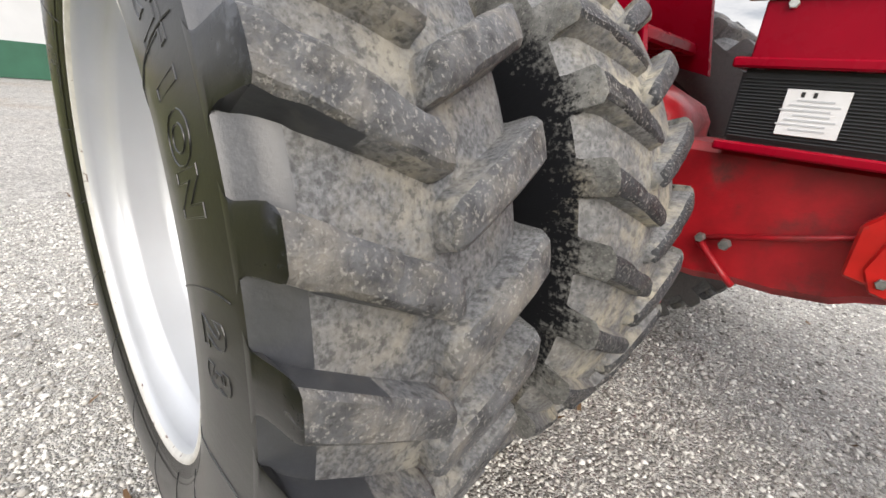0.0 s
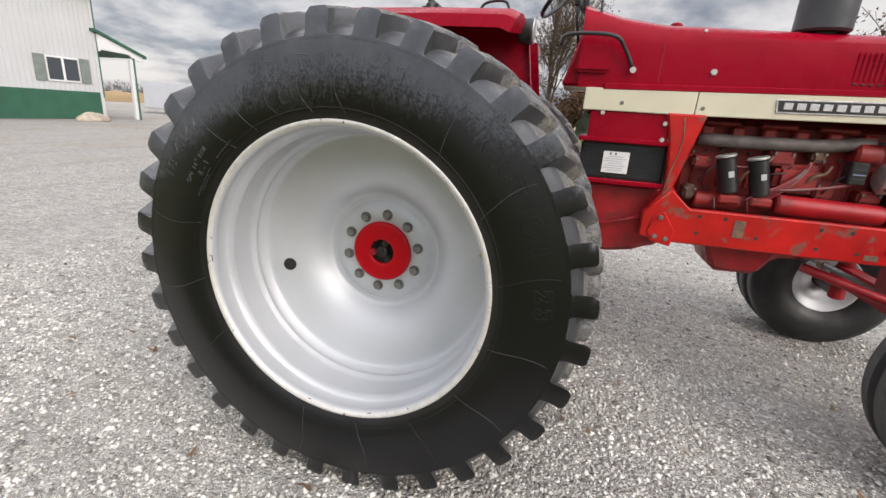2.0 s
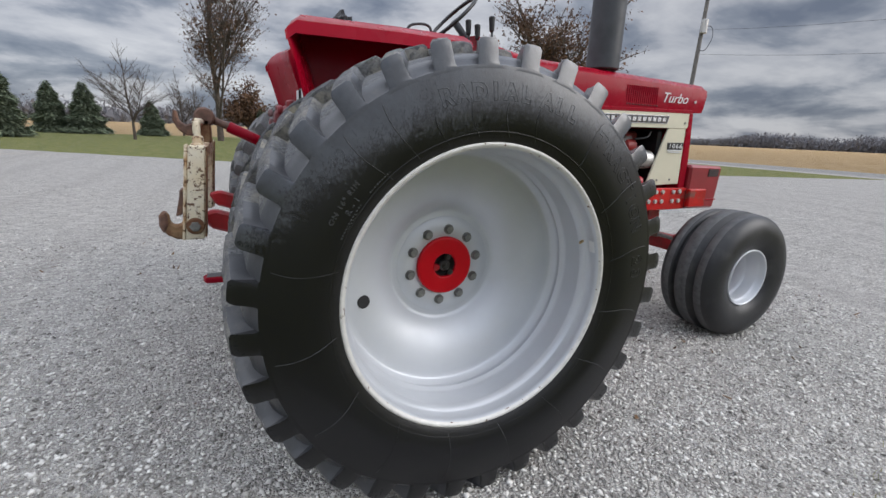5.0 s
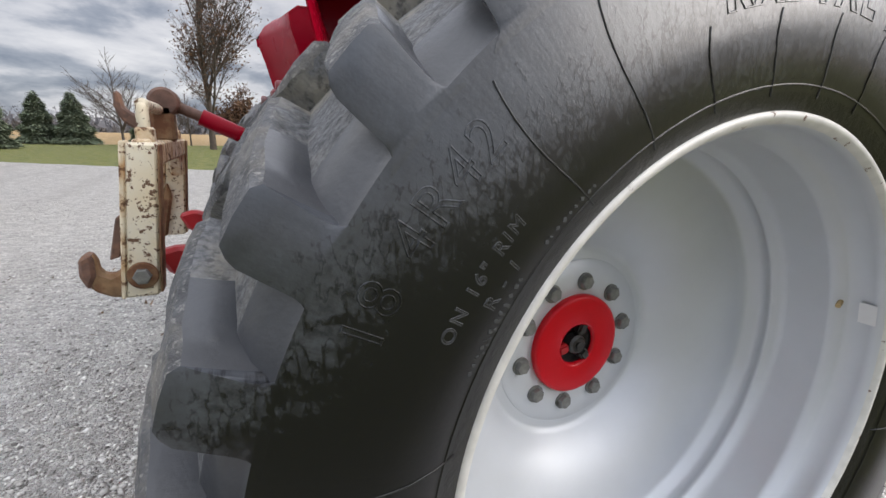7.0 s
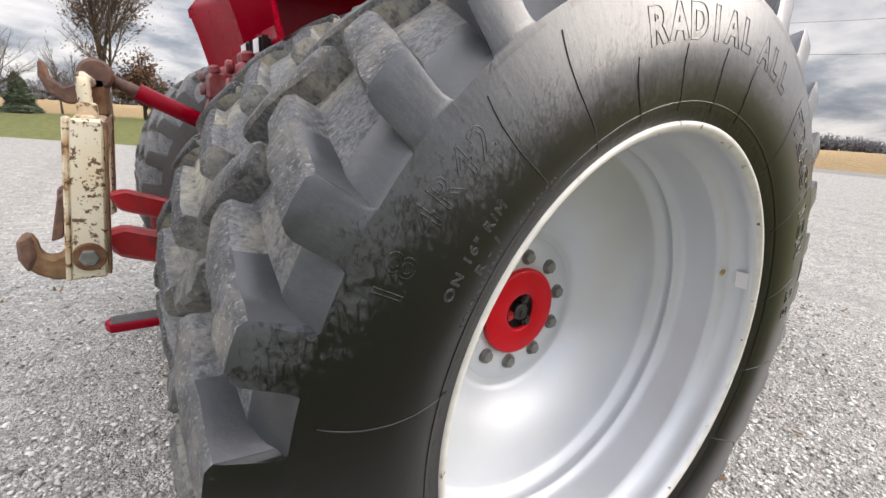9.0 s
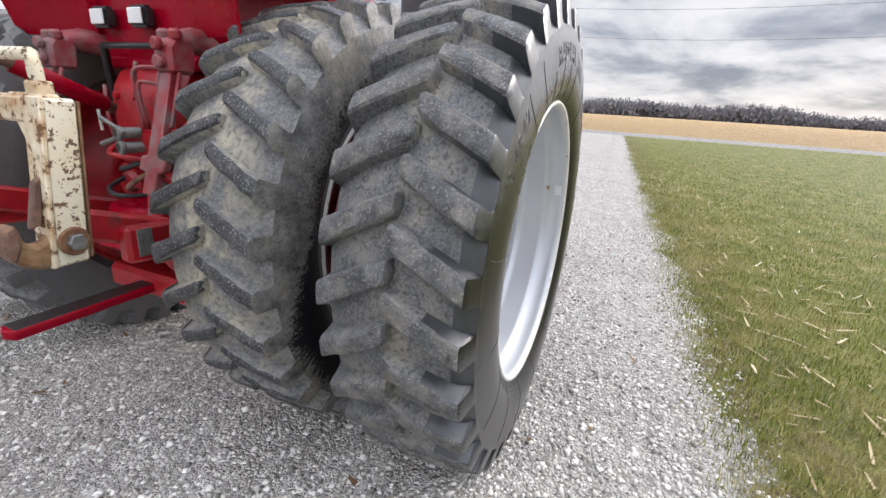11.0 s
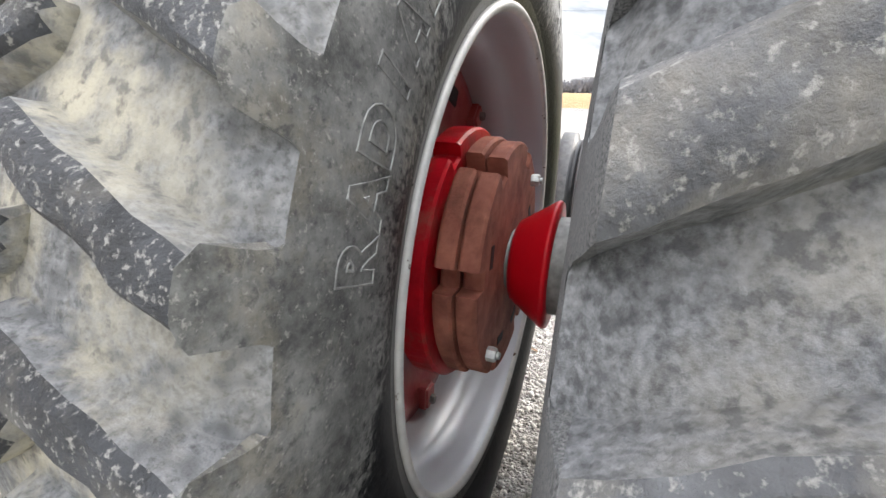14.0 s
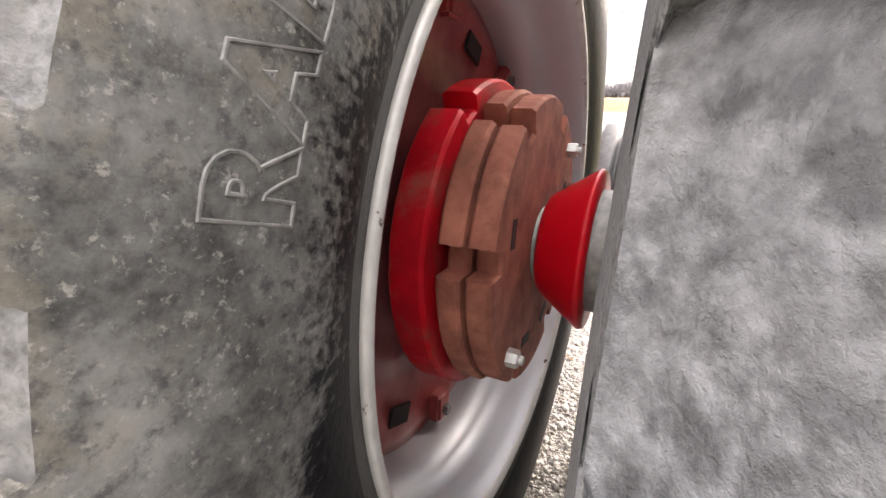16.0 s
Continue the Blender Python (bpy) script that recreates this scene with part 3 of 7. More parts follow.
AX, AZ = 0.010, 0.900          # rear axle
Y_OUT, Y_IN, Y_MID = -1.81, -1.144, -0.32
tractor = thing("tractor", (0, 0, 0), "red and cream vintage farm tractor with dual rear wheels", "tractor")
TYRE = tyre_mesh("tyre")
TYRE_DUSTY = tyre_mesh("tyre", 0.76, 0.008)
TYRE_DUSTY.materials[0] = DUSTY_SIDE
TYRE_DUSTY.materials[2] = LUG_DARK
TYRE_DUSTY.materials[1] = TREAD_PALE
TYRE_DUSTY.materials[4] = TREAD_PALE
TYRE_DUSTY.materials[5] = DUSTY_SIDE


PALE_LETTER = mat("scuffed raised rubber", (0.17, 0.168, 0.16), 0.5, vary=0.5, vscale=60)
LETTER = mat("worn raised rubber", (0.042, 0.043, 0.045), 0.5, vary=0.4, vscale=40)


def sidewall_details(wheel):
    """Raised ribs and the bead ring on the outer sidewall."""
    for n, deg in enumerate([8, 30.5, 53, 75.5, 86.5, 98, 109.3, 120.5, 131.5, 165.5, 188, 210.5, 233, 255.5, 278, 300.5, 323, 345.5]):
        bm = bmesh.new()
        a0 = radians(deg)
        pts = []
        for i in range(11):
            r = 0.585 + (0.011 if 74 < deg < 110 else 0.02) * i
            a = a0 + 0.05 * math.sin(i / 10 * 2.2)
            pts.append((r * math.cos(a), side_y(r) - 0.0004, r * math.sin(a)))
        tube(pts, 0.0013, 4, bm)
        part("mould_rib", bm, LETTER if n % 3 else BEAD, wheel)
    ring = bmesh.new()
    y = side_y(0.600)
    revolve([(y, 0.5978), (y - 0.0018, 0.600), (y, 0.6022)], 128, bm=ring)
    part("bead_ring", ring, BEAD, wheel)


def outer_rim_bm():
    face = [(-0.214, 0.566), (-0.221, 0.566), (-0.226, 0.560), (-0.224, 0.552), (-0.215, 0.545), (-0.204, 0.539), (-0.192, 0.5440), (-0.150, 0.5450), (-0.143, 0.5400), (-0.123, 0.5240), (-0.114, 0.5260), (-0.030, 0.5275), (-0.006, 0.5270), (0.002, 0.5150), (0.011, 0.5145), (0.020, 0.5250), (0.044, 0.5250), (0.053, 0.5130), (0.063, 0.5110), (0.0695, 0.5000), (0.072, 0.480), (0.076, 0.452), (0.084, 0.415), (0.108, 0.350), (0.148, 0.295), (0.184, 0.266), (0.197, 0.255), (0.199, 0.247), (0.195, 0.236), (0.194, 0.10)]
    back = [(0.212, 0.10), (0.214, 0.255), (0.198, 0.275), (0.124, 0.36), (0.10, 0.42), (0.092, 0.505), (0.12, 0.527), (0.175, 0.532), (0.192, 0.543), (0.186, 0.552), (0.17, 0.546), (0.03, 0.536), (-0.08, 0.538), (-0.11, 0.548), (-0.215, 0.556)]
    return revolve(face + back, 128, closed=True)


def hole_plug(r, ang, rad, y):
    """A dark through-hole, square to the slope of the dished disc."""
    way = Vector((math.cos(radians(ang)), 0, math.sin(radians(ang))))
    c = way * r + Vector((0, y, 0))
    n = way * -0.28 + Vector((0, -0.96, 0))
    return cyl(c + n * 0.002, c - n * 0.03, rad, 28)


def make_outer_wheel():
    bm = outer_rim_bm()
    bm.faces.ensure_lookup_table()
    k = 45
    for i, f in enumerate(bm.faces):
        if i % k in (0, 1, 2, 3) or i % k == k - 1:
            f.material_index = 1
    wheel = part("rear_wheel", bm, [SILVER, SILVER_EDGE], tractor, "silver painted steel dual rear wheel with deep dish", 13)
    wheel.matrix_basis = pose(AX, Y_OUT, AZ)
    tyre = new("tyre", TYRE)
    tyre.parent = wheel
    tagged(tyre, "worn black lugged tractor tyre with dusty tread")
    tyre.location, tyre.scale = (0, -0.012, 0), (1, 0.952, 1)
    sidewall_details(wheel)
    for words, size, r, mid, out, sp in (("RADIAL", 0.074, 0.728, 95.5, 0.0014, 1.12), ("ALL", 0.074, 0.728, 71.5, 0.0014, 1.12), ("TRACTION", 0.074, 0.728, 36, 0.0014, 1.12), ("23", 0.074, 0.728, 4, 0.0014, 1.12)):
        step = 1.0
        for i, ch in enumerate(words):
            if ch != " ":
                part("letter", arc_text(ch, size, r, mid + step * 4.75 * ((len(words) - 1) / 2 - i), out), SIDE, wheel)
    for words, size, r, mid, out, sp, inw in (("18 4R42", 0.062, 0.75, 145.7, 0.0010, 1.25, False), ("ON 16\" RIM", 0.024, 0.664, 146.2, 0.0008, 1.30, False), ("R-1", 0.027, 0.633, 145.5, 0.0008, 1.9, False)):
        part("lettering", arc_text(words, size, r, mid, out, inw, sp), SIDE if r > 0.7 else PRINT, wheel)
    # small print that cannot be read: bars
    for r, a0, a1 in ((0.613, 131, 140), (0.613, 144, 156), (0.606, 147, 153)):
        a = a0
        bars = bmesh.new()
        rr = random.Random(int(r * 1000))
        while a < a1:
            w = rr.uniform(0.35, 0.9)
            box((r * math.cos(radians(a)), side_y(r), r * math.sin(radians(a))), (0.005, 0.002, 0.006 * w), 0.0, rot=(0, 0, 0), bm=bars)
            a += w + 0.35
        part("small_print", bars, PRINT, wheel)
    # hub pad, bolts and red centre
    pad = revolve([(0.196, 0.228), (0.1915, 0.224), (0.1915, 0.118), (0.196, 0.114)], 96)
    part("bolt_pad", pad, SILVER, wheel)
    one = None
    for i in range(10):
        a = radians(83.8 - 36 * i)
        c = (0.1675 * math.cos(a), 0.1915, 0.1675 * math.sin(a))
        if one is None:
            b = hexnut((0, 0, 0), 0.0195, 0.017)
            b = cyl((0, 0, 0), (0, -0.004, 0), 0.0235, 20, bm=b)
            one = part("wheel_bolt", b, STEEL, wheel)
            ob = one
        else:
            ob = new("wheel_bolt", one.data)
            ob.parent = wheel
        ob.location = c
        ob.rotation_euler = (0, 0.3 * i, 0)
    for ang in (11, 191):
        a = radians(ang)
        c = Vector((0.181 * math.cos(a), 0.1918, 0.181 * math.sin(a)))
        part("dowel_hole", cyl(c, c + Vector((0, -0.0025, 0)), 0.0055, 12), BLACK, wheel)
    hub = revolve([(0.196, 0.134), (0.182, 0.134), (0.177, 0.1325), (0.1745, 0.129), (0.1735, 0.122), (0.1725, 0.062), (0.1745, 0.056), (0.184, 0.053)], 64)
    hub = part("hub_cap", hub, HUB_RED, wheel, "bright red round hub cap")
    part("hub_recess", revolve([(0.176, 0.0605), (0.190, 0.055), (0.206, 0.050), (0.208, 0.0005)], 40), GREASE, wheel)
    end = cyl((0, 0.205, 0), (0, 0.170, 0), 0.026, 20, bev=0.006)
    end = cyl((0, 0.171, 0), (0, 0.165, 0), 0.010, 12, bm=end)
    part("axle_end", end, GREASE, wheel)
    for i in range(3):
        a = radians(70 + 120 * i)
        c = (0.044 * math.cos(a), 0.187, 0.044 * math.sin(a))
        part("hub_lug", box(c, (0.034, 0.03, 0.028), 0.006, 2, rot=(0, -math.degrees(a), 0)), RED_CAST if i == 1 else GREASE, wheel)
    part("vent_hole", hole_plug(0.415, 193, 0.028, 0.0845), BLACK, wheel)
    v = cyl((0.513, -0.135, 0.157), (0.492, -0.140, 0.150), 0.006, 10, bev=0.001)
    part("valve_stem", v, mat("brass valve", (0.42, 0.30, 0.14), 0.4, 0.7), wheel)
    st = bmesh.new()
    for i in range(5):
        a = radians(12.6 + 1.4 * i)
        rr = 0.5375
        for y in (-0.203, -0.170):
            st.verts.new((rr * math.cos(a), y, rr * math.sin(a)))
    st.verts.ensure_lookup_table()
    for i in range(4):
        st.faces.new([st.verts[2 * i], st.verts[2 * i + 1], st.verts[2 * i + 3], st.verts[2 * i + 2]])
    part("sticker", st, LABEL, wheel, "small white inspection sticker")
    return wheel


make_outer_wheel()


def weight_ring(y0, y1, r_out, r_in, notch, depth=0.042, half=5.0):
    """A cast wheel weight: a thick ring with square notches in its rim; notch: their angles."""
    prof = []
    for i in range(180):
        a = 2.0 * i
        d = min(abs((a - n + 180) % 360 - 180) for n in notch) if notch else 99
        prof.append((a, r_out - (depth if d <= half else 0) + 0.0015 * noise.noise(Vector((a * 0.3, y0 * 40, 1)))))
    # sharpen the notch walls
    for n in notch:
        for e in (-half, half):
            prof += [(n + e - 0.25 * (1 if e > 0 else -1), r_out - depth), (n + e + 0.25 * (1 if e > 0 else -1), r_out)]
    prof = sorted((a % 360, r) for a, r in prof)
    bm = bmesh.new()
    ch = 0.006
    rings = []
    for a, r in prof:
        c, s = math.cos(radians(a)), math.sin(radians(a))
        rings.append([bm.verts.new((q * c, y, q * s)) for y, q in ((y0, r_in), (y0, r - ch), (y0 + ch, r), (y1 - ch, r), (y1, r - ch), (y1, r_in))])
    for a, b in zip(rings, rings[1:] + rings[:1]):
        for j in range(6):
            bm.faces.new([a[j], a[(j + 1) % 6], b[(j + 1) % 6], b[j]])
    bmesh.ops.recalc_face_normals(bm, faces=bm.faces)
    return bm


def make_inner_wheel():
    face = [(-0.222, 0.566), (-0.229, 0.564), (-0.233, 0.558), (-0.230, 0.550), (-0.220, 0.544), (-0.190, 0.541), (-0.150, 0.537), (-0.122, 0.534), (-0.108, 0.524), (-0.094, 0.512), (-0.050, 0.508), (0.02, 0.505), (0.08, 0.507), (0.11, 0.53), (0.19, 0.541), (0.222, 0.546), (0.232, 0.558), (0.222, 0.566)]
    back = [(0.215, 0.556), (0.19, 0.552), (0.11, 0.545), (0.08, 0.518), (-0.08, 0.522), (-0.11, 0.546), (-0.215, 0.556)]
    bm = revolve(face + back, 128, closed=True)
    k = len(face) + len(back)
    for i, f in enumerate(bm.faces):
        if i % k in (0, 1, 2, 3) or i % k == k - 1:
            f.material_index = 1
    wheel = part("rear_wheel", bm, [SILVER, SILVER_EDGE], tractor, "silver steel inner rear wheel with red centre and wheel weights", 30)
    wheel.matrix_basis = pose(AX, Y_IN, AZ)
    tyre = new("tyre", TYRE_DUSTY)
    tyre.parent = wheel
    tagged(tyre, "worn grey lugged tractor tyre with dusty tread")
    tyre.rotation_euler = (0, radians(-1.0), 0)
    tyre.location, tyre.scale = (0, -0.012, 0), (1, 0.952, 1)
    for i, ch in enumerate("RADIAL ALL TRACTION 23"):
        if ch != " ":
            part("letter", arc_text(ch, 0.077, 0.714, 161.2 - 5.2 * i, 0.0014), PALE_LETTER, wheel)
    nubs = bmesh.new()
    rg = random.Random(8)
    for i in range(46):
        a, r = radians(rg.uniform(110, 250)), rg.uniform(0.60, 0.68)
        y = -0.2375 - (r - 0.63) * 0.145
        cyl((r * math.cos(a), y, r * math.sin(a)), (r * math.cos(a), y - 0.004, r * math.sin(a)), 0.0016, 6, bm=nubs)
    tagged(part("mould_nub", nubs, LETTER, wheel), kind="stuff")
    # red cast centre with slots
    centre = revolve([(-0.015, 0.505), (-0.020, 0.47), (-0.012, 0.43), (0.0, 0.395), (0.0, 0.10), (0.03, 0.10), (0.03, 0.40), (0.02, 0.46), (0.015, 0.505)], 96, closed=True)
    centre = part("wheel_centre", centre, CENTRE_RED, wheel, "red cast wheel centre with slots")
    for i in range(8):
        a = 20 + 45 * i
        ca, sa = math.cos(radians(a)), math.sin(radians(a))
        part("slot", box((0.425 * ca, -0.014, 0.425 * sa), (0.05, 0.008, 0.085), 0.012, 2, rot=(0, -a, 0)), DARK_GAP, wheel)
        b = radians(a + 22.5)
        part("rim_lug", box((0.462 * math.cos(b), -0.030, 0.462 * math.sin(b)), (0.075, 0.035, 0.06), 0.008, 2, rot=(0, -math.degrees(b), 0)), CENTRE_RED, wheel)
        part("rim_bolt", hexnut((0.47 * math.cos(b), -0.046, 0.47 * math.sin(b)), 0.015, 0.014), STEEL, wheel)
    # the stack of weights
    wr = weight_ring(-0.150, -0.085, 0.312, 0.14, [118, 298], 0.03)
    part("red_weight", wr, WEIGHT_RED, wheel, "chipped red cast wheel weight")
    w2 = weight_ring(-0.202, -0.160, 0.292, 0.13, [172, 118, 64, 352, 298, 244])
    w2 = part("iron_weight", w2, WEIGHT, wheel, "split rust-brown cast iron wheel weight")
    w3 = weight_ring(-0.252, -0.207, 0.284, 0.06, [172, 118, 64, 352, 298, 244])
    w3 = part("iron_weight", w3, WEIGHT, wheel, "split rust-brown cast iron wheel weight")
    for a, m in ((222.7, w3), (42.7, w3), (312, w3)):
        c, s = 0.245 * math.cos(radians(a)), 0.245 * math.sin(radians(a))
        n = cyl((c, -0.248, s), (c, -0.282, s), 0.0085, 12, bev=0.001)
        n = hexnut((c, -0.252, s), 0.0175, 0.022, bm=n)
        part("weight_bolt", n, ZINC, wheel)
    for a in (160, 20, 250, 290):
        c, s = 0.20 * math.cos(radians(a)), 0.20 * math.sin(radians(a))
        part("casting_slot", box((c, -0.2505, s), (0.026, 0.006, 0.055), 0.008, 2, rot=(0, -a - 12, 0)), DARK_GAP, wheel)
    # the red dome of the dual hub and the axle
    dome = revolve([(-0.262, 0.05), (-0.262, 0.088), (-0.268, 0.100), (-0.280, 0.108), (-0.345, 0.152), (-0.352, 0.156), (-0.360, 0.152), (-0.360, 0.06)], 64)
    part("dual_hub", dome, HUB_RED, wheel, "bright red cone of the dual hub")
    part("hub_tube", revolve([(-0.355, 0.118), (-0.46, 0.118)], 48), STEEL, wheel)
    part("hub_seal", revolve([(-0.25, 0.075), (-0.264, 0.075), (-0.264, 0.04)], 40), STEEL, wheel)
    part("axle", cyl((0, 0.30, 0), (0, -0.45, 0), 0.048, 24), STEEL, wheel)
    return wheel


inner = make_inner_wheel()


def left_wheel(y, turn, paint):
    """A far-side wheel: rim, disc and mirrored tyre."""
    bm = outer_rim_bm()
    w = part("rear_wheel", bm, paint, tractor, "steel rear wheel on the far side")
    w.matrix_basis = pose(AX, y, AZ) @ Matrix.Diagonal((1, -1, 1, 1))
    t = new("tyre", TYRE)
    t.parent = w
    t.rotation_euler = (0, radians(turn), 0)
    tagged(t, "worn black lugged tractor tyre with dusty tread")
    part("hub_cap", revolve([(0.199, 0.130), (0.18, 0.128), (0.174, 0.1), (0.18, 0.0005)], 32), HUB_RED, w)


left_wheel(2 * Y_MID - Y_OUT, 2, SILVER)
left_wheel(2 * Y_MID - Y_IN, 5, RED_CAST)

# ---- tractor body ----

YS = -0.63                      # hood side
YF = 2 * Y_MID - YS             # far hood side


def hood():
    sec = [(YS, 1.735), (YS - 0.004, 1.80), (YS, 1.95), (YS + 0.012, 2.005), (YS + 0.05, 2.045), (YS + 0.12, 2.068), (Y_MID, 2.085)]
    sec = sec + [(2 * Y_MID - y, z) for y, z in reversed(sec[:-1])]
    bm = bmesh.new()
    rings = []
    for x, dz, rise in ((0.80, 0.03, 0.10), (1.0, 0.02, 0.045), (1.25, 0.01, 0.015), (2.0, 0.0, 0.0), (2.7, -0.005, -0.015), (3.12, -0.005, -0.03), (3.17, -0.005, -0.05)):
        ring = []
        for y, z in sec:
            t = (z - 1.735) / 0.35
            ring.append(bm.verts.new((x + (0.06 * t if x > 2.9 else -0.02 * t if x < 0.9 else 0), y, z + dz * t + rise * t + (0.045 * (x - 0.8) / 2.2) * (1 - t))))
        rings.append(ring)
    for a, b in zip(rings, rings[1:]):
        for j in range(len(sec) - 1):
            bm.faces.new([a[j], b[j], b[j + 1], a[j + 1]])
    bm.faces.new(rings[0])
    bm.faces.new(list(reversed(rings[-1])))
    bmesh.ops.recalc_face_normals(bm, faces=bm.faces)
    return part("hood", bm, RED, tractor, "glossy red hood with louvres", 30)


hd = hood()
# step line and lower lip of the hood
part("hood_lip", prism([(0.95, 1.728), (3.02, 1.770), (3.03, 1.800), (0.95, 1.762)], YS - 0.014, YS + 0.01, 0.004), RED, hd)
part("hood_lip", prism([(0.95, 1.728), (3.02, 1.770), (3.03, 1.800), (0.95, 1.762)], YF - 0.01, YF + 0.014, 0.004), RED, hd)
seam = box((1.245, YS - 0.003, 1.88), (0.006, 0.004, 0.2), 0.001)
part("hood_seam", seam, RED_CAST, hd)
for x, z, r in ((1.525, 1.842, 0.018), (3.05, 1.872, 0.014), (1.44, 2.045, 0.010)):
    part("hood_bolt", hexnut((x, YS - 0.003, z), r, 0.012), ZINC, hd)
# louvre panel
for i in range(16):
    x = 2.19 + 0.024 * i
    part("louvre", box((x, YS - 0.0045, 1.895), (0.012, 0.006, 0.135), 0.0025), RED, hd)
for i in range(11):
    part("louvre_slot", box((2.20 + 0.036 * i, YS - 0.006, 1.812), (0.018, 0.006, 0.010), 0.002), DARK_GAP, hd)
tx = text_bm("Turbo", 0.115, extrude=0.0012, shear=0.35)
bmesh.ops.transform(tx, matrix=pose(2.775, YS - 0.0075, 1.885, 90, 0, 0) @ Matrix.Diagonal((1.15, 1, 1, 1)), verts=tx.verts)
part("turbo_script", tx, LABEL, hd, "white script lettering")
part("fuel_cap", cyl((1.32, -0.42, 2.06), (1.32, -0.42, 2.12), 0.035, 20, bev=0.008), RED, hd)
# cowl behind the hood
part("cowl", prism([(0.70, 1.74), (0.96, 1.74), (0.96, 2.10), (0.84, 2.13), (0.78, 2.02)], YS + 0.03, YF - 0.03, 0.015), RED, tractor, "red instrument cowl")

# cream side stripe with its black badge
part("side_stripe", prism([(0.85, 1.612), (1.47, 1.612), (1.47, 1.742), (0.85, 1.735)], YS - 0.010, YS + 0.012, 0.004), CREAM, tractor, "cream painted side stripe panel")
sp = part("side_stripe", prism([(1.475, 1.612), (3.00, 1.640), (3.02, 1.775), (1.475, 1.742)], YS - 0.010, YS + 0.012, 0.004), CREAM, tractor, "cream painted side stripe panel")
for x, z in ((1.51, 1.655), (2.955, 1.685), (1.07, 1.66)):
    part("panel_screw", hexnut((x, YS - 0.010, z), 0.011, 0.006), STEEL, sp)
bd = prism([(1.872, 1.652), (2.715, 1.668), (2.735, 1.740), (1.862, 1.722)], YS - 0.017, YS - 0.008, 0.002)
bd = part("name_badge", bd, CHROME, tractor, "black and chrome name badge")
part("badge_field", prism([(1.882, 1.660), (2.705, 1.675), (2.722, 1.733), (1.872, 1.716)], YS - 0.019, YS - 0.0165, 0.0), INK_BLACK, bd)
for i in range(13):
    x = 1.905 + 0.0615 * i
    part("badge_bar", box((x + 0.02, YS - 0.0205, 1.689 + 0.017 * (x - 1.88)), (0.044, 0.004, 0.034), 0.002), CHROME, bd)
# cream front side panel and its badge
fp = part("front_panel", prism([(2.565, 1.125), (3.00, 1.140), (2.985, 1.638), (2.755, 1.634)], YS - 0.008, YS + 0.012, 0.004), CREAM, tractor, "cream front side panel")
bm = prism([(2.775, 1.44), (2.965, 1.445), (2.985, 1.515), (2.765, 1.51)], YS - 0.014, YS - 0.007, 0.002)
part("model_badge", bm, INK_BLACK, fp, "black model number badge")
for i, ch in enumerate("1066"):
    tx = text_bm(ch, 0.066, extrude=0.001)
    bmesh.ops.transform(tx, matrix=pose(2.800 + 0.048 * i, YS - 0.0155, 1.480, 90, 0, 0) @ Matrix.Diagonal((1.25, 0.85, 1, 1)), verts=tx.verts)
    part("digit", tx, LABEL, fp)
part("badge_rule", box((2.87, YS - 0.0155, 1.445), (0.2, 0.002, 0.008), 0.0), LABEL, fp)
for i in range(7):
    part("badge_bar", box((2.80 + 0.024 * i, YS - 0.0145, 1.428), (0.015, 0.004, 0.012), 0.0), LABEL, fp)
for x, z in ((2.70, 1.175), (2.87, 1.18)):
    part("panel_screw", hexnut((x, YS - 0.008, z), 0.010, 0.006), STEEL, fp)
# grille post at the nose and the far panel
part("grille_post", prism([(3.00, 1.10), (3.10, 1.10), (3.09, 1.40), (3.05, 1.78), (2.99, 1.78)], YS - 0.012, YF + 0.012, 0.01), RED, tractor, "red nose and grille post")
part("far_panel", prism([(1.5, 1.12), (3.0, 1.12), (3.0, 1.77), (0.9, 1.74), (0.9, 1.60), (1.5, 1.6)], YF - 0.02, YF, 0.004), RED, tractor)

# side rails
def rail(y0, y1):
    return prism([(1.30, 0.905), (1.42, 0.885), (3.10, 0.905), (3.10, 1.105), (1.56, 1.095), (1.44, 1.20), (1.30, 1.05)], y0, y1, 0.008)


rl = part("side_rail", rail(YS - 0.035, YS + 0.03), RED_RAIL, tractor, "worn bright red cast side rail")
part("side_rail", rail(YF - 0.03, YF + 0.035), RED_RAIL, tractor, "worn bright red cast side rail")
for x, z in ((1.62, 1.06), (1.76, 1.06), (1.62, 0.96), (2.25, 1.06), (2.4, 1.06), (2.25, 0.95), (1.94, 0.97), (2.45, 0.95)):
    part("rail_hole", cyl((x, YS - 0.0365, z), (x, YS - 0.03, z), 0.011, 12), DARK_GAP, rl)
for i in range(5):
    for j in range(2):
        part("rail_bolt", hexnut((2.60 + 0.085 * i + (0.06 if i > 2 else 0), YS - 0.035, 1.07 - 0.085 * j), 0.021, 0.016, turn=20 * i), ZINC, rl)
part("rail_patch", box((1.84, YS - 0.0365, 1.01), (0.06, 0.004, 0.10), 0.001), RUST, rl)
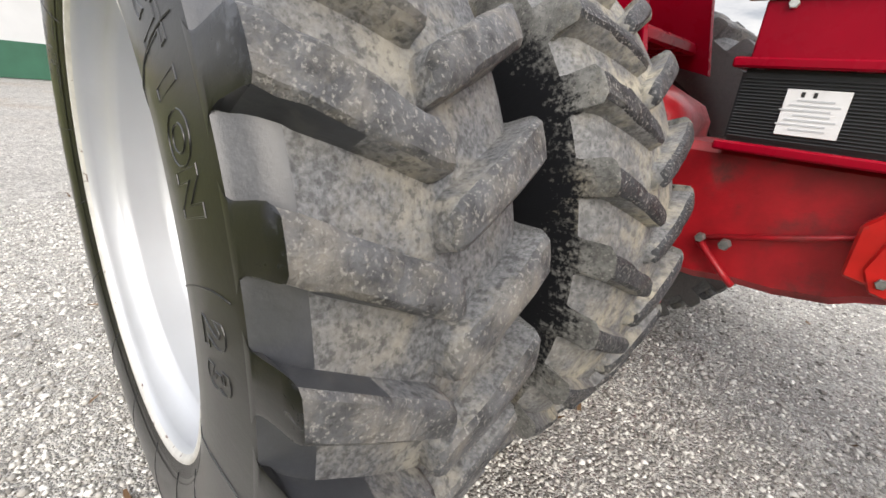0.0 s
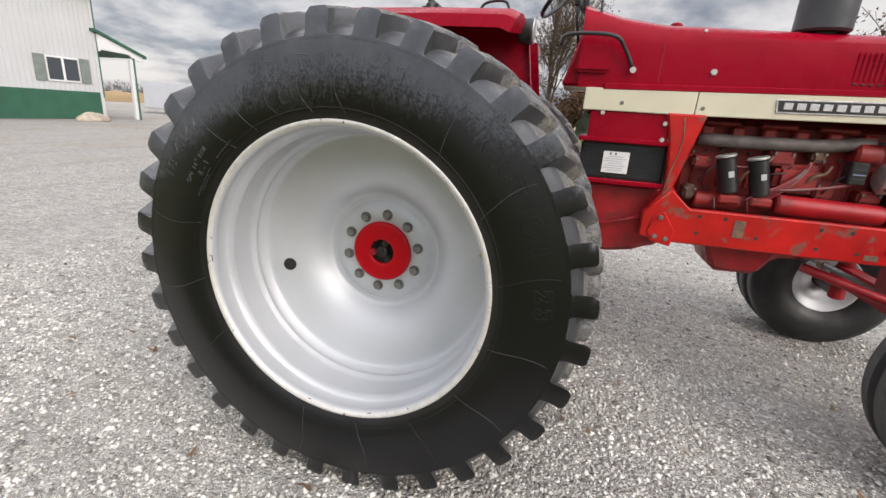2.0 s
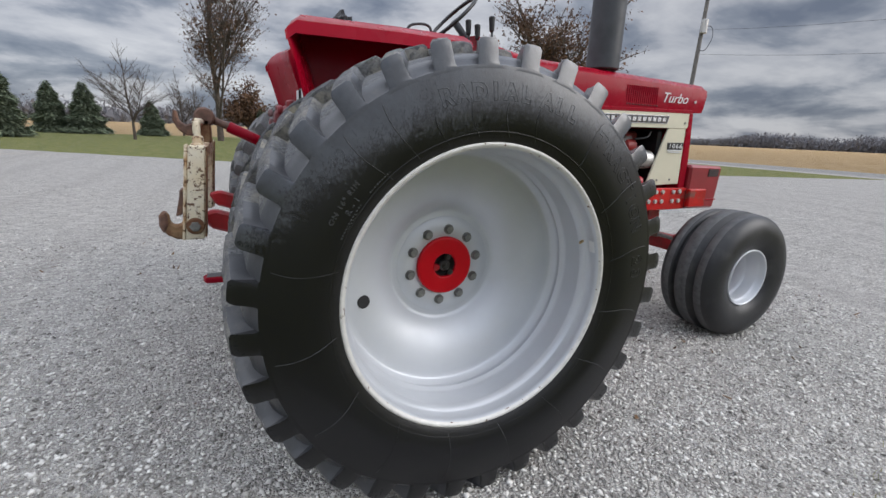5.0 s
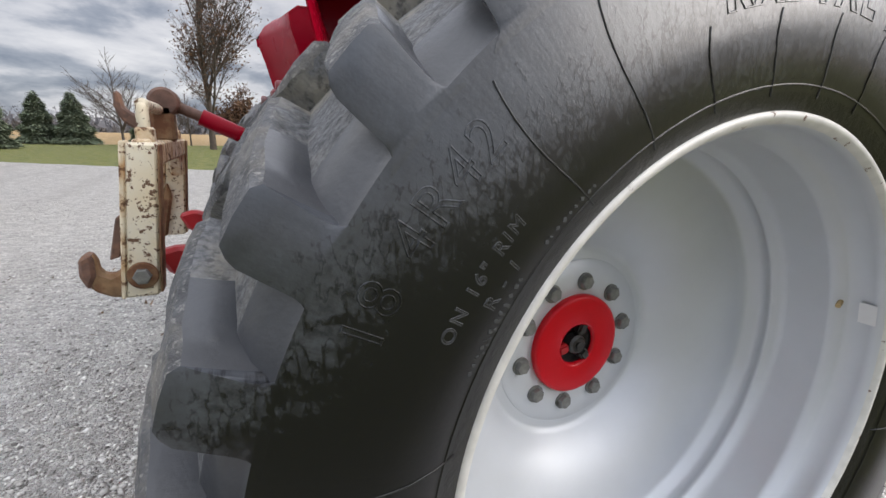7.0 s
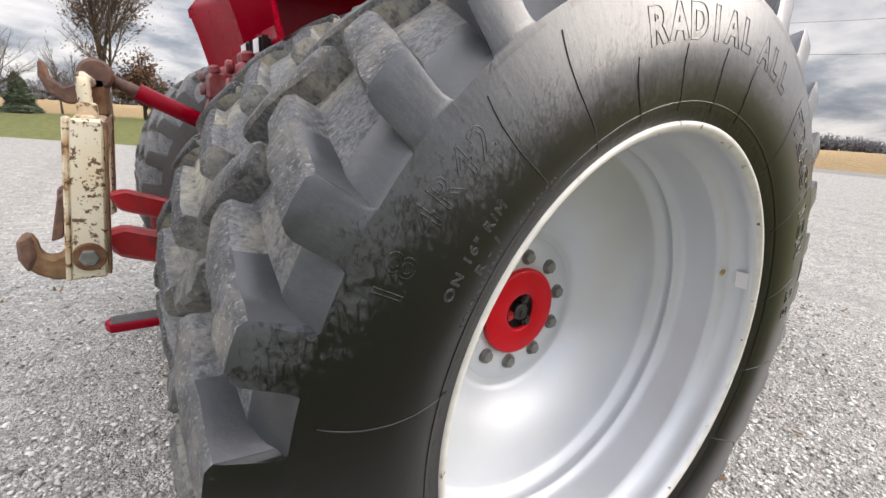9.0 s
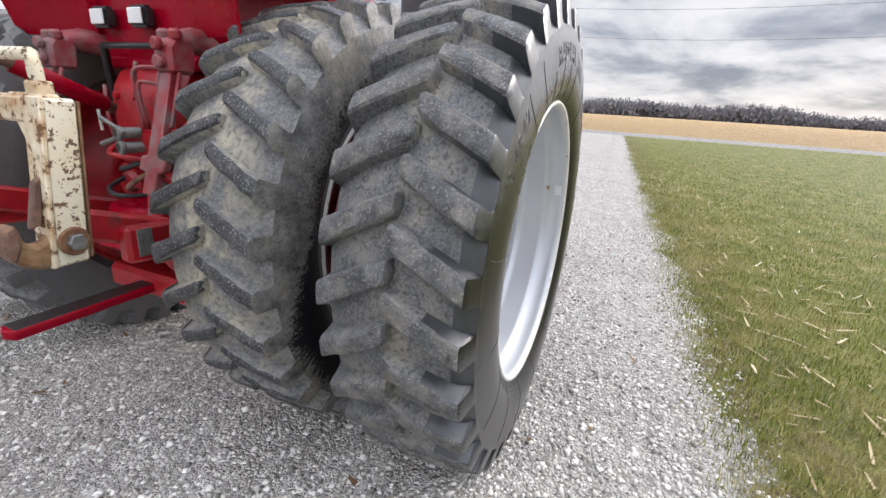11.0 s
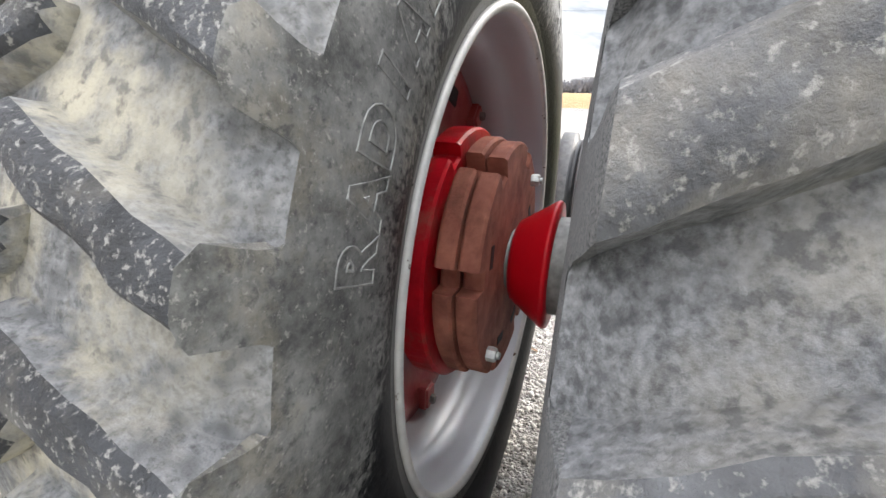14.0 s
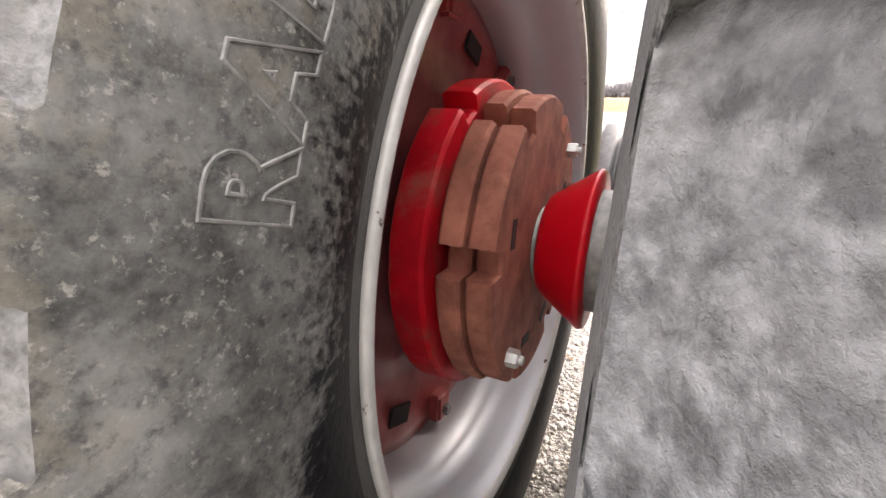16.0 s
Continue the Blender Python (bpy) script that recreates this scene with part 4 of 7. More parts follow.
# slanted front upright of the battery bay
up = part("bay_upright", prism([(1.30, 1.03), (1.44, 1.19), (1.545, 1.62), (1.33, 1.62), (1.37, 1.46), (1.40, 1.20)], YS - 0.02, YS + 0.05, 0.01), RED_RAIL, tractor, "worn red upright beside the battery")
part("upright_seam", tube(smooth_path([(1.425, YS - 0.021, 1.60), (1.44, YS - 0.021, 1.45), (1.40, YS - 0.021, 1.25), (1.385, YS - 0.021, 1.05)], 4), 0.004, 5), RUST, up)
kp = part("knee_plate", prism([(1.365, 1.03), (1.42, 1.07), (1.50, 0.96), (1.49, 0.86), (1.37, 0.88), (1.34, 0.94)], YS - 0.044, YS - 0.02, 0.006), RED_RAIL, tractor, "red bolted knee plate with bare spots")
for x, z in ((1.405, 1.03), (1.39, 0.915), (1.455, 0.905)):
    part("plate_bolt", hexnut((x, YS - 0.044, z), 0.015, 0.012), STEEL, kp)

# battery box
bt = part("battery_box", box((1.125, YS + 0.145, 1.325), (0.49, 0.21, 0.215), 0.01, 2), PLASTIC, tractor, "black ribbed battery cover")
for i in range(19):
    part("cover_rib", box((1.125, YS + 0.037, 1.235 + 0.0095 * i), (0.47, 0.006, 0.0045), 0.0015), PLASTIC, bt)
part("tray_lip", box((1.12, YS + 0.13, 1.448), (0.53, 0.26, 0.03), 0.006), RED, bt, "red battery lid lip")
part("tray_lip", box((1.13, YS + 0.13, 1.203), (0.53, 0.26, 0.03), 0.006), RED, bt, "red battery tray lip")
part("tray_end", box((1.385, YS + 0.10, 1.325), (0.012, 0.14, 0.22), 0.004), BLACK, bt)
part("warning_label", box((1.095, YS + 0.0305, 1.318), (0.155, 0.004, 0.128), 0.001), LABEL, bt, "white printed warning label")
for i in range(7):
    part("label_print", box((1.095 - (0.02 if i in (2, 5) else 0), YS + 0.028, 1.352 - 0.0135 * i), (0.125 if i % 3 else 0.09, 0.002, 0.005), 0), INK, bt)
for i in range(2):
    part("label_mark", box((1.06 + 0.03 * i, YS + 0.028, 1.368), (0.009, 0.002, 0.014), 0), INK_BLACK, bt)
part("bay_backplate", box((1.13, YS + 0.02, 1.535), (0.46, 0.03, 0.16), 0.006), RED, tractor, "red plate above the battery")
for x, z in ((0.97, 1.60), (1.33, 1.47), (1.33, 1.56)):
    part("bay_bolt", hexnut((x, YS + 0.004, z), 0.014, 0.012), ZINC, tractor)

# transmission and clutch housing
part("clutch_housing", prism([(0.62, 1.20), (1.50, 1.20), (1.52, 0.95), (1.46, 0.83), (1.36, 0.80), (1.30, 0.77), (1.15, 0.745), (1.02, 0.74), (0.9, 0.72), (0.62, 0.72)], YS + 0.09, YF - 0.09, 0.03), RED_CAST, tractor, "red cast clutch housing")
ch = tractor
part("brace_rod", tube([(0.90, YS + 0.06, 0.885), (1.18, YS + 0.065, 0.96), (1.40, YS + 0.06, 1.03)], 0.010, 8), RED_CAST, ch)
part("brace_rod", tube([(0.90, YS + 0.05, 0.875), (1.00, YS + 0.06, 0.78), (1.04, YS + 0.07, 0.745)], 0.012, 8), RED_CAST, ch)
for x, z, r in ((0.905, 0.888, 0.016), (0.985, 0.885, 0.020), (1.415, 1.045, 0.022)):
    part("housing_bolt", hexnut((x, YS + 0.055, z), r, 0.03), RUST if r > 0.02 else STEEL, ch)
part("transmission_case", prism([(-0.42, 0.62), (0.70, 0.62), (0.70, 1.30), (0.45, 1.42), (-0.35, 1.42), (-0.45, 1.2)], Y_MID - 0.20, Y_MID + 0.20, 0.04), RED_CAST, tractor, "red cast transmission and rear case")
part("axle_housing", cyl((AX, -0.55, AZ), (AX, -1.02, AZ), 0.15, 32, 0.11, bev=0.02), RED_CAST, tractor)
part("axle_housing", cyl((AX, Y_MID * 2 + 0.55, AZ), (AX, Y_MID * 2 + 1.02, AZ), 0.15, 32, 0.11, bev=0.02), RED_CAST, tractor)
part("step_plate", box((0.75, YS - 0.02, 0.60), (0.16, 0.20, 0.03), 0.006), RED, tractor)
part("step_bracket", tube([(0.75, YS + 0.1, 0.80), (0.75, YS + 0.02, 0.72), (0.75, YS, 0.61)], 0.015, 6), RED, tractor)

# engine
eng = part("engine_block", prism([(1.50, 1.02), (2.62, 1.02), (2.62, 1.60), (1.50, 1.60)], YS + 0.20, YF - 0.20, 0.02), ENGINE, tractor, "oily red diesel engine block")
part("oil_pan", prism([(1.70, 0.95), (2.52, 0.95), (2.50, 0.86), (2.14, 0.83), (2.06, 0.71), (1.80, 0.70)], YS + 0.12, YF - 0.12, 0.03), RED_CAST, tractor, "red oil pan")
mf = tube(smooth_path([(1.55, YS + 0.12, 1.49), (1.9, YS + 0.11, 1.492), (2.2, YS + 0.12, 1.50), (2.45, YS + 0.15, 1.53)], 5), 0.036, 14)
part("manifold", mf, mat("sooty grey manifold", (0.12, 0.10, 0.095), 0.6, vary=0.4, vscale=12, bump=0.001), eng, "grey intake manifold pipe")
for i in range(6):
    part("manifold_flange", box((1.60 + 0.165 * i, YS + 0.16, 1.535), (0.075, 0.07, 0.075), 0.012), ENGINE, eng)
for i in range(3):
    part("head_casting", box((1.68 + 0.30 * i, YS + 0.17, 1.585), (0.2, 0.06, 0.035), 0.012), ENGINE, eng)
for i, x in enumerate((1.735, 1.905)):
    f = cyl((x + 0.035, YS + 0.07, 1.20), (x - 0.02, YS + 0.07, 1.40), 0.052, 24, bev=0.008)
    f = part("fuel_filter", f, BLACK, eng, "black spin-on fuel filter")
    part("filter_band", cyl((x - 0.0205, YS + 0.07, 1.402), (x - 0.024, YS + 0.07, 1.415), 0.056, 24, bev=0.003), ZINC, eng)
    part("filter_mark", box((x + 0.012, YS + 0.016, 1.31), (0.03, 0.003, 0.035), 0.001, rot=(0, -14, 0)), INK, eng)
    part("filter_base", box((x + 0.04, YS + 0.08, 1.165), (0.12, 0.11, 0.05), 0.012), ENGINE, eng)
part("long_canister", cyl((2.02, YS + 0.06, 1.165), (2.56, YS + 0.06, 1.155), 0.055, 28, bev=0.012), RED_CAST, eng, "long red cylindrical canister")
part("starter", cyl((1.6, YS + 0.13, 1.14), (1.9, YS + 0.13, 1.14), 0.05, 20, bev=0.01), ENGINE, eng)
part("injection_pump", box((2.12, YS + 0.14, 1.31), (0.24, 0.12, 0.16), 0.03, 2), ENGINE, eng, "red injection pump")
for i in range(6):
    x = 1.72 + 0.08 * i
    part("fuel_line", tube(smooth_path([(1.86 + 0.02 * i, YS + 0.06, 1.16), (1.93 + 0.03 * i, YS + 0.05, 1.22 + 0.012 * i), (2.04 + 0.02 * i, YS + 0.06, 1.27 + 0.02 * i), (2.15, YS + 0.08, 1.36 + 0.01 * i)], 4), 0.006, 6), PINK_CAST, eng)
part("coolant_pipe", tube(smooth_path([(2.0, YS + 0.05, 1.24), (2.2, YS + 0.05, 1.27), (2.36, YS + 0.05, 1.31), (2.40, YS + 0.07, 1.36)], 5), 0.008, 7), PINK_CAST, eng)
part("relay_box", box((2.37, YS + 0.07, 1.37), (0.085, 0.09, 0.12), 0.008), BLACK, eng, "black control box")
for i in range(3):
    part("box_rib", box((2.37, YS + 0.023, 1.34 + 0.025 * i), (0.06, 0.004, 0.008), 0.002), mat("blue-grey tag", (0.16, 0.2, 0.28), 0.5) if i == 1 else PLASTIC, eng)
part("water_pump", cyl((2.36, YS + 0.13, 1.47), (2.49, YS + 0.13, 1.47), 0.06, 20, bev=0.015), ENGINE, eng)
alt = cyl((2.50, YS + 0.09, 1.355), (2.66, YS + 0.09, 1.355), 0.082, 28, bev=0.016)
alt = part("alternator", alt, ALU, eng, "cast aluminium alternator")
for i in range(8):
    a = radians(45 * i)
    part("alternator_fin", box((2.535, YS + 0.09 + 0.08 * math.cos(a), 1.355 + 0.08 * math.sin(a)), (0.05, 0.012, 0.012), 0.003), DARK_GAP if i % 2 else ALU, eng)
part("alternator_pulley", cyl((2.67, YS + 0.09, 1.355), (2.715, YS + 0.09, 1.355), 0.05, 20, bev=0.006), BLACK, eng)
part("fan_shroud", box((2.76, Y_MID, 1.37), (0.05, 0.50, 0.5), 0.02), BLACK, eng)
part("hose", tube(smooth_path([(2.44, YS + 0.08, 1.53), (2.55, YS + 0.04, 1.55), (2.60, YS + 0.05, 1.60)], 5), 0.008, 6), BLACK, eng)

# brackets, studs and lines that fill the engine bay
rg = random.Random(17)
for i in range(14):
    x = 1.56 + 0.078 * i
    part("head_stud", hexnut((x, YS + 0.195, 1.415 + 0.012 * (i % 3)), 0.011, 0.02), RUST if i % 3 else STEEL, eng)
    part("block_rib", box((x + 0.02, YS + 0.195, 1.30), (0.018, 0.02, 0.16 + 0.03 * (i % 2)), 0.006), ENGINE, eng)
for x, z, w, h in ((1.60, 1.36, 0.10, 0.07), (2.02, 1.42, 0.13, 0.09), (2.27, 1.26, 0.10, 0.10), (2.20, 1.44, 0.07, 0.06), (1.57, 1.18, 0.07, 0.09), (2.50, 1.24, 0.12, 0.07), (2.44, 1.46, 0.08, 0.08)):
    b = part("accessory_casting", box((x, YS + 0.15, z), (w, 0.10, h), 0.014, 2), ENGINE if w > 0.08 else RUST, eng)
    for dx in (-0.35, 0.35):
        part("accessory_bolt", hexnut((x + dx * w, YS + 0.10, z + 0.25 * h), 0.009, 0.010), STEEL, eng)
for i in range(7):
    x0, x1 = 1.60 + 0.11 * i, 1.78 + 0.10 * i
    z0, z1 = 1.20 + rg.uniform(0, 0.08), 1.40 + rg.uniform(-0.03, 0.06)
    pts = [(x0, YS + 0.10, z0), (x0 + 0.03, YS + 0.07, z0 + 0.07), (x1 - 0.04, YS + 0.08, z1 - 0.04), (x1, YS + 0.12, z1)]
    part("engine_line", tube(smooth_path(pts, 4), 0.005 + 0.002 * (i % 3), 6), (BLACK, PINK_CAST, RUST)[i % 3], eng)
for x in (1.70, 1.88):
    part("drain_line", tube([(x, YS + 0.06, 1.17), (x + 0.01, YS + 0.05, 1.10)], 0.006, 6), PINK_CAST, eng)
part("rail_patch", box((1.46, YS - 0.0365, 0.955), (0.05, 0.004, 0.06), 0.001), RUST, rl)
part("rail_patch", box((2.52, YS - 0.0365, 0.935), (0.07, 0.004, 0.03), 0.001), RUST, rl)

# exhaust stack
ex = part("exhaust_pipe", cyl((2.06, -0.444, 2.075), (2.06, -0.444, 3.15), 0.136, 36, bev=0.012), EXHAUST, tractor, "wide dark grey exhaust stack")
part("stack_collar", cyl((2.06, -0.444, 2.04), (2.06, -0.444, 2.17), 0.075, 28), EXHAUST, ex)

# front weight box
fw = part("front_weight", prism([(3.10, 0.905), (3.52, 0.905), (3.56, 1.305), (3.10, 1.315)], YS - 0.05, YF + 0.05, 0.02), mat("dull maroon paint", (0.24, 0.012, 0.02), 0.4, vary=0.15, vscale=4, coat=0.2), tractor, "maroon front weight box")
part("hand_slot", box((3.43, YS - 0.051, 1.245), (0.15, 0.008, 0.07), 0.012, 2), DARK_GAP, fw)
part("weight_bracket", box((3.21, YS - 0.06, 1.01), (0.24, 0.05, 0.17), 0.01), RED_RAIL, fw)
part("weight_step", box((3.42, YS - 0.052, 0.99), (0.22, 0.01, 0.012), 0.003), RED, fw)

# the body was laid out on a longer wheelbase: bring hood, rails and engine to their true length and height
BODY = Matrix(((0.922, 0, 0, 0), (0, 0.968, 0, Y_MID * 0.032), (0, 0, 0.957, 0.0387), (0, 0, 0, 1)))
done = set()
for ob in tractor.children_recursive:
    if ob.type == "MESH" and not ob.name.startswith(("rear_wheel", "tyre")) and ob.data.name not in done and ob.parent.name.split(".")[0] != "rear_wheel":
        ob.data.transform(BODY)
        done.add(ob.data.name)

# front axle
part("axle_beam", box((2.74, Y_MID, 0.60), (0.13, 1.30, 0.13), 0.02, 2), RED_CAST, tractor, "red front axle beam")
part("axle_pivot", box((2.74, Y_MID, 0.78), (0.20, 0.26, 0.32), 0.03, 2), RED_CAST, tractor)
for s in (-1, 1):
    yk = Y_MID + s * 0.60
    part("spindle_post", cyl((2.74, yk, 0.42), (2.74, yk, 0.80), 0.05, 20, bev=0.01), RED_CAST, tractor)
    part("spindle", cyl((2.74, yk, 0.46), (2.74, yk + s * 0.27, 0.46), 0.035, 16), STEEL, tractor)
    part("steering_arm", box((2.60, yk, 0.72), (0.26, 0.07, 0.04), 0.01), RED_CAST, tractor)
    part("tie_rod", cyl((2.49, yk, 0.70), (2.49, Y_MID, 0.72), 0.016, 10), STEEL, tractor)
    part("tie_clamp", box((2.49, yk - s * 0.22, 0.705), (0.05, 0.07, 0.05), 0.008), RUST, tractor)
part("drag_link", cyl((2.12, YS + 0.16, 0.80), (2.50, YS + 0.02, 0.70), 0.026, 14), RED_CAST, tractor)


def front_wheel(y, s):
    """A three-ribbed front wheel; s = -1 on the near side."""
    prof = [(-0.12, 0.192), (-0.150, 0.212), (-0.174, 0.275), (-0.186, 0.345), (-0.178, 0.40), (-0.160, 0.437), (-0.142, 0.455), (-0.128, 0.462), (-0.085, 0.468), (-0.078, 0.432), (-0.070, 0.420), (-0.048, 0.420), (-0.038, 0.474), (0.038, 0.474), (0.048, 0.420), (0.070, 0.420), (0.078, 0.432), (0.085, 0.468), (0.128, 0.462), (0.142, 0.455), (0.160, 0.437), (0.178, 0.40), (0.186, 0.345), (0.174, 0.275), (0.150, 0.212), (0.12, 0.192)]
    rim = revolve([(-0.146, 0.216), (-0.156, 0.214), (-0.157, 0.206), (-0.150, 0.200), (-0.128, 0.197), (-0.120, 0.186), (-0.112, 0.180), (-0.060, 0.178), (-0.050, 0.170), (-0.044, 0.160), (0.000, 0.157), (0.012, 0.150), (0.016, 0.138), (0.006, 0.128), (0.008, 0.112), (0.036, 0.100), (0.042, 0.05), (0.06, 0.05), (0.095, 0.14), (0.085, 0.172), (0.15, 0.205), (0.15, 0.216), (0.05, 0.192), (-0.13, 0.204)], 72, closed=True)
    w = part("front_wheel", rim, SILVER, tractor, "silver steel front wheel", 16)
    w.matrix_basis = pose(2.72, y, 0.492) @ Matrix.Diagonal((1.05, 1.29 if s < 0 else -1.29, 1.05, 1))
    tread = revolve(prof, 96)
    for f in tread.faces:
        f.material_index = 1 if all(math.hypot(v.co.x, v.co.z) > 0.455 for v in f.verts) else 0
    part("tyre", tread, [FRONT_RUBBER, RIB_RUBBER], w, "black three-ribbed front tyre", 18)
    part("hub", revolve([(0.06, 0.09), (0.035, 0.072), (-0.01, 0.055), (-0.025, 0.045), (-0.027, 0.0005)], 32), RED_CAST, w, "red front hub")
    for i in range(6):
        a = radians(60 * i)
        part("lug_bolt", hexnut((0.085 * math.cos(a), 0.042, 0.085 * math.sin(a)), 0.012, 0.014), STEEL, w)


front_wheel(-1.21, -1)
front_wheel(0.57, 1)

# fenders
def fender(y_in, s):
    """Flat-topped fender: outline in the xz plane extruded sideways with a rolled outer edge. s: towards the outside."""
    bm = bmesh.new()
    rings = []
    outline = [(-0.50, 1.62), (-0.545, 1.80), (-0.583, 1.92), (-0.588, 1.985), (-0.545, 2.018), (0.0, 2.025), (0.38, 2.022), (0.43, 2.002), (0.44, 1.95), (0.48, 1.70), (0.54, 1.42)]
    for i, (x, z) in enumerate(outline):
        top = z > 1.98
        row = []
        rear = {1.62: 0.37, 1.80: 0.40, 1.92: 0.42}.get(z, 0.032) if x < 0 else 0.032
        widths = [0.0, 0.27, 0.35, 0.405, 0.42] if top else [rear * w for w in (0.0, 0.4, 0.75, 0.95, 1.0)]
        drops = [0.0, -0.004, 0.008, 0.045, 0.105] if top else [0.0, 0.0, 0.0, 0.0, 0.0]
        roll = (0.13, 0.09, 0.045, 0.015, 0.0) if i < 5 else (0.0,) * 5
        for w, d, o in zip(widths, drops, roll):
            fx = o + ((0.1 * max(d, 0) if x < 0 else -0.4 * max(d, 0)) if top else 0.0)
            row.append(bm.verts.new((x + fx, y_in + s * w, z - d)))
        rings.append(row)
    for a, b in zip(rings, rings[1:]):
        for j in range(4):
            bm.faces.new([a[j], b[j], b[j + 1], a[j + 1]])
    side = [bm.verts.new((x + (0.13 if i < 5 else 0.0), y_in + s * 0.004, z)) for i, (x, z) in enumerate(outline)]
    bm.faces.new(side)
    bmesh.ops.recalc_face_normals(bm, faces=bm.faces)
    bmesh.ops.solidify(bm, geom=bm.faces[:], thickness=0.006)
    return part("fender", bm, RED, tractor, "glossy red flat-topped fender", 40)


fender(-0.63, -1)
fender(2 * Y_MID + 0.63, 1)
part("fender_rail", tube(smooth_path([(0.15, -0.66, 2.05), (0.17, -0.66, 2.10), (0.24, -0.66, 2.12), (0.30, -0.66, 2.11), (0.32, -0.66, 2.05)], 4), 0.008, 8), BLACK, tractor)
# fender lamp
lm = part("fender_lamp", cyl((0.40, -0.79, 1.945), (0.475, -0.79, 1.945), 0.062, 24, 0.066, bev=0.01), BLACK, tractor, "round black fender lamp")
part("lamp_lens", cyl((0.475, -0.79, 1.945), (0.482, -0.79, 1.945), 0.058, 24), ALU, lm)
# steering wheel, levers and bracket
part("steering_column", tube([(0.92, Y_MID, 1.95), (0.62, Y_MID, 2.25)], 0.025, 10), BLACK, tractor)
sw = bmesh.new()
tor = [(0.20 * math.cos(radians(9 * i)), 0.20 * math.sin(radians(9 * i)), 0) for i in range(41)]
tube([Matrix.Rotation(radians(-45), 4, "Y") @ Vector(p) + Vector((0.61, Y_MID, 2.26)) for p in tor], 0.013, 8, sw)
part("steering_wheel", sw, BLACK, tractor, "black steering wheel rim")
for y, x, h in ((-0.55, 0.80, 2.18), (-0.50, 0.72, 2.13), (-0.46, 0.67, 2.16)):
    part("lever", tube([(x + 0.04, y, 1.93), (x + 0.01, y, 2.06), (x, y, h)], 0.008, 8), BLACK, tractor)
    part("lever_knob", cyl((x, y, h - 0.02), (x - 0.005, y, h + 0.075), 0.017, 14, 0.021, bev=0.006), BLACK, tractor)
part("step_handle", tube(smooth_path([(0.62, YS - 0.06, 1.90), (0.66, YS - 0.07, 1.955), (0.88, YS - 0.06, 1.955), (0.95, YS - 0.03, 1.90), (1.01, YS - 0.01, 1.80)], 4), 0.011, 8), BLACK, tractor, "bent black grab handle")
part("handle_tip", cyl((1.01, YS - 0.03, 1.795), (1.01, YS + 0.0, 1.795), 0.016, 10), ZINC, tractor)
part("dash_box", box((0.80, YS + 0.02, 1.84), (0.18, 0.10, 0.13), 0.015, 2), RED, tractor)

# rear of the tractor: hitch housing, lift arms and links, valves
part("rear_housing", box((-0.24, Y_MID, 1.13), (0.30, 0.58, 0.66), 0.04, 2), RED_CAST, tractor, "red cast hitch housing")
part("rear_cover", prism([(-0.40, 1.02), (-0.44, 1.10), (-0.44, 1.40), (-0.38, 1.50), (-0.2, 1.52), (-0.2, 1.0)], Y_MID - 0.24, Y_MID + 0.20, 0.025), RED_CAST, tractor)
part("seat_platform", box((0.05, Y_MID, 1.52), (0.85, 0.60, 0.05), 0.01), RED, tractor)
part("rear_panel", box((-0.34, Y_MID, 1.66), (0.03, 0.62, 0.26), 0.01), RED, tractor, "red sheet below the seat")
part("seat", box((0.05, Y_MID, 1.80), (0.42, 0.48, 0.13), 0.05, 3), BLACK, tractor, "black padded tractor seat")
part("seat_back", box((-0.17, Y_MID, 2.0), (0.10, 0.48, 0.34), 0.045, 3, rot=(0, -10, 0)), BLACK, tractor, "black padded seat back")
part("seat_frame", tube([(-0.40, Y_MID - 0.22, 1.30), (-0.42, Y_MID - 0.215, 1.585), (-0.42, Y_MID + 0.215, 1.585), (-0.40, Y_MID + 0.22, 1.26)], 0.019, 4), BLACK, tractor, "black square tube frame")
for y in (-0.085, -0.335):
    lp = part("work_lamp", box((-0.39, y, 1.70), (0.05, 0.115, 0.085), 0.012, 2), BLACK, tractor, "small black rear work lamp")
    part("lamp_lens", box((-0.417, y, 1.70), (0.008, 0.085, 0.06), 0.004), LABEL, lp)
for y in (-0.18, -0.30, -0.46):
    part("cover_bolt", hexnut((-0.442, y, 1.38), 0.016, 0.014, "x"), RED_CAST, tractor)
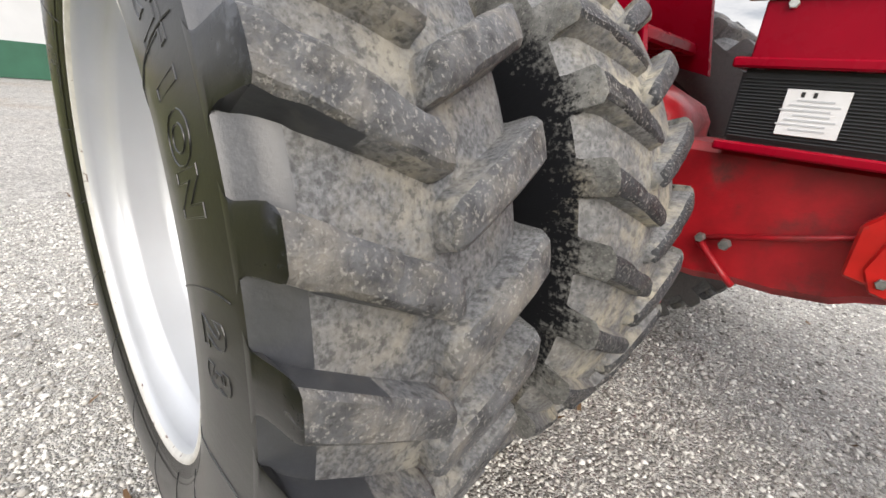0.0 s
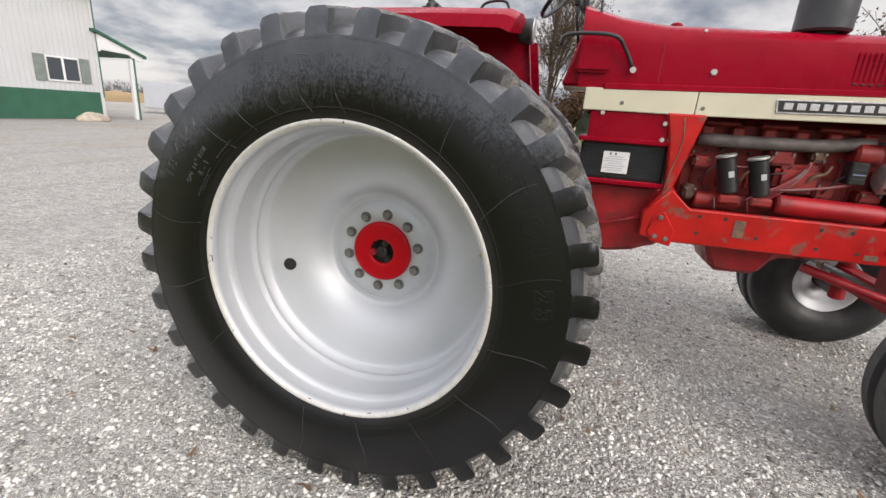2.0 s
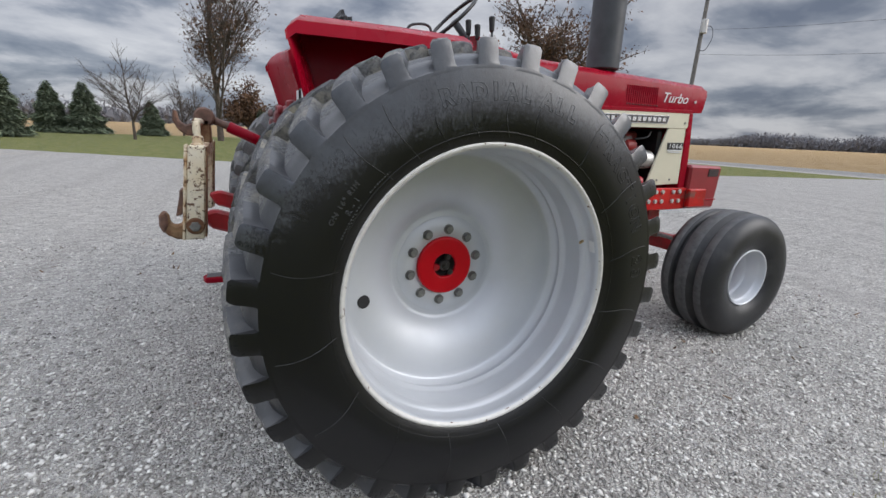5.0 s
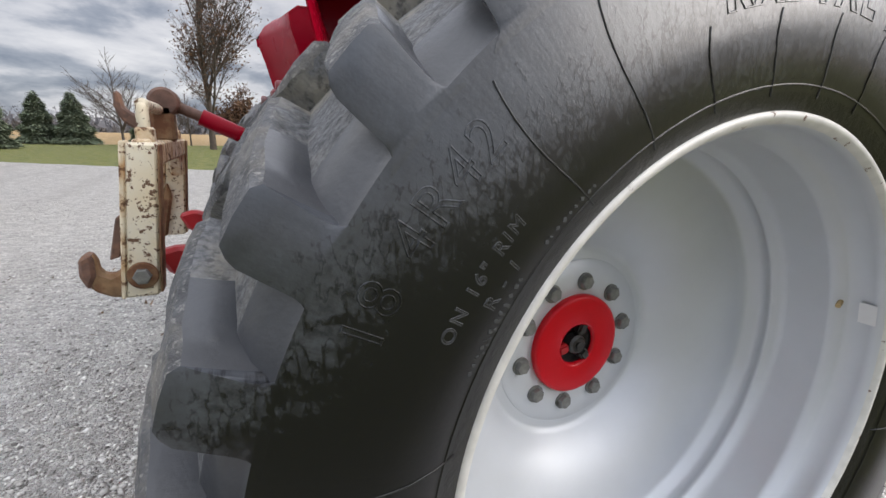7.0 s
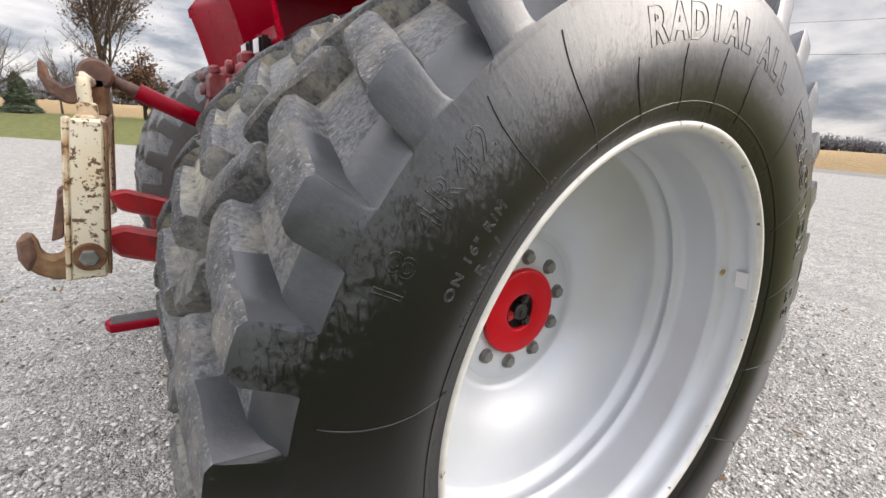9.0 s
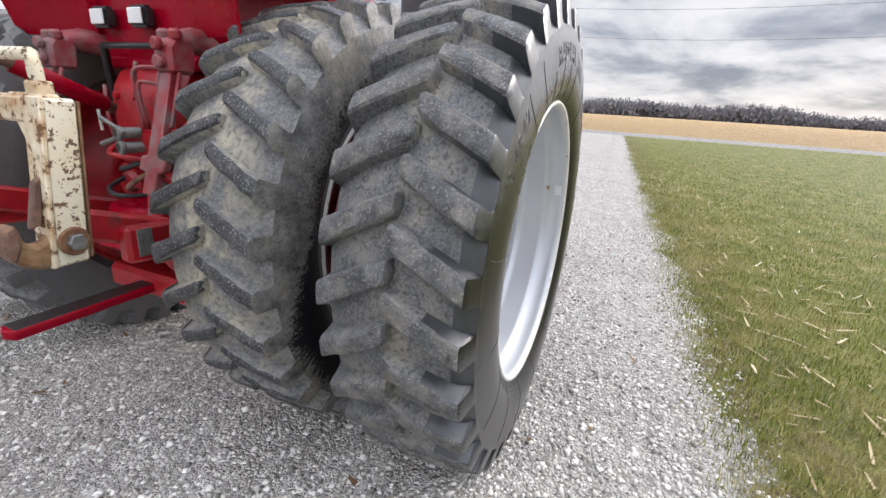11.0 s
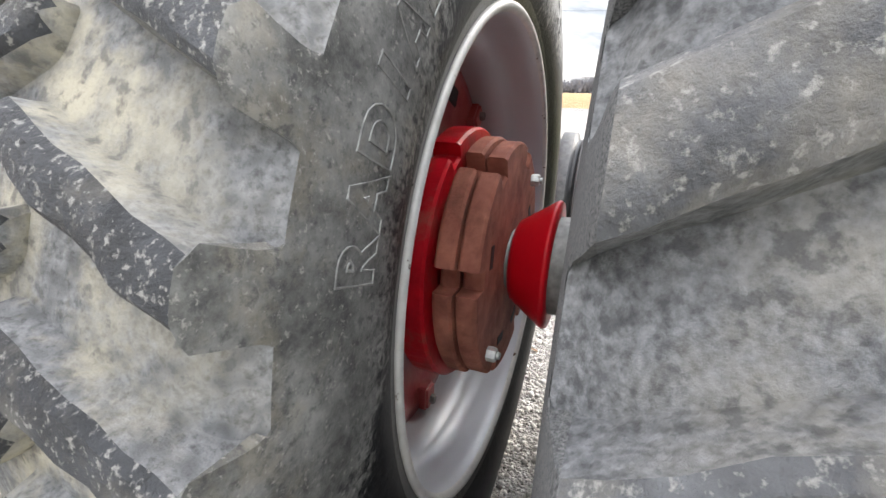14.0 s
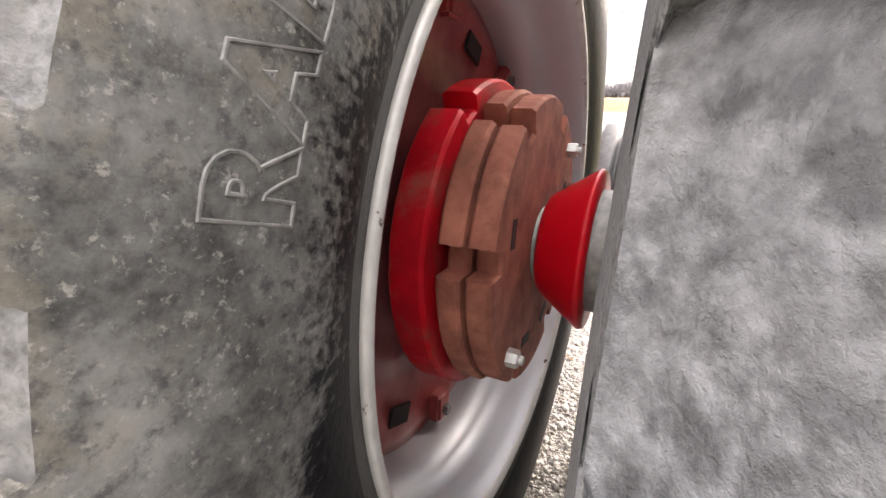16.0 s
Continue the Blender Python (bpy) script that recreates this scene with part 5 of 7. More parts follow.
for s in (-1, 1):
    y = Y_MID + s * 0.366
    arm = part("lift_arm", tube(smooth_path([(-0.20, Y_MID + s * 0.27, 1.50), (-0.34, y - s * 0.04, 1.585), (-0.45, y, 1.60), (-0.52, y, 1.565)], 5), [0.052] * 5 + [0.050] * 5 + [0.045] * 6, 12), PINK_CAST, tractor, "faded red cast lift arm")
    part("arm_clevis", prism([(-0.575, 1.475), (-0.475, 1.475), (-0.465, 1.56), (-0.485, 1.60), (-0.545, 1.605), (-0.575, 1.57)], y - 0.046, y + 0.046, 0.012), PINK_CAST, arm)
    for z in (1.575, 1.515):
        part("clevis_bolt", cyl((-0.575, y, z), (-0.602, y, z), 0.024, 14, bev=0.006), PINK_CAST, arm)
    for dy in (-0.03, 0.03):
        part("clevis_knob", cyl((-0.53, y + dy, 1.59), (-0.535, y + dy, 1.632), 0.024, 14, bev=0.010), PINK_CAST, arm)
    lk = part("lift_link", prism([(y - 0.028, 1.48), (y + 0.028, 1.48), (y + 0.034, 1.18), (y + 0.068, 1.175), (y + 0.068, 1.125), (y + 0.034, 1.12), (y + 0.034, 1.04), (y - 0.034, 1.04), (y - 0.034, 1.12), (y - 0.068, 1.125), (y - 0.068, 1.175), (y - 0.034, 1.18)], -0.0, -0.034, 0.005, axis="x"), PINK_CAST, tractor, "faded grey-red forged lift link")
    lk.data.transform(Matrix.Translation((-0.535, 0, 0)) @ Matrix(((1, 0, 0.30, -0.30 * 1.48), (0, 1, 0, 0), (0, 0, 1, 0), (0, 0, 0, 1))))
    fork = [(-0.545, y - 0.046, 1.48), (-0.60, y - 0.046, 1.29), (-0.60, y - 0.02, 1.275)]
    part("link_fork", tube(fork, 0.008, 6), PINK_CAST, lk)
    part("link_fork", tube([(a, 2 * y - b, c) for a, b, c in fork], 0.008, 6), PINK_CAST, lk)
    part("link_foot", prism([(-0.70, 0.90), (-0.62, 0.90), (-0.635, 1.045), (-0.685, 1.045)], y - 0.035, y + 0.035, 0.012), RED_CAST, lk)
    # lower draft arm and its guide block
    ya = y + s * 0.035
    da = part("draft_arm", prism([(-0.22, 0.70), (-0.62, 0.82), (-0.98, 0.94), (-1.02, 1.02), (-0.95, 1.04), (-0.60, 0.93), (-0.22, 0.82)], ya - 0.032, ya + 0.032, 0.014), RED_CAST, tractor, "red forged lower hitch arm")
    part("arm_eye", cyl((-0.665, ya - 0.055, 0.885), (-0.665, ya + 0.055, 0.885), 0.055, 22, bev=0.01), RED_CAST, da)
    part("arm_ear", prism([(-0.72, 0.86), (-0.60, 0.86), (-0.60, 0.95), (-0.64, 1.0), (-0.69, 0.99)], ya - s * 0.05 - 0.012, ya - s * 0.05 + 0.012, 0.006), PINK_CAST, da)
    blk = part("sway_block", prism([(-0.86, 0.83), (-0.50, 0.80), (-0.50, 0.94), (-0.86, 0.965)], ya + s * 0.04 - 0.03, ya + s * 0.04 + 0.03, 0.014), RED_CAST, tractor, "red sway block")
    part("sway_wear_plate", box((-0.80, ya + s * 0.0715, 0.90), (0.055, 0.004, 0.10), 0.002), STEEL, blk)
    part("sway_eye", cyl((-0.66, ya + s * 0.02, 0.79), (-0.66, ya + s * 0.12, 0.79), 0.050, 22, bev=0.012), RED_CAST, tractor)
    part("sway_pin", cyl((-0.66, ya + s * 0.11, 0.79), (-0.66, ya + s * 0.13, 0.79), 0.026, 16, bev=0.004), GREASE, tractor)
part("rear_cross_bar", box((-0.45, Y_MID, 0.70), (0.14, 0.70, 0.09), 0.014), RED_CAST, tractor)
pts = part("pto_shield", prism([(-0.62, 0.72), (-0.40, 0.72), (-0.40, 0.93), (-0.54, 0.91)], Y_MID - 0.17, Y_MID + 0.17, 0.012), RED, tractor)
part("pto_shaft", cyl((-0.40, Y_MID, 0.83), (-0.64, Y_MID, 0.83), 0.022, 18), STEEL, tractor)
# remote valve with its couplers
vb = part("valve_block", box((-0.50, -0.53, 1.21), (0.14, 0.145, 0.095), 0.012, 2), RED_CAST, tractor, "red hydraulic valve block")
for i, (y, z) in enumerate(((-0.485, 1.245), (-0.49, 1.19))):
    c = cyl((-0.56, y, z), (-0.635, y + 0.02, z), 0.023, 18, bev=0.004)
    c = cyl((-0.625, y + 0.018, z), (-0.645, y + 0.022, z), 0.029, 18, bev=0.005, bm=c)
    c = part("coupler", c, STEEL, vb, "grey hydraulic quick coupler")
    part("coupler_bore", cyl((-0.6455, y + 0.022, z), (-0.647, y + 0.022, z), 0.016, 14), BLACK, vb)
part("coupler_lever", box((-0.64, -0.44, 1.275), (0.015, 0.13, 0.016), 0.004, rot=(25, 0, 8)), STEEL, vb)
part("coupler_lever", box((-0.64, -0.42, 1.215), (0.015, 0.12, 0.016), 0.004, rot=(-20, 0, 8)), STEEL, vb)
part("coupler_pin", cyl((-0.645, -0.385, 1.25), (-0.645, -0.38, 1.33), 0.006, 8), ZINC, vb)
for pts in ([(-0.53, -0.475, 1.26), (-0.545, -0.468, 1.40), (-0.545, -0.468, 1.475), (-0.53, -0.50, 1.495), (-0.50, -0.565, 1.498), (-0.47, -0.60, 1.52)],
            [(-0.53, -0.495, 1.26), (-0.55, -0.495, 1.38), (-0.55, -0.50, 1.435), (-0.54, -0.535, 1.44), (-0.50, -0.57, 1.43)],
            [(-0.52, -0.56, 1.26), (-0.53, -0.575, 1.34), (-0.52, -0.585, 1.47), (-0.50, -0.60, 1.50)],
            [(-0.52, -0.545, 1.26), (-0.535, -0.56, 1.33), (-0.53, -0.575, 1.40)],
            [(-0.46, -0.36, 1.30), (-0.47, -0.36, 1.45), (-0.46, -0.365, 1.52)],
            [(-0.46, -0.20, 1.10), (-0.49, -0.18, 1.25), (-0.47, -0.15, 1.42)]):
    part("hydraulic_line", tube(smooth_path(pts, 4), 0.0085, 8), PINK_CAST, tractor)
for i, pts in enumerate(([(-0.44, -0.47, 1.16), (-0.54, -0.44, 1.12), (-0.58, -0.36, 1.09), (-0.52, -0.30, 1.08), (-0.44, -0.26, 1.10)],
                         [(-0.44, -0.50, 1.10), (-0.55, -0.46, 1.07), (-0.58, -0.38, 1.01), (-0.50, -0.30, 0.98)],
                         [(-0.44, -0.22, 1.20), (-0.56, -0.26, 1.15), (-0.58, -0.38, 1.14), (-0.50, -0.48, 1.12)],
                         [(-0.44, -0.16, 1.02), (-0.54, -0.18, 0.98), (-0.56, -0.28, 0.96), (-0.46, -0.36, 0.96)])):
    part("hose", tube(smooth_path(pts, 5), 0.011, 8), (BLACK, RUST, RED_CAST, BLACK)[i], tractor)
boss = cyl((-0.38, -0.50, 1.0), (-0.50, -0.50, 1.0), 0.085, 28, bev=0.02)
boss = part("case_boss", boss, RED_CAST, tractor)
part("boss_cap", cyl((-0.50, -0.50, 1.0), (-0.525, -0.50, 1.0), 0.045, 22, bev=0.008), GREASE, boss)
for i in range(5):
    a = radians(72 * i + 20)
    part("boss_bolt", hexnut((-0.50, -0.50 + 0.066 * math.cos(a), 1.0 + 0.066 * math.sin(a)), 0.011, 0.012, "x"), STEEL, boss)
part("case_boss", cyl((-0.38, -0.18, 0.98), (-0.46, -0.18, 0.98), 0.07, 24, bev=0.02), RED_CAST, tractor)
for y, z in ((-0.57, 1.12), (-0.36, 0.93), (-0.28, 1.0), (-0.14, 1.18), (-0.08, 1.05), (-0.57, 0.90)):
    part("case_bolt", hexnut((-0.392, y, z), 0.018, 0.018, "x"), RED_CAST, tractor)
part("linkage_bar", tube([(-0.42, -0.60, 1.30), (-0.52, -0.62, 1.22), (-0.55, -0.64, 1.05)], 0.012, 8), RED_CAST, tractor)
part("linkage_plate", prism([(-0.50, 1.02), (-0.40, 0.98), (-0.42, 1.12), (-0.48, 1.14)], -0.42, -0.405, 0.004), PINK_CAST, tractor)
# drawbar
db = part("drawbar", prism([(-1.075, 0), (-1.055, -0.05), (0.3, -0.05), (0.3, 0.05), (-1.055, 0.05)], 0.505, 0.545, 0.006, axis="z"), RED, tractor, "red flat drawbar with worn bare tip")
db.location = (0, Y_MID, 0)
for x in (-1.0, -0.80):
    part("drawbar_hole", cyl((x, 0, 0.5465), (x, 0, 0.5450), 0.02 if x < -1 else 0.012, 14), BLACK, db)
part("drawbar_wear", box((-0.70, 0, 0.5455), (0.70, 0.088, 0.003), 0.001), GREASE, db, "dark greasy worn top of the drawbar")
part("drawbar_frame", box((-0.45, Y_MID, 0.53), (0.16, 0.56, 0.12), 0.02), RED_CAST, tractor)

# ---- quick hitch hanging on the lift arms ----
qh = thing("quick_hitch", (-1.012, Y_MID, 0.905), "chipped cream and rust implement quick hitch frame on the lift arms", "hitch")
for s in (-1, 1):
    y = s * 0.49
    leg = part("hitch_leg", prism([(-0.085, 0.0), (0.008, 0.0), (0.050, 0.475), (-0.033, 0.475)], y - 0.035, y + 0.035, 0.008), RUSTY_CREAM, qh, "chipped cream upright hitch leg")
    part("leg_edge", prism([(-0.095, 0.0), (-0.080, 0.0), (-0.030, 0.48), (-0.045, 0.48)], y - 0.04, y + 0.04, 0.004), RUSTY_ORANGE, leg)
    part("leg_edge", prism([(0.010, 0.01), (0.018, 0.01), (0.057, 0.47), (0.050, 0.47)], y - 0.037, y + 0.037, 0.003), RUSTY_EDGE, leg)
    hk = [(-0.07, 0.0), (-0.12, 0.005), (-0.165, 0.03), (-0.185, 0.08), (-0.183, 0.135), (-0.160, 0.15), (-0.145, 0.125), (-0.142, 0.09), (-0.115, 0.075), (-0.085, 0.09), (-0.080, 0.15), (-0.06, 0.24), (-0.045, 0.27), (-0.03, 0.2)]
    hook = part("lower_hook", prism(hk, y - 0.050 - 0.02 * s, y - 0.003 - 0.02 * s, 0.01), RUSTY_EDGE, qh, "rusted lower hook")
    part("hook_face", prism([(-0.172, 0.035), (-0.19, 0.08), (-0.187, 0.138), (-0.160, 0.152), (-0.150, 0.128), (-0.150, 0.08)], y - 0.062 - 0.02 * s, y + 0.007 - 0.02 * s, 0.01), RUST, qh)
    part("latch", prism([(-0.085, 0.13), (-0.115, 0.12), (-0.085, 0.25), (-0.06, 0.27)], y - 0.02 - 0.03 * s, y - 0.045 - 0.03 * s, 0.004), RUST, qh)
    pb = cyl((-0.030, y + s * 0.036, 0.072), (-0.030, y + s * 0.048, 0.072), 0.043, 28, bev=0.004)
    part("hitch_pin", pb, RUSTY_EDGE, leg)
    part("pin_head", hexnut((-0.030, y + s * 0.066 if s > 0 else y - 0.046, 0.072), 0.026, 0.02), STEEL, leg)
    # sloping shoulder to the top bar
    part("shoulder", prism([(y, 0.485), (y, 0.40), (y - s * 0.10, 0.30), (y - s * 0.17, 0.44), (y - s * 0.17, 0.485)], 0.03, -0.02, 0.006, axis="x"), RUSTY_ORANGE, qh, "rust-streaked sloping shoulder plate")
part("top_bar", box((0.01, 0, 0.44), (0.075, 0.90, 0.075), 0.008), RUSTY_ORANGE, qh, "chipped cream top crossbar")
part("top_arch", tube(smooth_path([(0.01, -0.43, 0.47), (0.01, -0.43, 0.555), (0.01, -0.41, 0.585), (0.01, -0.36, 0.59), (0.01, 0.36, 0.59), (0.01, 0.41, 0.585), (0.01, 0.43, 0.555), (0.01, 0.43, 0.47)], 4), 0.019, 8), RUSTY_CREAM, qh, "bent cream bar over the hitch")
for y in (-0.43, 0.43):
    part("arch_foot", box((0.012, y, 0.495), (0.05, 0.055, 0.05), 0.006), RUSTY_ORANGE, qh)
part("top_hook", prism([(-0.01, 0.51), (-0.07, 0.51), (-0.115, 0.545), (-0.135, 0.60), (-0.128, 0.655), (-0.110, 0.65), (-0.103, 0.595), (-0.07, 0.57), (-0.02, 0.59)], -0.025, 0.025, 0.008), RUST, qh, "rusted top hook")
part("top_clevis", cyl((0.03, -0.05, 0.62), (0.03, 0.05, 0.62), 0.055, 24, bev=0.01), RUST, qh)
part("top_mast", box((0.02, 0, 0.54), (0.08, 0.10, 0.14), 0.012), RUSTY_EDGE, qh)
tl = part("top_link", tube([(-1.02, Y_MID, 1.545), (-0.80, Y_MID, 1.45), (-0.55, Y_MID, 1.33)], 0.022, 12), RUST, tractor, "rusty and red top link")
part("link_barrel", tube([(-0.86, Y_MID, 1.475), (-0.58, Y_MID, 1.345)], 0.033, 14), RED, tl)


# ---- ground: one sheet with gravel, lawn, road and stubble field ----
def ground_material():
    m = bpy.data.materials.new("gravel lawn and field")
    m.use_nodes = True
    nt = m.node_tree
    N, L = nt.nodes, nt.links
    b = N["Principled BSDF"]
    geo = N.new("ShaderNodeNewGeometry")
    sep = N.new("ShaderNodeSeparateXYZ")
    L.new(geo.outputs["Position"], sep.inputs["Vector"])
    X, Y = sep.outputs["X"], sep.outputs["Y"]

    def op(kind, a, c, d=None):
        n = N.new("ShaderNodeMath")
        n.operation = kind
        for i, q in enumerate((a, c, d)):
            if q is None:
                continue
            if isinstance(q, (int, float)):
                n.inputs[i].default_value = q
            else:
                L.new(q, n.inputs[i])
        return n.outputs["Value"]

    def tex_noise(scale, detail=5, rough=0.6):
        n = N.new("ShaderNodeTexNoise")
        n.inputs["Scale"].default_value, n.inputs["Detail"].default_value, n.inputs["Roughness"].default_value = scale, detail, rough
        L.new(geo.outputs["Position"], n.inputs["Vector"])
        return n

    def vor(scale, feature="F1"):
        n = N.new("ShaderNodeTexVoronoi")
        n.feature = feature
        n.inputs["Scale"].default_value = scale
        L.new(geo.outputs["Position"], n.inputs["Vector"])
        return n

    def ramp(fac, stops):
        n = N.new("ShaderNodeValToRGB")
        es = n.color_ramp.elements
        es[0].position, es[0].color = stops[0][0], (*stops[0][1], 1)
        es[1].position, es[1].color = stops[-1][0], (*stops[-1][1], 1)
        for p, c in stops[1:-1]:
            es.new(p).color = (*c, 1)
        L.new(fac, n.inputs["Fac"])
        return n.outputs["Color"]

    def mix(f, a, c):
        n = N.new("ShaderNodeMixRGB")
        L.new(f, n.inputs["Fac"])
        for q, s in ((a, "Color1"), (c, "Color2")):
            if isinstance(q, tuple):
                n.inputs[s].default_value = (*q, 1)
            else:
                L.new(q, n.inputs[s])
        return n.outputs["Color"]

    def step(v, lo, hi):
        n = N.new("ShaderNodeMapRange")
        n.inputs["From Min"].default_value, n.inputs["From Max"].default_value = lo, hi
        L.new(v, n.inputs["Value"])
        return n.outputs["Result"]

    edge = op("MULTIPLY", op("SUBTRACT", tex_noise(1.3).outputs["Fac"], 0.5), 0.9)
    # gravel: stones at two sizes, dust between them, darker damp patches
    v1, v2 = vor(62), vor(125)
    g1 = ramp(v1.outputs["Color"], [(0.0, (0.202, 0.189, 0.170)), (0.3, (0.465, 0.438, 0.396)), (0.7, (0.657, 0.627, 0.573)), (1.0, (0.828, 0.796, 0.735))])
    g2 = ramp(v2.outputs["Color"], [(0.0, (0.222, 0.209, 0.186)), (0.5, (0.535, 0.507, 0.463)), (1.0, (0.788, 0.756, 0.697))])
    gm = mix(step(tex_noise(9).outputs["Fac"], 0.42, 0.58), g1, g2)
    v3 = vor(26)
    g3 = ramp(v3.outputs["Color"], [(0.0, (0.121, 0.114, 0.102)), (0.4, (0.455, 0.428, 0.387)), (0.7, (0.667, 0.637, 0.583)), (1.0, (0.869, 0.841, 0.778))])
    gm = mix(op("MULTIPLY", step(tex_noise(3.5).outputs["Fac"], 0.38, 0.62), 0.75), gm, g3)
    dust = mix(step(tex_noise(0.55, 6).outputs["Fac"], 0.52, 0.72), gm, (0.566, 0.537, 0.492))
    # far from the yard's middle the gravel evens out to one pale tone
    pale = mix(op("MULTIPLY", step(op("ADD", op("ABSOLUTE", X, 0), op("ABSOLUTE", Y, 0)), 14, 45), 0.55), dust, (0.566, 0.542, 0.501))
    tan = mix(op("MULTIPLY", op("MULTIPLY", step(X, -7, -13), step(tex_noise(0.35).outputs["Fac"], 0.48, 0.6)), 0.6), pale, (0.48, 0.36, 0.24))
    mott = step(tex_noise(5.0, 10, 0.75).outputs["Fac"], 0.40, 0.62)
    tan = mix(op("MULTIPLY", mott, 0.34), tan, (0.27, 0.26, 0.25))
    tan = mix(op("MULTIPLY", step(tex_noise(17, 5, 0.8).outputs["Fac"], 0.52, 0.62), 0.30), tan, (0.18, 0.17, 0.155))
    tan = mix(op("MULTIPLY", step(tex_noise(31, 4, 0.8).outputs["Fac"], 0.52, 0.60), 0.70), tan, (0.86, 0.84, 0.80))
    # raked, trodden texture that still shows some way off
    sv = N.new("ShaderNodeVectorMath")
    sv.operation = "MULTIPLY"
    sv.inputs[1].default_value = (1.0, 2.2, 1.0)
    L.new(geo.outputs["Position"], sv.inputs[0])
    rake = tex_noise(4.2, 8, 0.85)
    L.new(sv.outputs["Vector"], rake.inputs["Vector"])
    tan = mix(op("MULTIPLY", step(rake.outputs["Fac"], 0.50, 0.40), 0.42), tan, (0.25, 0.24, 0.225))
    tan = mix(op("MULTIPLY", step(rake.outputs["Fac"], 0.52, 0.62), 0.55), tan, (0.84, 0.82, 0.775))
    # wheel tracks worn across the yard
    wv = N.new("ShaderNodeTexWave")
    wv.bands_direction = "X"
    wv.inputs["Scale"].default_value, wv.inputs["Distortion"].default_value, wv.inputs["Detail"].default_value, wv.inputs["Detail Scale"].default_value = 0.16, 9.0, 3.0, 0.25
    L.new(geo.outputs["Position"], wv.inputs["Vector"])
    tan = mix(op("MULTIPLY", step(wv.outputs["Fac"], 0.80, 0.98), 0.14), tan, (0.24, 0.22, 0.20))
    grav = mix(op("MULTIPLY", step(tex_noise(1.1, 8, 0.7).outputs["Fac"], 0.6, 0.74), 0.35), tan, (0.15, 0.13, 0.11))
    # lawn
    l1 = ramp(tex_noise(2.2, 8, 0.7).outputs["Fac"], [(0.32, (0.100, 0.130, 0.020)), (0.5, (0.195, 0.215, 0.040)), (0.68, (0.34, 0.29, 0.10))])
    lawn = mix(step(tex_noise(40, 4).outputs["Fac"], 0.5, 0.75), l1, (0.21, 0.20, 0.075))
    # stubble field
    field = ramp(tex_noise(0.6, 9, 0.7).outputs["Fac"], [(0.3, (0.33, 0.21, 0.085)), (0.55, (0.43, 0.29, 0.13)), (0.75, (0.50, 0.36, 0.19))])
    road = ramp(tex_noise(3, 5).outputs["Fac"], [(0.35, (0.30, 0.29, 0.28)), (0.65, (0.40, 0.385, 0.37))])
    # where each lies
    right = step(op("SUBTRACT", op("ADD", op("MULTIPLY", X, 0.06), -3.0), op("ADD", Y, edge)), -0.04, 0.08)
    right = op("MULTIPLY", right, step(X, 32.6, 32.2))
    strip = op("SUBTRACT", op("ADD", op("MULTIPLY", X, 0.06), -3.0), op("ADD", Y, edge))
    bare = op("MULTIPLY", op("MULTIPLY", step(strip, 0.95, 0.0), right), step(tex_noise(6.0, 6).outputs["Fac"], 0.42, 0.56))
    la = op("SUBTRACT", op("ADD", Y, edge), op("ADD", op("MULTIPLY", X, -0.70), 16.6))
    lb2 = op("SUBTRACT", op("ADD", Y, edge), op("ADD", op("MULTIPLY", X, -0.27), 16.6))
    left = step(op("MINIMUM", la, lb2), -0.1, 0.15)
    left = op("MULTIPLY", left, step(X, 31.0, 30.6))
    left = op("MULTIPLY", left, step(op("ADD", X, op("MULTIPLY", Y, 0.30)), -9.0, -8.6))
    fieldm = op("MAXIMUM", step(X, 38.0, 38.4), step(op("ADD", Y, op("MULTIPLY", X, -0.12)), 58, 60))
    fieldm = op("MAXIMUM", fieldm, step(X, -58, -60))
    fieldm = op("MAXIMUM", fieldm, step(Y, -48, -50))
    roadm = op("MULTIPLY", step(X, 32.3, 32.7), step(X, 38.2, 37.8))
    col = mix(right, grav, lawn)
    col = mix(op("MULTIPLY", bare, 0.85), col, (0.20, 0.145, 0.09))
    col = mix(left, col, lawn)
    col = mix(fieldm, col, field)
    col = mix(roadm, col, road)
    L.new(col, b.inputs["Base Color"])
    b.inputs["Roughness"].default_value = 0.85
    soft = op("MAXIMUM", op("MAXIMUM", right, left), fieldm)
    h = op("ADD", op("MULTIPLY", v1.outputs["Distance"], -0.6), op("MULTIPLY", v2.outputs["Distance"], -0.35))
    h = op("ADD", h, op("MULTIPLY", tex_noise(160, 3).outputs["Fac"], 0.01))
    bp = N.new("ShaderNodeBump")
    bp.inputs["Strength"].default_value, bp.inputs["Distance"].default_value = 0.7, 0.35
    L.new(h, bp.inputs["Height"])
    L.new(bp.outputs["Normal"], b.inputs["Normal"])
    return m


def ground():
    xs = [-1500, -600, -250, -120, -60, -30, -15, -8, -4, 0, 4, 8, 15, 30, 60, 120, 250, 600, 1500]
    bm = bmesh.new()
    grid = [[bm.verts.new((x, y, 0)) for y in xs] for x in xs]
    for i in range(len(xs) - 1):
        for j in range(len(xs) - 1):
            bm.faces.new([grid[i][j], grid[i + 1][j], grid[i + 1][j + 1], grid[i][j + 1]])
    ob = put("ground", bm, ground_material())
    return tagged(ob, "grey limestone gravel yard with lawn and stubble field beyond", "ground", kind="structure")


ground()


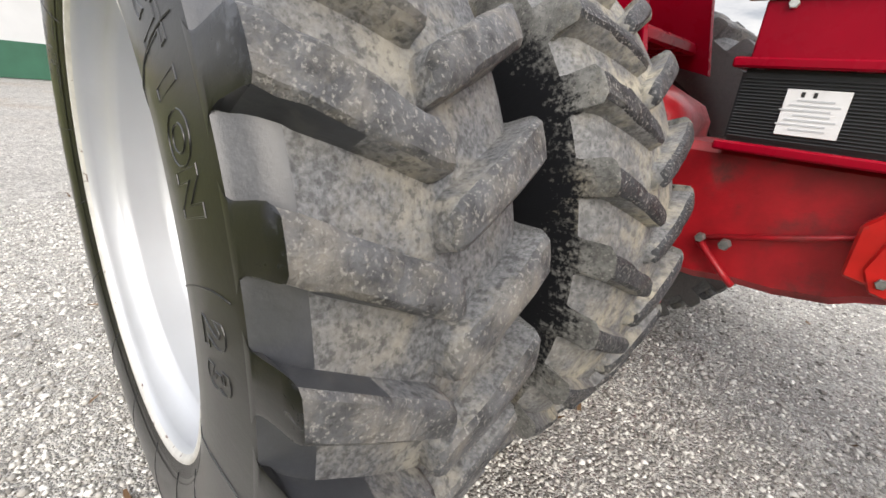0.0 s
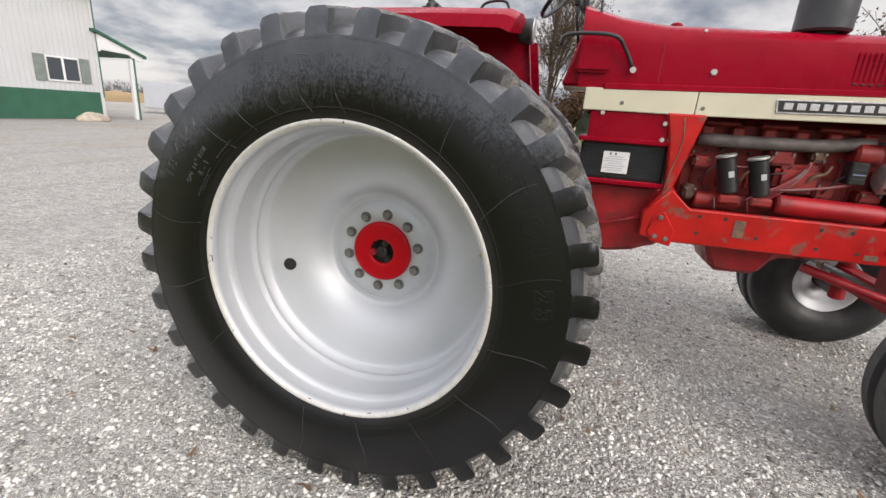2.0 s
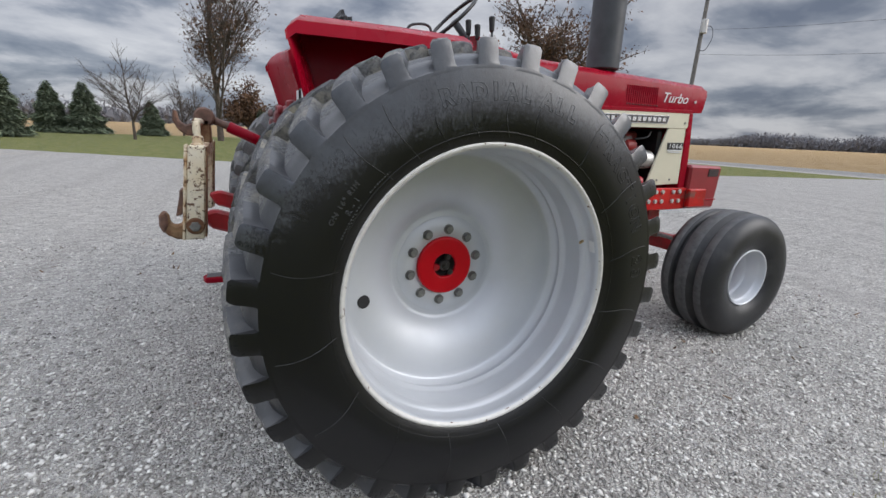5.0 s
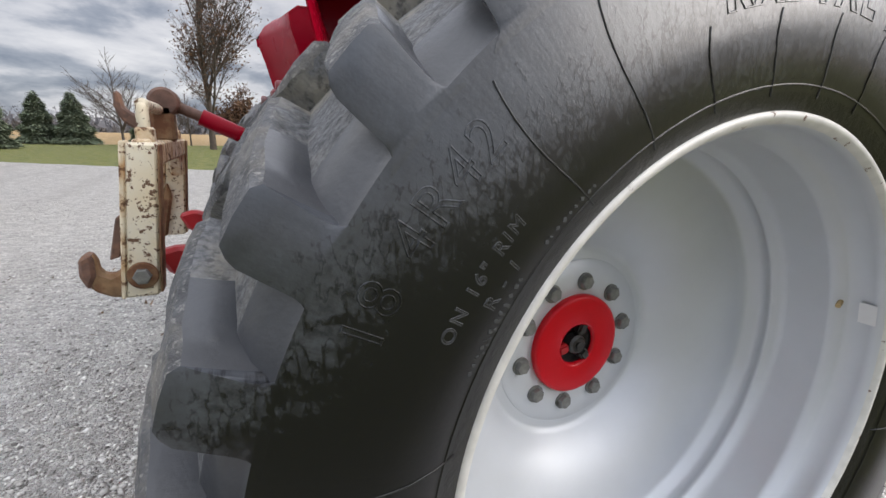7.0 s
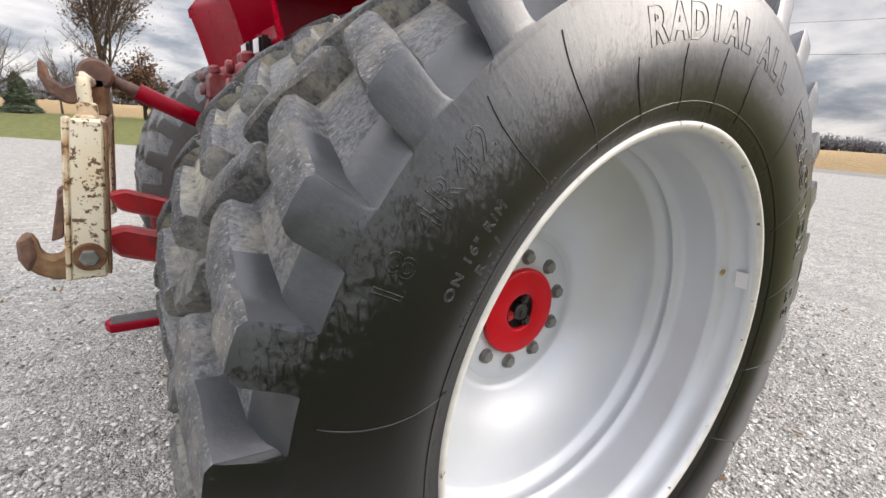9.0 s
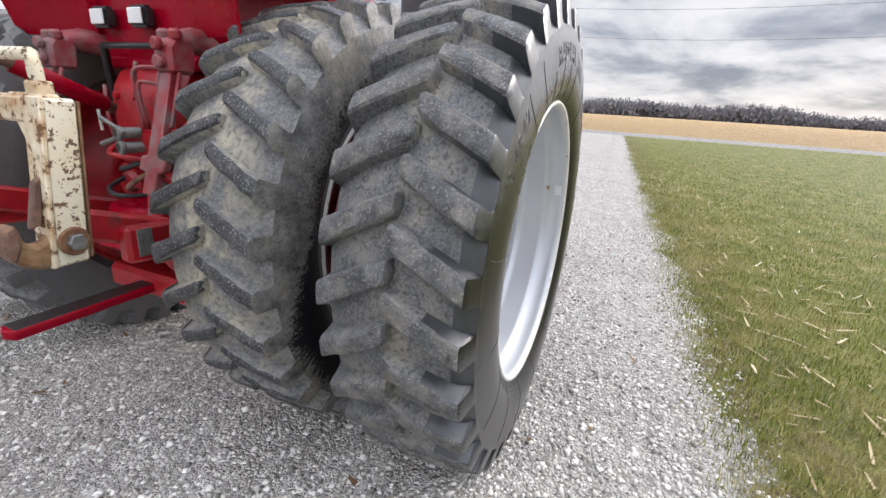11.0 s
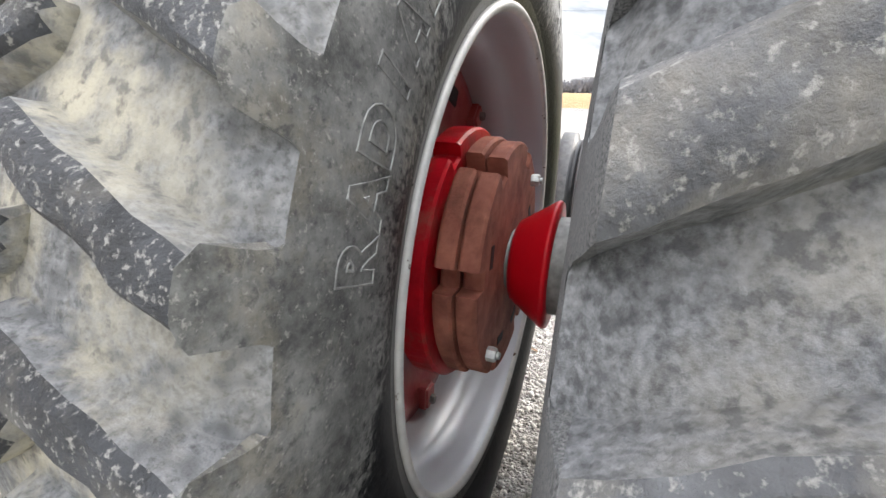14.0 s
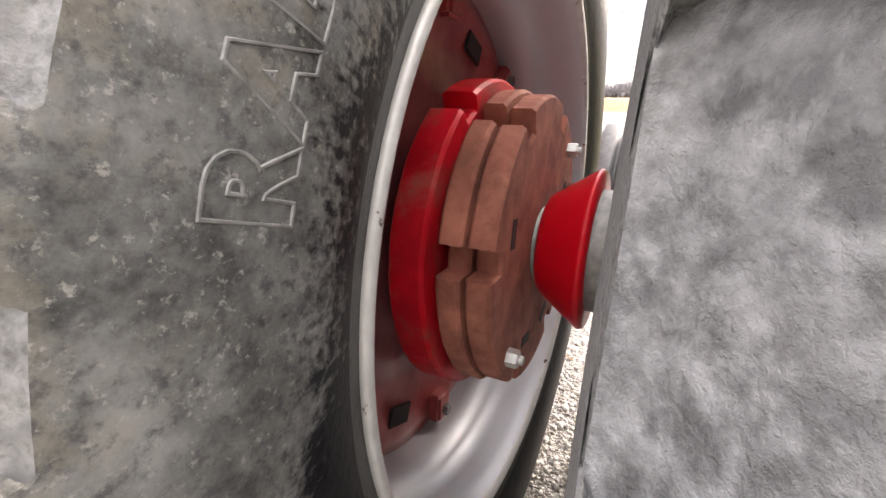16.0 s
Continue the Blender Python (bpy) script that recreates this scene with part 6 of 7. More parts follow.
def stuff_mesh(name, verts, faces, material, label, category):
    me = bpy.data.meshes.new(name)
    verts = np.asarray(verts, dtype=np.float32)
    faces = np.asarray(faces, dtype=np.int32)
    me.vertices.add(len(verts))
    me.vertices.foreach_set("co", verts.ravel())
    me.loops.add(faces.size)
    me.loops.foreach_set("vertex_index", faces.ravel())
    k = faces.shape[1]
    me.polygons.add(len(faces))
    me.polygons.foreach_set("loop_start", np.arange(0, faces.size, k, dtype=np.int32))
    me.polygons.foreach_set("loop_total", np.full(len(faces), k, dtype=np.int32))
    me.update(calc_edges=True)
    me.validate()
    me.materials.append(material)
    ob = new(name, me)
    return tagged(ob, label, category, kind="stuff")


def island_mat(name, stops, rough=0.8, spec=0.3, patch=None):
    """A material whose colour differs from piece to piece of a joined mesh."""
    m = bpy.data.materials.new(name)
    m.use_nodes = True
    nt = m.node_tree
    b = nt.nodes["Principled BSDF"]
    g = nt.nodes.new("ShaderNodeNewGeometry")
    r = nt.nodes.new("ShaderNodeValToRGB")
    es = r.color_ramp.elements
    es[0].position, es[0].color = stops[0][0], (*stops[0][1], 1)
    es[1].position, es[1].color = stops[-1][0], (*stops[-1][1], 1)
    for p, c in stops[1:-1]:
        es.new(p).color = (*c, 1)
    nt.links.new(g.outputs["Random Per Island"], r.inputs["Fac"])
    out = r.outputs["Color"]
    if patch:
        for scale, lo, hi in ((1.1, 0.45, 0.66), (4.5, 0.50, 0.66)):
            n = nt.nodes.new("ShaderNodeTexNoise")
            n.inputs["Scale"].default_value, n.inputs["Detail"].default_value = scale, 5
            nt.links.new(g.outputs["Position"], n.inputs["Vector"])
            f = nt.nodes.new("ShaderNodeMapRange")
            f.inputs["From Min"].default_value, f.inputs["From Max"].default_value, f.inputs["To Max"].default_value = lo, hi, 0.5
            nt.links.new(n.outputs["Fac"], f.inputs["Value"])
            mx = nt.nodes.new("ShaderNodeMixRGB")
            mx.inputs["Color2"].default_value = (*patch, 1)
            nt.links.new(f.outputs["Result"], mx.inputs["Fac"])
            nt.links.new(out, mx.inputs["Color1"])
            out = mx.outputs["Color"]
    nt.links.new(out, b.inputs["Base Color"])
    b.inputs["Roughness"].default_value = rough
    b.inputs["Specular IOR Level"].default_value = spec
    return m


def lawn_edge(x):
    return -3.0 + 0.06 * x


def gravel_stones():
    rs = np.random.RandomState(3)
    n = 150000
    # denser where the camera passes near the ground
    x = rs.uniform(-3.8, 4.5, n)
    y = rs.uniform(-3.2, 3.2, n)
    keep = (y > lawn_edge(x) - 0.1 + rs.normal(0, 0.08, n)) & (rs.uniform(0, 1, n) < np.clip(1.25 - 0.16 * np.abs(x - 0.2) - 0.17 * np.abs(y + 1.3), 0.18, 1))
    x, y = x[keep], y[keep]
    n = len(x)
    m = 60000
    fx, fy = rs.uniform(-9, 9, m), rs.uniform(-4, 9, m)
    far = fy > lawn_edge(fx)
    fx, fy = fx[far], fy[far]
    size = np.concatenate([np.clip(rs.lognormal(-4.98, 0.42, n), 0.003, 0.020), np.clip(rs.lognormal(-5.02, 0.38, len(fx)), 0.004, 0.017)])
    x, y = np.concatenate([x, fx]), np.concatenate([y, fy])
    n = len(x)
    base = np.array([(1, 0, 0), (-1, 0, 0), (0, 1, 0), (0, -1, 0), (0, 0, 1), (0, 0, -1)], dtype=np.float32)
    tri = np.array([(0, 2, 4), (2, 1, 4), (1, 3, 4), (3, 0, 4), (2, 0, 5), (1, 2, 5), (3, 1, 5), (0, 3, 5)])
    v = base[None] * (1 + rs.uniform(-0.35, 0.35, (n, 6, 1))) + rs.uniform(-0.22, 0.22, (n, 6, 3))
    v[:, :, 2] *= 0.62
    a = rs.uniform(0, 6.283, n)
    c, s = np.cos(a), np.sin(a)
    vx, vy = v[:, :, 0] * c[:, None] - v[:, :, 1] * s[:, None], v[:, :, 0] * s[:, None] + v[:, :, 1] * c[:, None]
    P = np.stack([vx * size[:, None] + x[:, None], vy * size[:, None] + y[:, None], v[:, :, 2] * size[:, None] + size[:, None] * 0.22], axis=2)
    F = tri[None] + 6 * np.arange(n)[:, None, None]
    m = island_mat("loose limestone", [(0.0, (0.16, 0.15, 0.135)), (0.2, (0.40, 0.382, 0.35)), (0.5, (0.60, 0.578, 0.535)), (0.8, (0.75, 0.73, 0.68)), (1.0, (0.86, 0.84, 0.79))])
    stuff_mesh("gravel", P.reshape(-1, 3), F.reshape(-1, 3), m, "loose crushed limestone on the yard", "gravel")


gravel_stones()


def blades(name, n, region, hmin, hmax, w, material, label, category, lean=0.6, seed=5, flat=False):
    rs = np.random.RandomState(seed)
    x, y = region(rs, n)
    n = len(x)
    h = rs.uniform(hmin, hmax, n)
    a = rs.uniform(0, 6.283, n)
    d = np.stack([np.cos(a), np.sin(a)], 1)
    p = np.stack([-d[:, 1], d[:, 0]], 1)
    ln = rs.uniform(0.1, lean, n) * h
    ww = w * rs.uniform(0.6, 1.3, n)
    v = np.zeros((n, 4, 3), np.float32)
    v[:, 0, :2] = np.stack([x, y], 1) - p * ww[:, None]
    v[:, 1, :2] = np.stack([x, y], 1) + p * ww[:, None]
    v[:, 2, :2] = np.stack([x, y], 1) + d * ln[:, None] + p * ww[:, None] * 0.5
    v[:, 3, :2] = np.stack([x, y], 1) + d * ln[:, None] - p * ww[:, None] * 0.5
    v[:, 2, 2] = v[:, 3, 2] = h
    if flat:
        v[:, 0:2, 2] = 0.012
        v[:, 2:, 2] = 0.012 + rs.uniform(0.005, 0.035, n)[:, None]
        v[:, 2, :2] = np.stack([x, y], 1) + d * h[:, None] + p * ww[:, None] * 0.4
        v[:, 3, :2] = np.stack([x, y], 1) + d * h[:, None] - p * ww[:, None] * 0.4
    F = np.array([(0, 1, 2, 3)])[None] + 4 * np.arange(n)[:, None, None]
    return stuff_mesh(name, v.reshape(-1, 3), F.reshape(-1, 4), material, label, category)


def lawn_near(rs, n):
    x = np.where(rs.uniform(0, 1, n) < 0.2, -0.5 - rs.exponential(1.7, n), -0.5 + rs.exponential(8.0, n))
    y = lawn_edge(x) - np.abs(rs.exponential(2.6, n)) + rs.normal(0.05, 0.09, n)
    k = x < 31
    return x[k], y[k]


GRASS = island_mat("grass blades", [(0.0, (0.075, 0.110, 0.015)), (0.45, (0.185, 0.220, 0.036)), (0.8, (0.32, 0.30, 0.085)), (1.0, (0.52, 0.43, 0.22))], 0.9, 0.1, (0.43, 0.36, 0.17))
HUSK = island_mat("dry husks", [(0.0, (0.27, 0.20, 0.11)), (0.5, (0.42, 0.34, 0.20)), (1.0, (0.56, 0.48, 0.33))], 0.7)
blades("grass", 190000, lawn_near, 0.015, 0.042, 0.0024, GRASS, "short green and yellowing lawn grass", "grass")


def husk_near(rs, n):
    x = rs.uniform(-0.6, 13, n)
    y = lawn_edge(x) - 0.25 - np.abs(rs.exponential(2.4, n))
    return x, y


blades("corn_husks", 1100, husk_near, 0.03, 0.17, 0.009, HUSK, "pale dry corn husks lying on the lawn", "husks", flat=True, seed=9)


def leaf_near(rs, n):
    x = rs.uniform(-4, 5, n)
    return x, rs.uniform(-2.9, 3.5, n)


DRY_LEAF = island_mat("dry fallen leaves", [(0.0, (0.09, 0.05, 0.025)), (1.0, (0.24, 0.15, 0.08))], 0.8)
blades("fallen_leaves", 170, leaf_near, 0.02, 0.05, 0.012, DRY_LEAF, "small brown fallen leaves on the gravel", "leaves", flat=True, seed=13)


# ---- trees ----
def limbs(rs, base, height, spread, levels, trunk_r, up=0.75):
    """Tapered limbs as (start, end, r0, r1)."""
    out, tips = [], []
    def grow(p, d, length, r, lev):
        q = p + d * length
        out.append((p, q, r, r * 0.68))
        if lev == 0:
            tips.append(q)
            return
        k = 4
        for i in range(k):
            a = rs.uniform(0, 6.283)
            s = Vector((math.cos(a), math.sin(a), rs.uniform(-0.15, 0.55)))
            nd = (d * (1.0 if i == 0 else up) + s * spread * (0.25 if i == 0 else 1.15)).normalized()
            grow(q if i < 2 else p + d * length * rs.uniform(0.25, 0.95), nd, length * (rs.uniform(0.78, 0.9) if i == 0 else rs.uniform(0.5, 0.8)), r * (0.74 if i == 0 else 0.48), lev - 1)
    grow(Vector(base), Vector((0, 0, 1)), height * 0.24, trunk_r, levels)
    return out, tips


def limb_bm(segs_list, sides=5):
    bm = bmesh.new()
    for p, q, r0, r1 in segs_list:
        tube([p, q], [r0, r1], sides if r0 > 0.03 else 3, bm, closed_ends=False)
    return bm


BARK = mat("grey-brown bark", (0.085, 0.068, 0.055), 0.9, vary=0.35, vscale=4)
BROWN_LEAF = island_mat("dry brown leaves", [(0.0, (0.06, 0.035, 0.022)), (0.5, (0.125, 0.068, 0.040)), (1.0, (0.20, 0.115, 0.065))])


def tree(at, height, leaves, label, seed, spread=0.62, levels=5, trunk=0.22, leaf=0.11, turn_up=0.75):
    rs = random.Random(seed)
    t = thing("tree", at, label, "tree", "yard trees")
    segs, tips = limbs(rs, (0, 0, 0), height, spread, levels, trunk, turn_up)
    part("trunk", limb_bm(segs[:1] + [s for s in segs[1:] if s[2] > 0.05]), BARK, t, smooth=60)
    part("branchwork", limb_bm([s for s in segs[1:] if s[2] <= 0.05], 3), BARK, t, smooth=60)
    if leaves:
        r = np.random.RandomState(seed)
        T = np.array([tuple(p) for p in tips])
        P = T[r.randint(0, len(T), leaves)] + r.normal(0, 0.35, (leaves, 3))
        v = r.normal(0, 1, (leaves, 3, 3)) * leaf
        V = (P[:, None] + v).reshape(-1, 3)
        F = np.arange(3 * leaves).reshape(-1, 3)
        me = bpy.data.meshes.new("crown")
        me.from_pydata([tuple(p) for p in V], [], [tuple(f) for f in F])
        me.materials.append(BROWN_LEAF)
        ob = new("crown", me)
        ob.parent = t
        tagged(ob, "sparse crown of dry brown leaves")
    return t


tree((-2.0, 43.5, 0), 17.0, 4200, "tall yard tree with sparse brown leaves on the lawn", 5, 0.47, 6, 0.30, 0.08, 0.85)
tree((-8.3, 41.4, 0), 7.3, 0, "small bare leafless tree on the lawn", 12, 0.60, 6, 0.13)
tree((0.6, 50, 0), 6.5, 6000, "low brown-leaved tree beyond the lawn", 21, 0.85, 5, 0.2, 0.11)
tree((23.5, 31, 0), 15.0, 22000, "tall spreading tree full of dry brown leaves", 30, 0.80, 6, 0.36, 0.085)
tree((-6.2, 58, 0), 7.5, 0, "slim bare tree at the field edge", 41, 0.45, 5, 0.12)
tree((-4.6, 57, 0), 6.5, 0, "slim bare tree at the field edge", 47, 0.45, 5, 0.11)


NEEDLE = island_mat("dark green needles", [(0.0, (0.105, 0.135, 0.095)), (0.6, (0.19, 0.23, 0.155)), (1.0, (0.28, 0.32, 0.21))], 0.95, 0.02)


def evergreen(at, height, radius, seed, label="dark green conical evergreen on the lawn"):
    r = np.random.RandomState(seed)
    t = thing("evergreen_tree", at, label, "tree", "evergreens")
    part("trunk", cyl((0, 0, 0), (0, 0, height * 0.96), height * 0.022, 8, 0.02), BARK, t)
    part("inner_boughs", cyl((0, 0, 0.05), (0, 0, height * 0.93), radius * 0.80, 18, 0.02), NEEDLE, t)
    n = 15000
    u = 1 - np.sqrt(r.uniform(0, 1, n))
    z = 0.10 + u * (height - 0.15)
    lump = 1 + 0.16 * np.sin(z * 5.1 + r.uniform(0, 0.4, n)) + r.normal(0, 0.07, n)
    rad = radius * (1 - u) ** 0.78 * lump * r.uniform(0.45, 1.0, n) ** 0.4
    a = r.uniform(0, 6.283, n)
    P = np.stack([rad * np.cos(a), rad * np.sin(a), z], 1)
    d = np.stack([np.cos(a), np.sin(a), r.uniform(-0.5, 0.15, n)], 1)
    s = np.stack([-np.sin(a), np.cos(a), r.uniform(-0.4, 0.4, n)], 1)
    L = height * 0.040 * r.uniform(0.6, 1.5, n)[:, None]
    V = np.stack([P - s * L * 0.35, P + s * L * 0.35, P + d * L * 1.3], 1)
    me = bpy.data.meshes.new("needles")
    me.from_pydata([tuple(p) for p in V.reshape(-1, 3)], [], [tuple(f) for f in np.arange(3 * n).reshape(-1, 3)])
    me.materials.append(NEEDLE)
    ob = new("needles", me)
    ob.parent = t
    return t


evergreen((-14.8, 56, 0), 5.3, 1.75, 2)
evergreen((-8.7, 54, 0), 3.7, 1.3, 5)
evergreen((-18, 57, 0), 5.2, 1.65, 7)
evergreen((1.8, 48, 0), 3.2, 1.0, 9)
evergreen((-16.5, 41, 0), 5.6, 1.5, 11, "dark spruce beside the white house")


def far_woods():
    """A far belt of bare trees: thin upright stems and a fine haze of twigs, denser towards the ground."""
    r = np.random.RandomState(6)

    def belt(cx, cy, h, n):
        k = r.randint(0, len(cx), n)
        u = r.beta(1.3, 1.5, n)
        z = u * h[k] * (1 + r.normal(0, 0.05, n))
        w = h[k] * 0.26 * np.sin(np.clip(u, 0.05, 0.97) * 3.0) ** 0.6
        P = np.stack([cx[k] + r.normal(0, 1, n) * w, cy[k] + r.normal(0, 1, n) * w, z], 1)
        S = (h[k] * r.uniform(0.05, 0.13, n) * (1.25 - u))[:, None]
        V = np.stack([P + r.normal(0, 1, (n, 3)) * S * np.array([0.8, 0.8, 1.5]) for _ in range(3)], 1)
        V[:, :, 2] = np.maximum(V[:, :, 2], 0)
        return V.reshape(-1, 3)
    t = np.linspace(0, 1, 520)
    y = -430 + 820 * t + r.uniform(-2, 2, 520)
    hx = 11.5 + 1.5 * np.sin(t * 17) + 1.6 * np.sin(t * 47 + 1) + r.uniform(-1.8, 1.4, 520) - 8 * np.clip((t - 0.72) / 0.25, 0, 1)
    A = belt(430 + 50 * np.sin(t * 7) + r.uniform(-10, 10, 520), y, np.maximum(hx, 7), 85000)
    x2 = np.linspace(-430, 430, 300)
    B = belt(x2 + r.uniform(-3, 3, 300), 560 + r.uniform(-15, 15, 300), r.uniform(12, 24, 300), 24000)
    C = belt(-430 + r.uniform(-20, 20, 170), np.linspace(-300, 550, 170), r.uniform(7, 12, 170), 6000)
    V = np.concatenate([A, B, C])
    # bark tones lifted to pale blue-grey, so the air's haze is in the colour
    m = island_mat("haze-paled bare woods", [(0.0, (0.165, 0.168, 0.185)), (0.6, (0.195, 0.195, 0.21)), (1.0, (0.225, 0.22, 0.23))], 0.95, 0.05)
    stuff_mesh("woods", V, np.arange(len(V)).reshape(-1, 3), m, "distant belt of bare woods paled to hazy blue-grey", "woods")


far_woods()

# ---- white metal shop building ----
WHITE_METAL = mat("white ribbed metal", (0.58, 0.59, 0.60), 0.5, vary=0.04, vscale=0.8, rvary=0.1)
GREEN_METAL = mat("green wainscot metal", (0.030, 0.115, 0.070), 0.5, vary=0.12, vscale=1.2)
GREY_SHUTTER = mat("grey green shutter", (0.20, 0.23, 0.21), 0.6, vary=0.15, vscale=4)
GLASS = mat("window glass", (0.05, 0.06, 0.07), 0.08, spec=0.8)
ROOF = mat("grey shingle roof", (0.095, 0.09, 0.09), 0.85, vary=0.2, vscale=3, bump=0.01, bscale=12)
WHITE_SIDING = mat("white siding", (0.76, 0.77, 0.78), 0.6, vary=0.03, vscale=1.5)

shop = thing("shop_building", (-22.9, 15.15, 0), "white metal shop building with green wainscot and overhead door", "building")
part("wall", box((-6.0, -9.2, 2.9), (12.0, 18.4, 5.8), 0.02), WHITE_METAL, shop, "white ribbed metal wall")
rib = None
for i in range(60):
    y = -0.15 - 0.23 * i
    if -13.0 < y < -6.2:
        continue
    if rib is None:
        rib = part("wall_rib", box((0.012, 0, 3.3), (0.03, 0.035, 4.2), 0.006), WHITE_METAL, shop)
        ob = rib
    else:
        ob = new("wall_rib", rib.data)
        ob.parent = shop
    ob.location = (0, y, 0)
part("wainscot", box((0.02, -3.05, 0.68), (0.05, 6.1, 1.30), 0.01), GREEN_METAL, shop, "green metal wainscot")
part("wainscot", box((0.02, -16.0, 0.68), (0.05, 5.0, 1.30), 0.01), GREEN_METAL, shop, "green metal wainscot")
part("corner_trim", box((0.03, -0.06, 2.9), (0.1, 0.16, 5.8), 0.01), WHITE_METAL, shop)
part("downspout", box((0.07, 0.02, 3.4), (0.07, 0.06, 4.6), 0.01), GREEN_METAL, shop)
dr = part("overhead_door", box((-0.02, -9.6, 2.25), (0.10, 6.5, 4.5), 0.01), WHITE_SIDING, shop, "white sectional overhead door")
for i in range(10):
    part("door_panel", box((0.035, -9.6, 0.25 + 0.45 * i), (0.03, 6.46, 0.43), 0.01), WHITE_SIDING, dr)
for i in range(4):
    part("door_window", box((0.055, -12.0 + 1.52 * i, 2.42), (0.01, 0.62, 0.16), 0.004), GLASS, dr)
for y in (-12.95, -6.25):
    part("door_trim", box((0.04, y, 2.4), (0.08, 0.16, 4.8), 0.01), GREEN_METAL, dr)
part("door_trim", box((0.04, -9.6, 4.62), (0.08, 6.8, 0.16), 0.01), GREEN_METAL, dr)
wd = part("window", box((0.03, -1.75, 2.28), (0.06, 1.45, 1.12), 0.01), WHITE_SIDING, shop, "white framed double window")
for y in (-2.12, -1.38):
    part("pane", box((0.055, y, 2.28), (0.03, 0.62, 0.96), 0.004), GLASS, wd)
for y in (-2.75, -0.72):
    part("shutter", box((0.04, y, 2.28), (0.05, 0.46, 1.14), 0.008), GREY_SHUTTER, wd)
part("roof", prism([(-18.9, 5.75), (0.4, 5.75), (0.4, 5.95), (-9.2, 8.4), (-18.9, 5.95)], 0.3, -12.3, 0.01, axis="x"), GREEN_METAL, shop)
part("porch_roof", prism([(-0.2, 4.35), (2.55, 3.38), (2.55, 3.24), (-0.2, 4.20)], 0.35, -9, 0.01, axis="x"), GREEN_METAL, shop, "green edged lean-to porch roof")
part("porch_beam", prism([(0.0, 4.18), (2.4, 3.30), (2.4, 3.07), (1.85, 3.10), (1.6, 3.35), (0.1, 3.4), (0.0, 3.3)], 0.25, 0.12, 0.01, axis="x"), WHITE_SIDING, shop)
part("porch_post", box((0.18, 1.65, 1.55), (0.16, 0.16, 3.1), 0.01), WHITE_SIDING, shop)
part("porch_downspout", box((0.30, 1.78, 1.6), (0.07, 0.07, 3.2), 0.01), GREEN_METAL, shop)
rock = bmesh.new()
bmesh.ops.create_icosphere(rock, subdivisions=3, radius=1)
for v in rock.verts:
    v.co *= 1 + 0.18 * noise.noise(v.co * 1.6)
    v.co = Vector((v.co.x * 0.6, v.co.y * 1.25, max(-0.2, v.co.z) * 0.62))
bl = put("boulder", rock, mat("tan boulder", (0.42, 0.36, 0.29), 0.85, vary=0.25, vscale=3, bump=0.02, bscale=6), smooth=70)
bl.location, bl.scale = (-21.3, 13.3, 0.06), (0.6, 0.6, 0.6)
tagged(bl, "tan boulder in front of the green wainscot", "boulder")

# ---- white house ----
house = thing("house", (-23.5, 31.5, 0), "white two-gable house with grey shingle roof", "house")
HOUSE_PAINT = mat("weathered white siding", (0.76, 0.77, 0.78), 0.65, vary=0.04, vscale=1.5)
part("wall", box((0.6, 3.6, 1.25), (7.0, 6.8, 2.5), 0.02), HOUSE_PAINT, house, "white siding wall")
part("gable_wall", prism([(-2.75, 2.4), (4.0, 2.4), (0.23, 5.45), (-2.75, 4.2)], 0.1, 0.3, 0.0), HOUSE_PAINT, house)
part("garage_gable", prism([(-4.0, 0.0), (1.7, 0.0), (1.7, 2.4), (-1.98, 4.05), (-4.0, 2.5)], -1.0, 0.4, 0.0), HOUSE_PAINT, house, "white garage gable")
for i in range(11):
    part("siding_course", box((-1.1, -1.006, 0.22 + 0.2 * i), (5.5, 0.012, 0.185), 0.004), HOUSE_PAINT, house)


def roof_slope(name, a, b, y0, y1, label):
    """One pitched slab of roof from the ridge a to the eave b."""
    part(name, prism([a, (a[0], a[1] + 0.14), (b[0], b[1] + 0.14), b], y0, y1, 0.0), ROOF, house, label)


roof_slope("roof", (0.23, 5.50), (4.30, 2.32), -0.3, 7.2, "grey shingle roof")
roof_slope("roof", (0.23, 5.50), (-3.10, 4.22), -0.3, 7.2, "grey shingle roof")
roof_slope("garage_roof", (-1.98, 4.10), (1.95, 2.36), -1.3, 0.3, "grey shingle garage roof")
roof_slope("garage_roof", (-1.98, 4.10), (-4.26, 2.46), -1.3, 0.3, "grey shingle garage roof")
for a, b, y in (((0.23, 5.52), (4.30, 2.33), -0.34), ((0.23, 5.52), (-3.10, 4.23), -0.34), ((-1.98, 4.12), (1.95, 2.37), -1.34), ((-1.98, 4.12), (-4.26, 2.47), -1.34)):
    part("barge_board", prism([a, (a[0], a[1] + 0.12), (b[0], b[1] + 0.12), b], y, y + 0.04, 0.0), WHITE_SIDING, house)
SHUTTER_DARK = mat("dark shutter", (0.13, 0.12, 0.13), 0.6, vary=0.15, vscale=5)
wn1 = part("window", box((1.64, 0.06, 3.71), (0.9, 0.08, 0.92), 0.01), SHUTTER_DARK, house, "dark shuttered gable window")
part("pane", box((1.64, 0.01, 3.71), (0.46, 0.05, 0.86), 0.01), GLASS, wn1)
for x, z, y in ((2.42, 1.85, 0.05), (1.15, 1.95, -1.03), (3.3, 1.75, 0.05)):
    w = part("window", box((x, y, z), (0.85, 0.08, 0.95), 0.01), SHUTTER_DARK, house)
    part("pane", box((x, y - 0.04, z), (0.45, 0.05, 0.88), 0.01), GLASS, w)
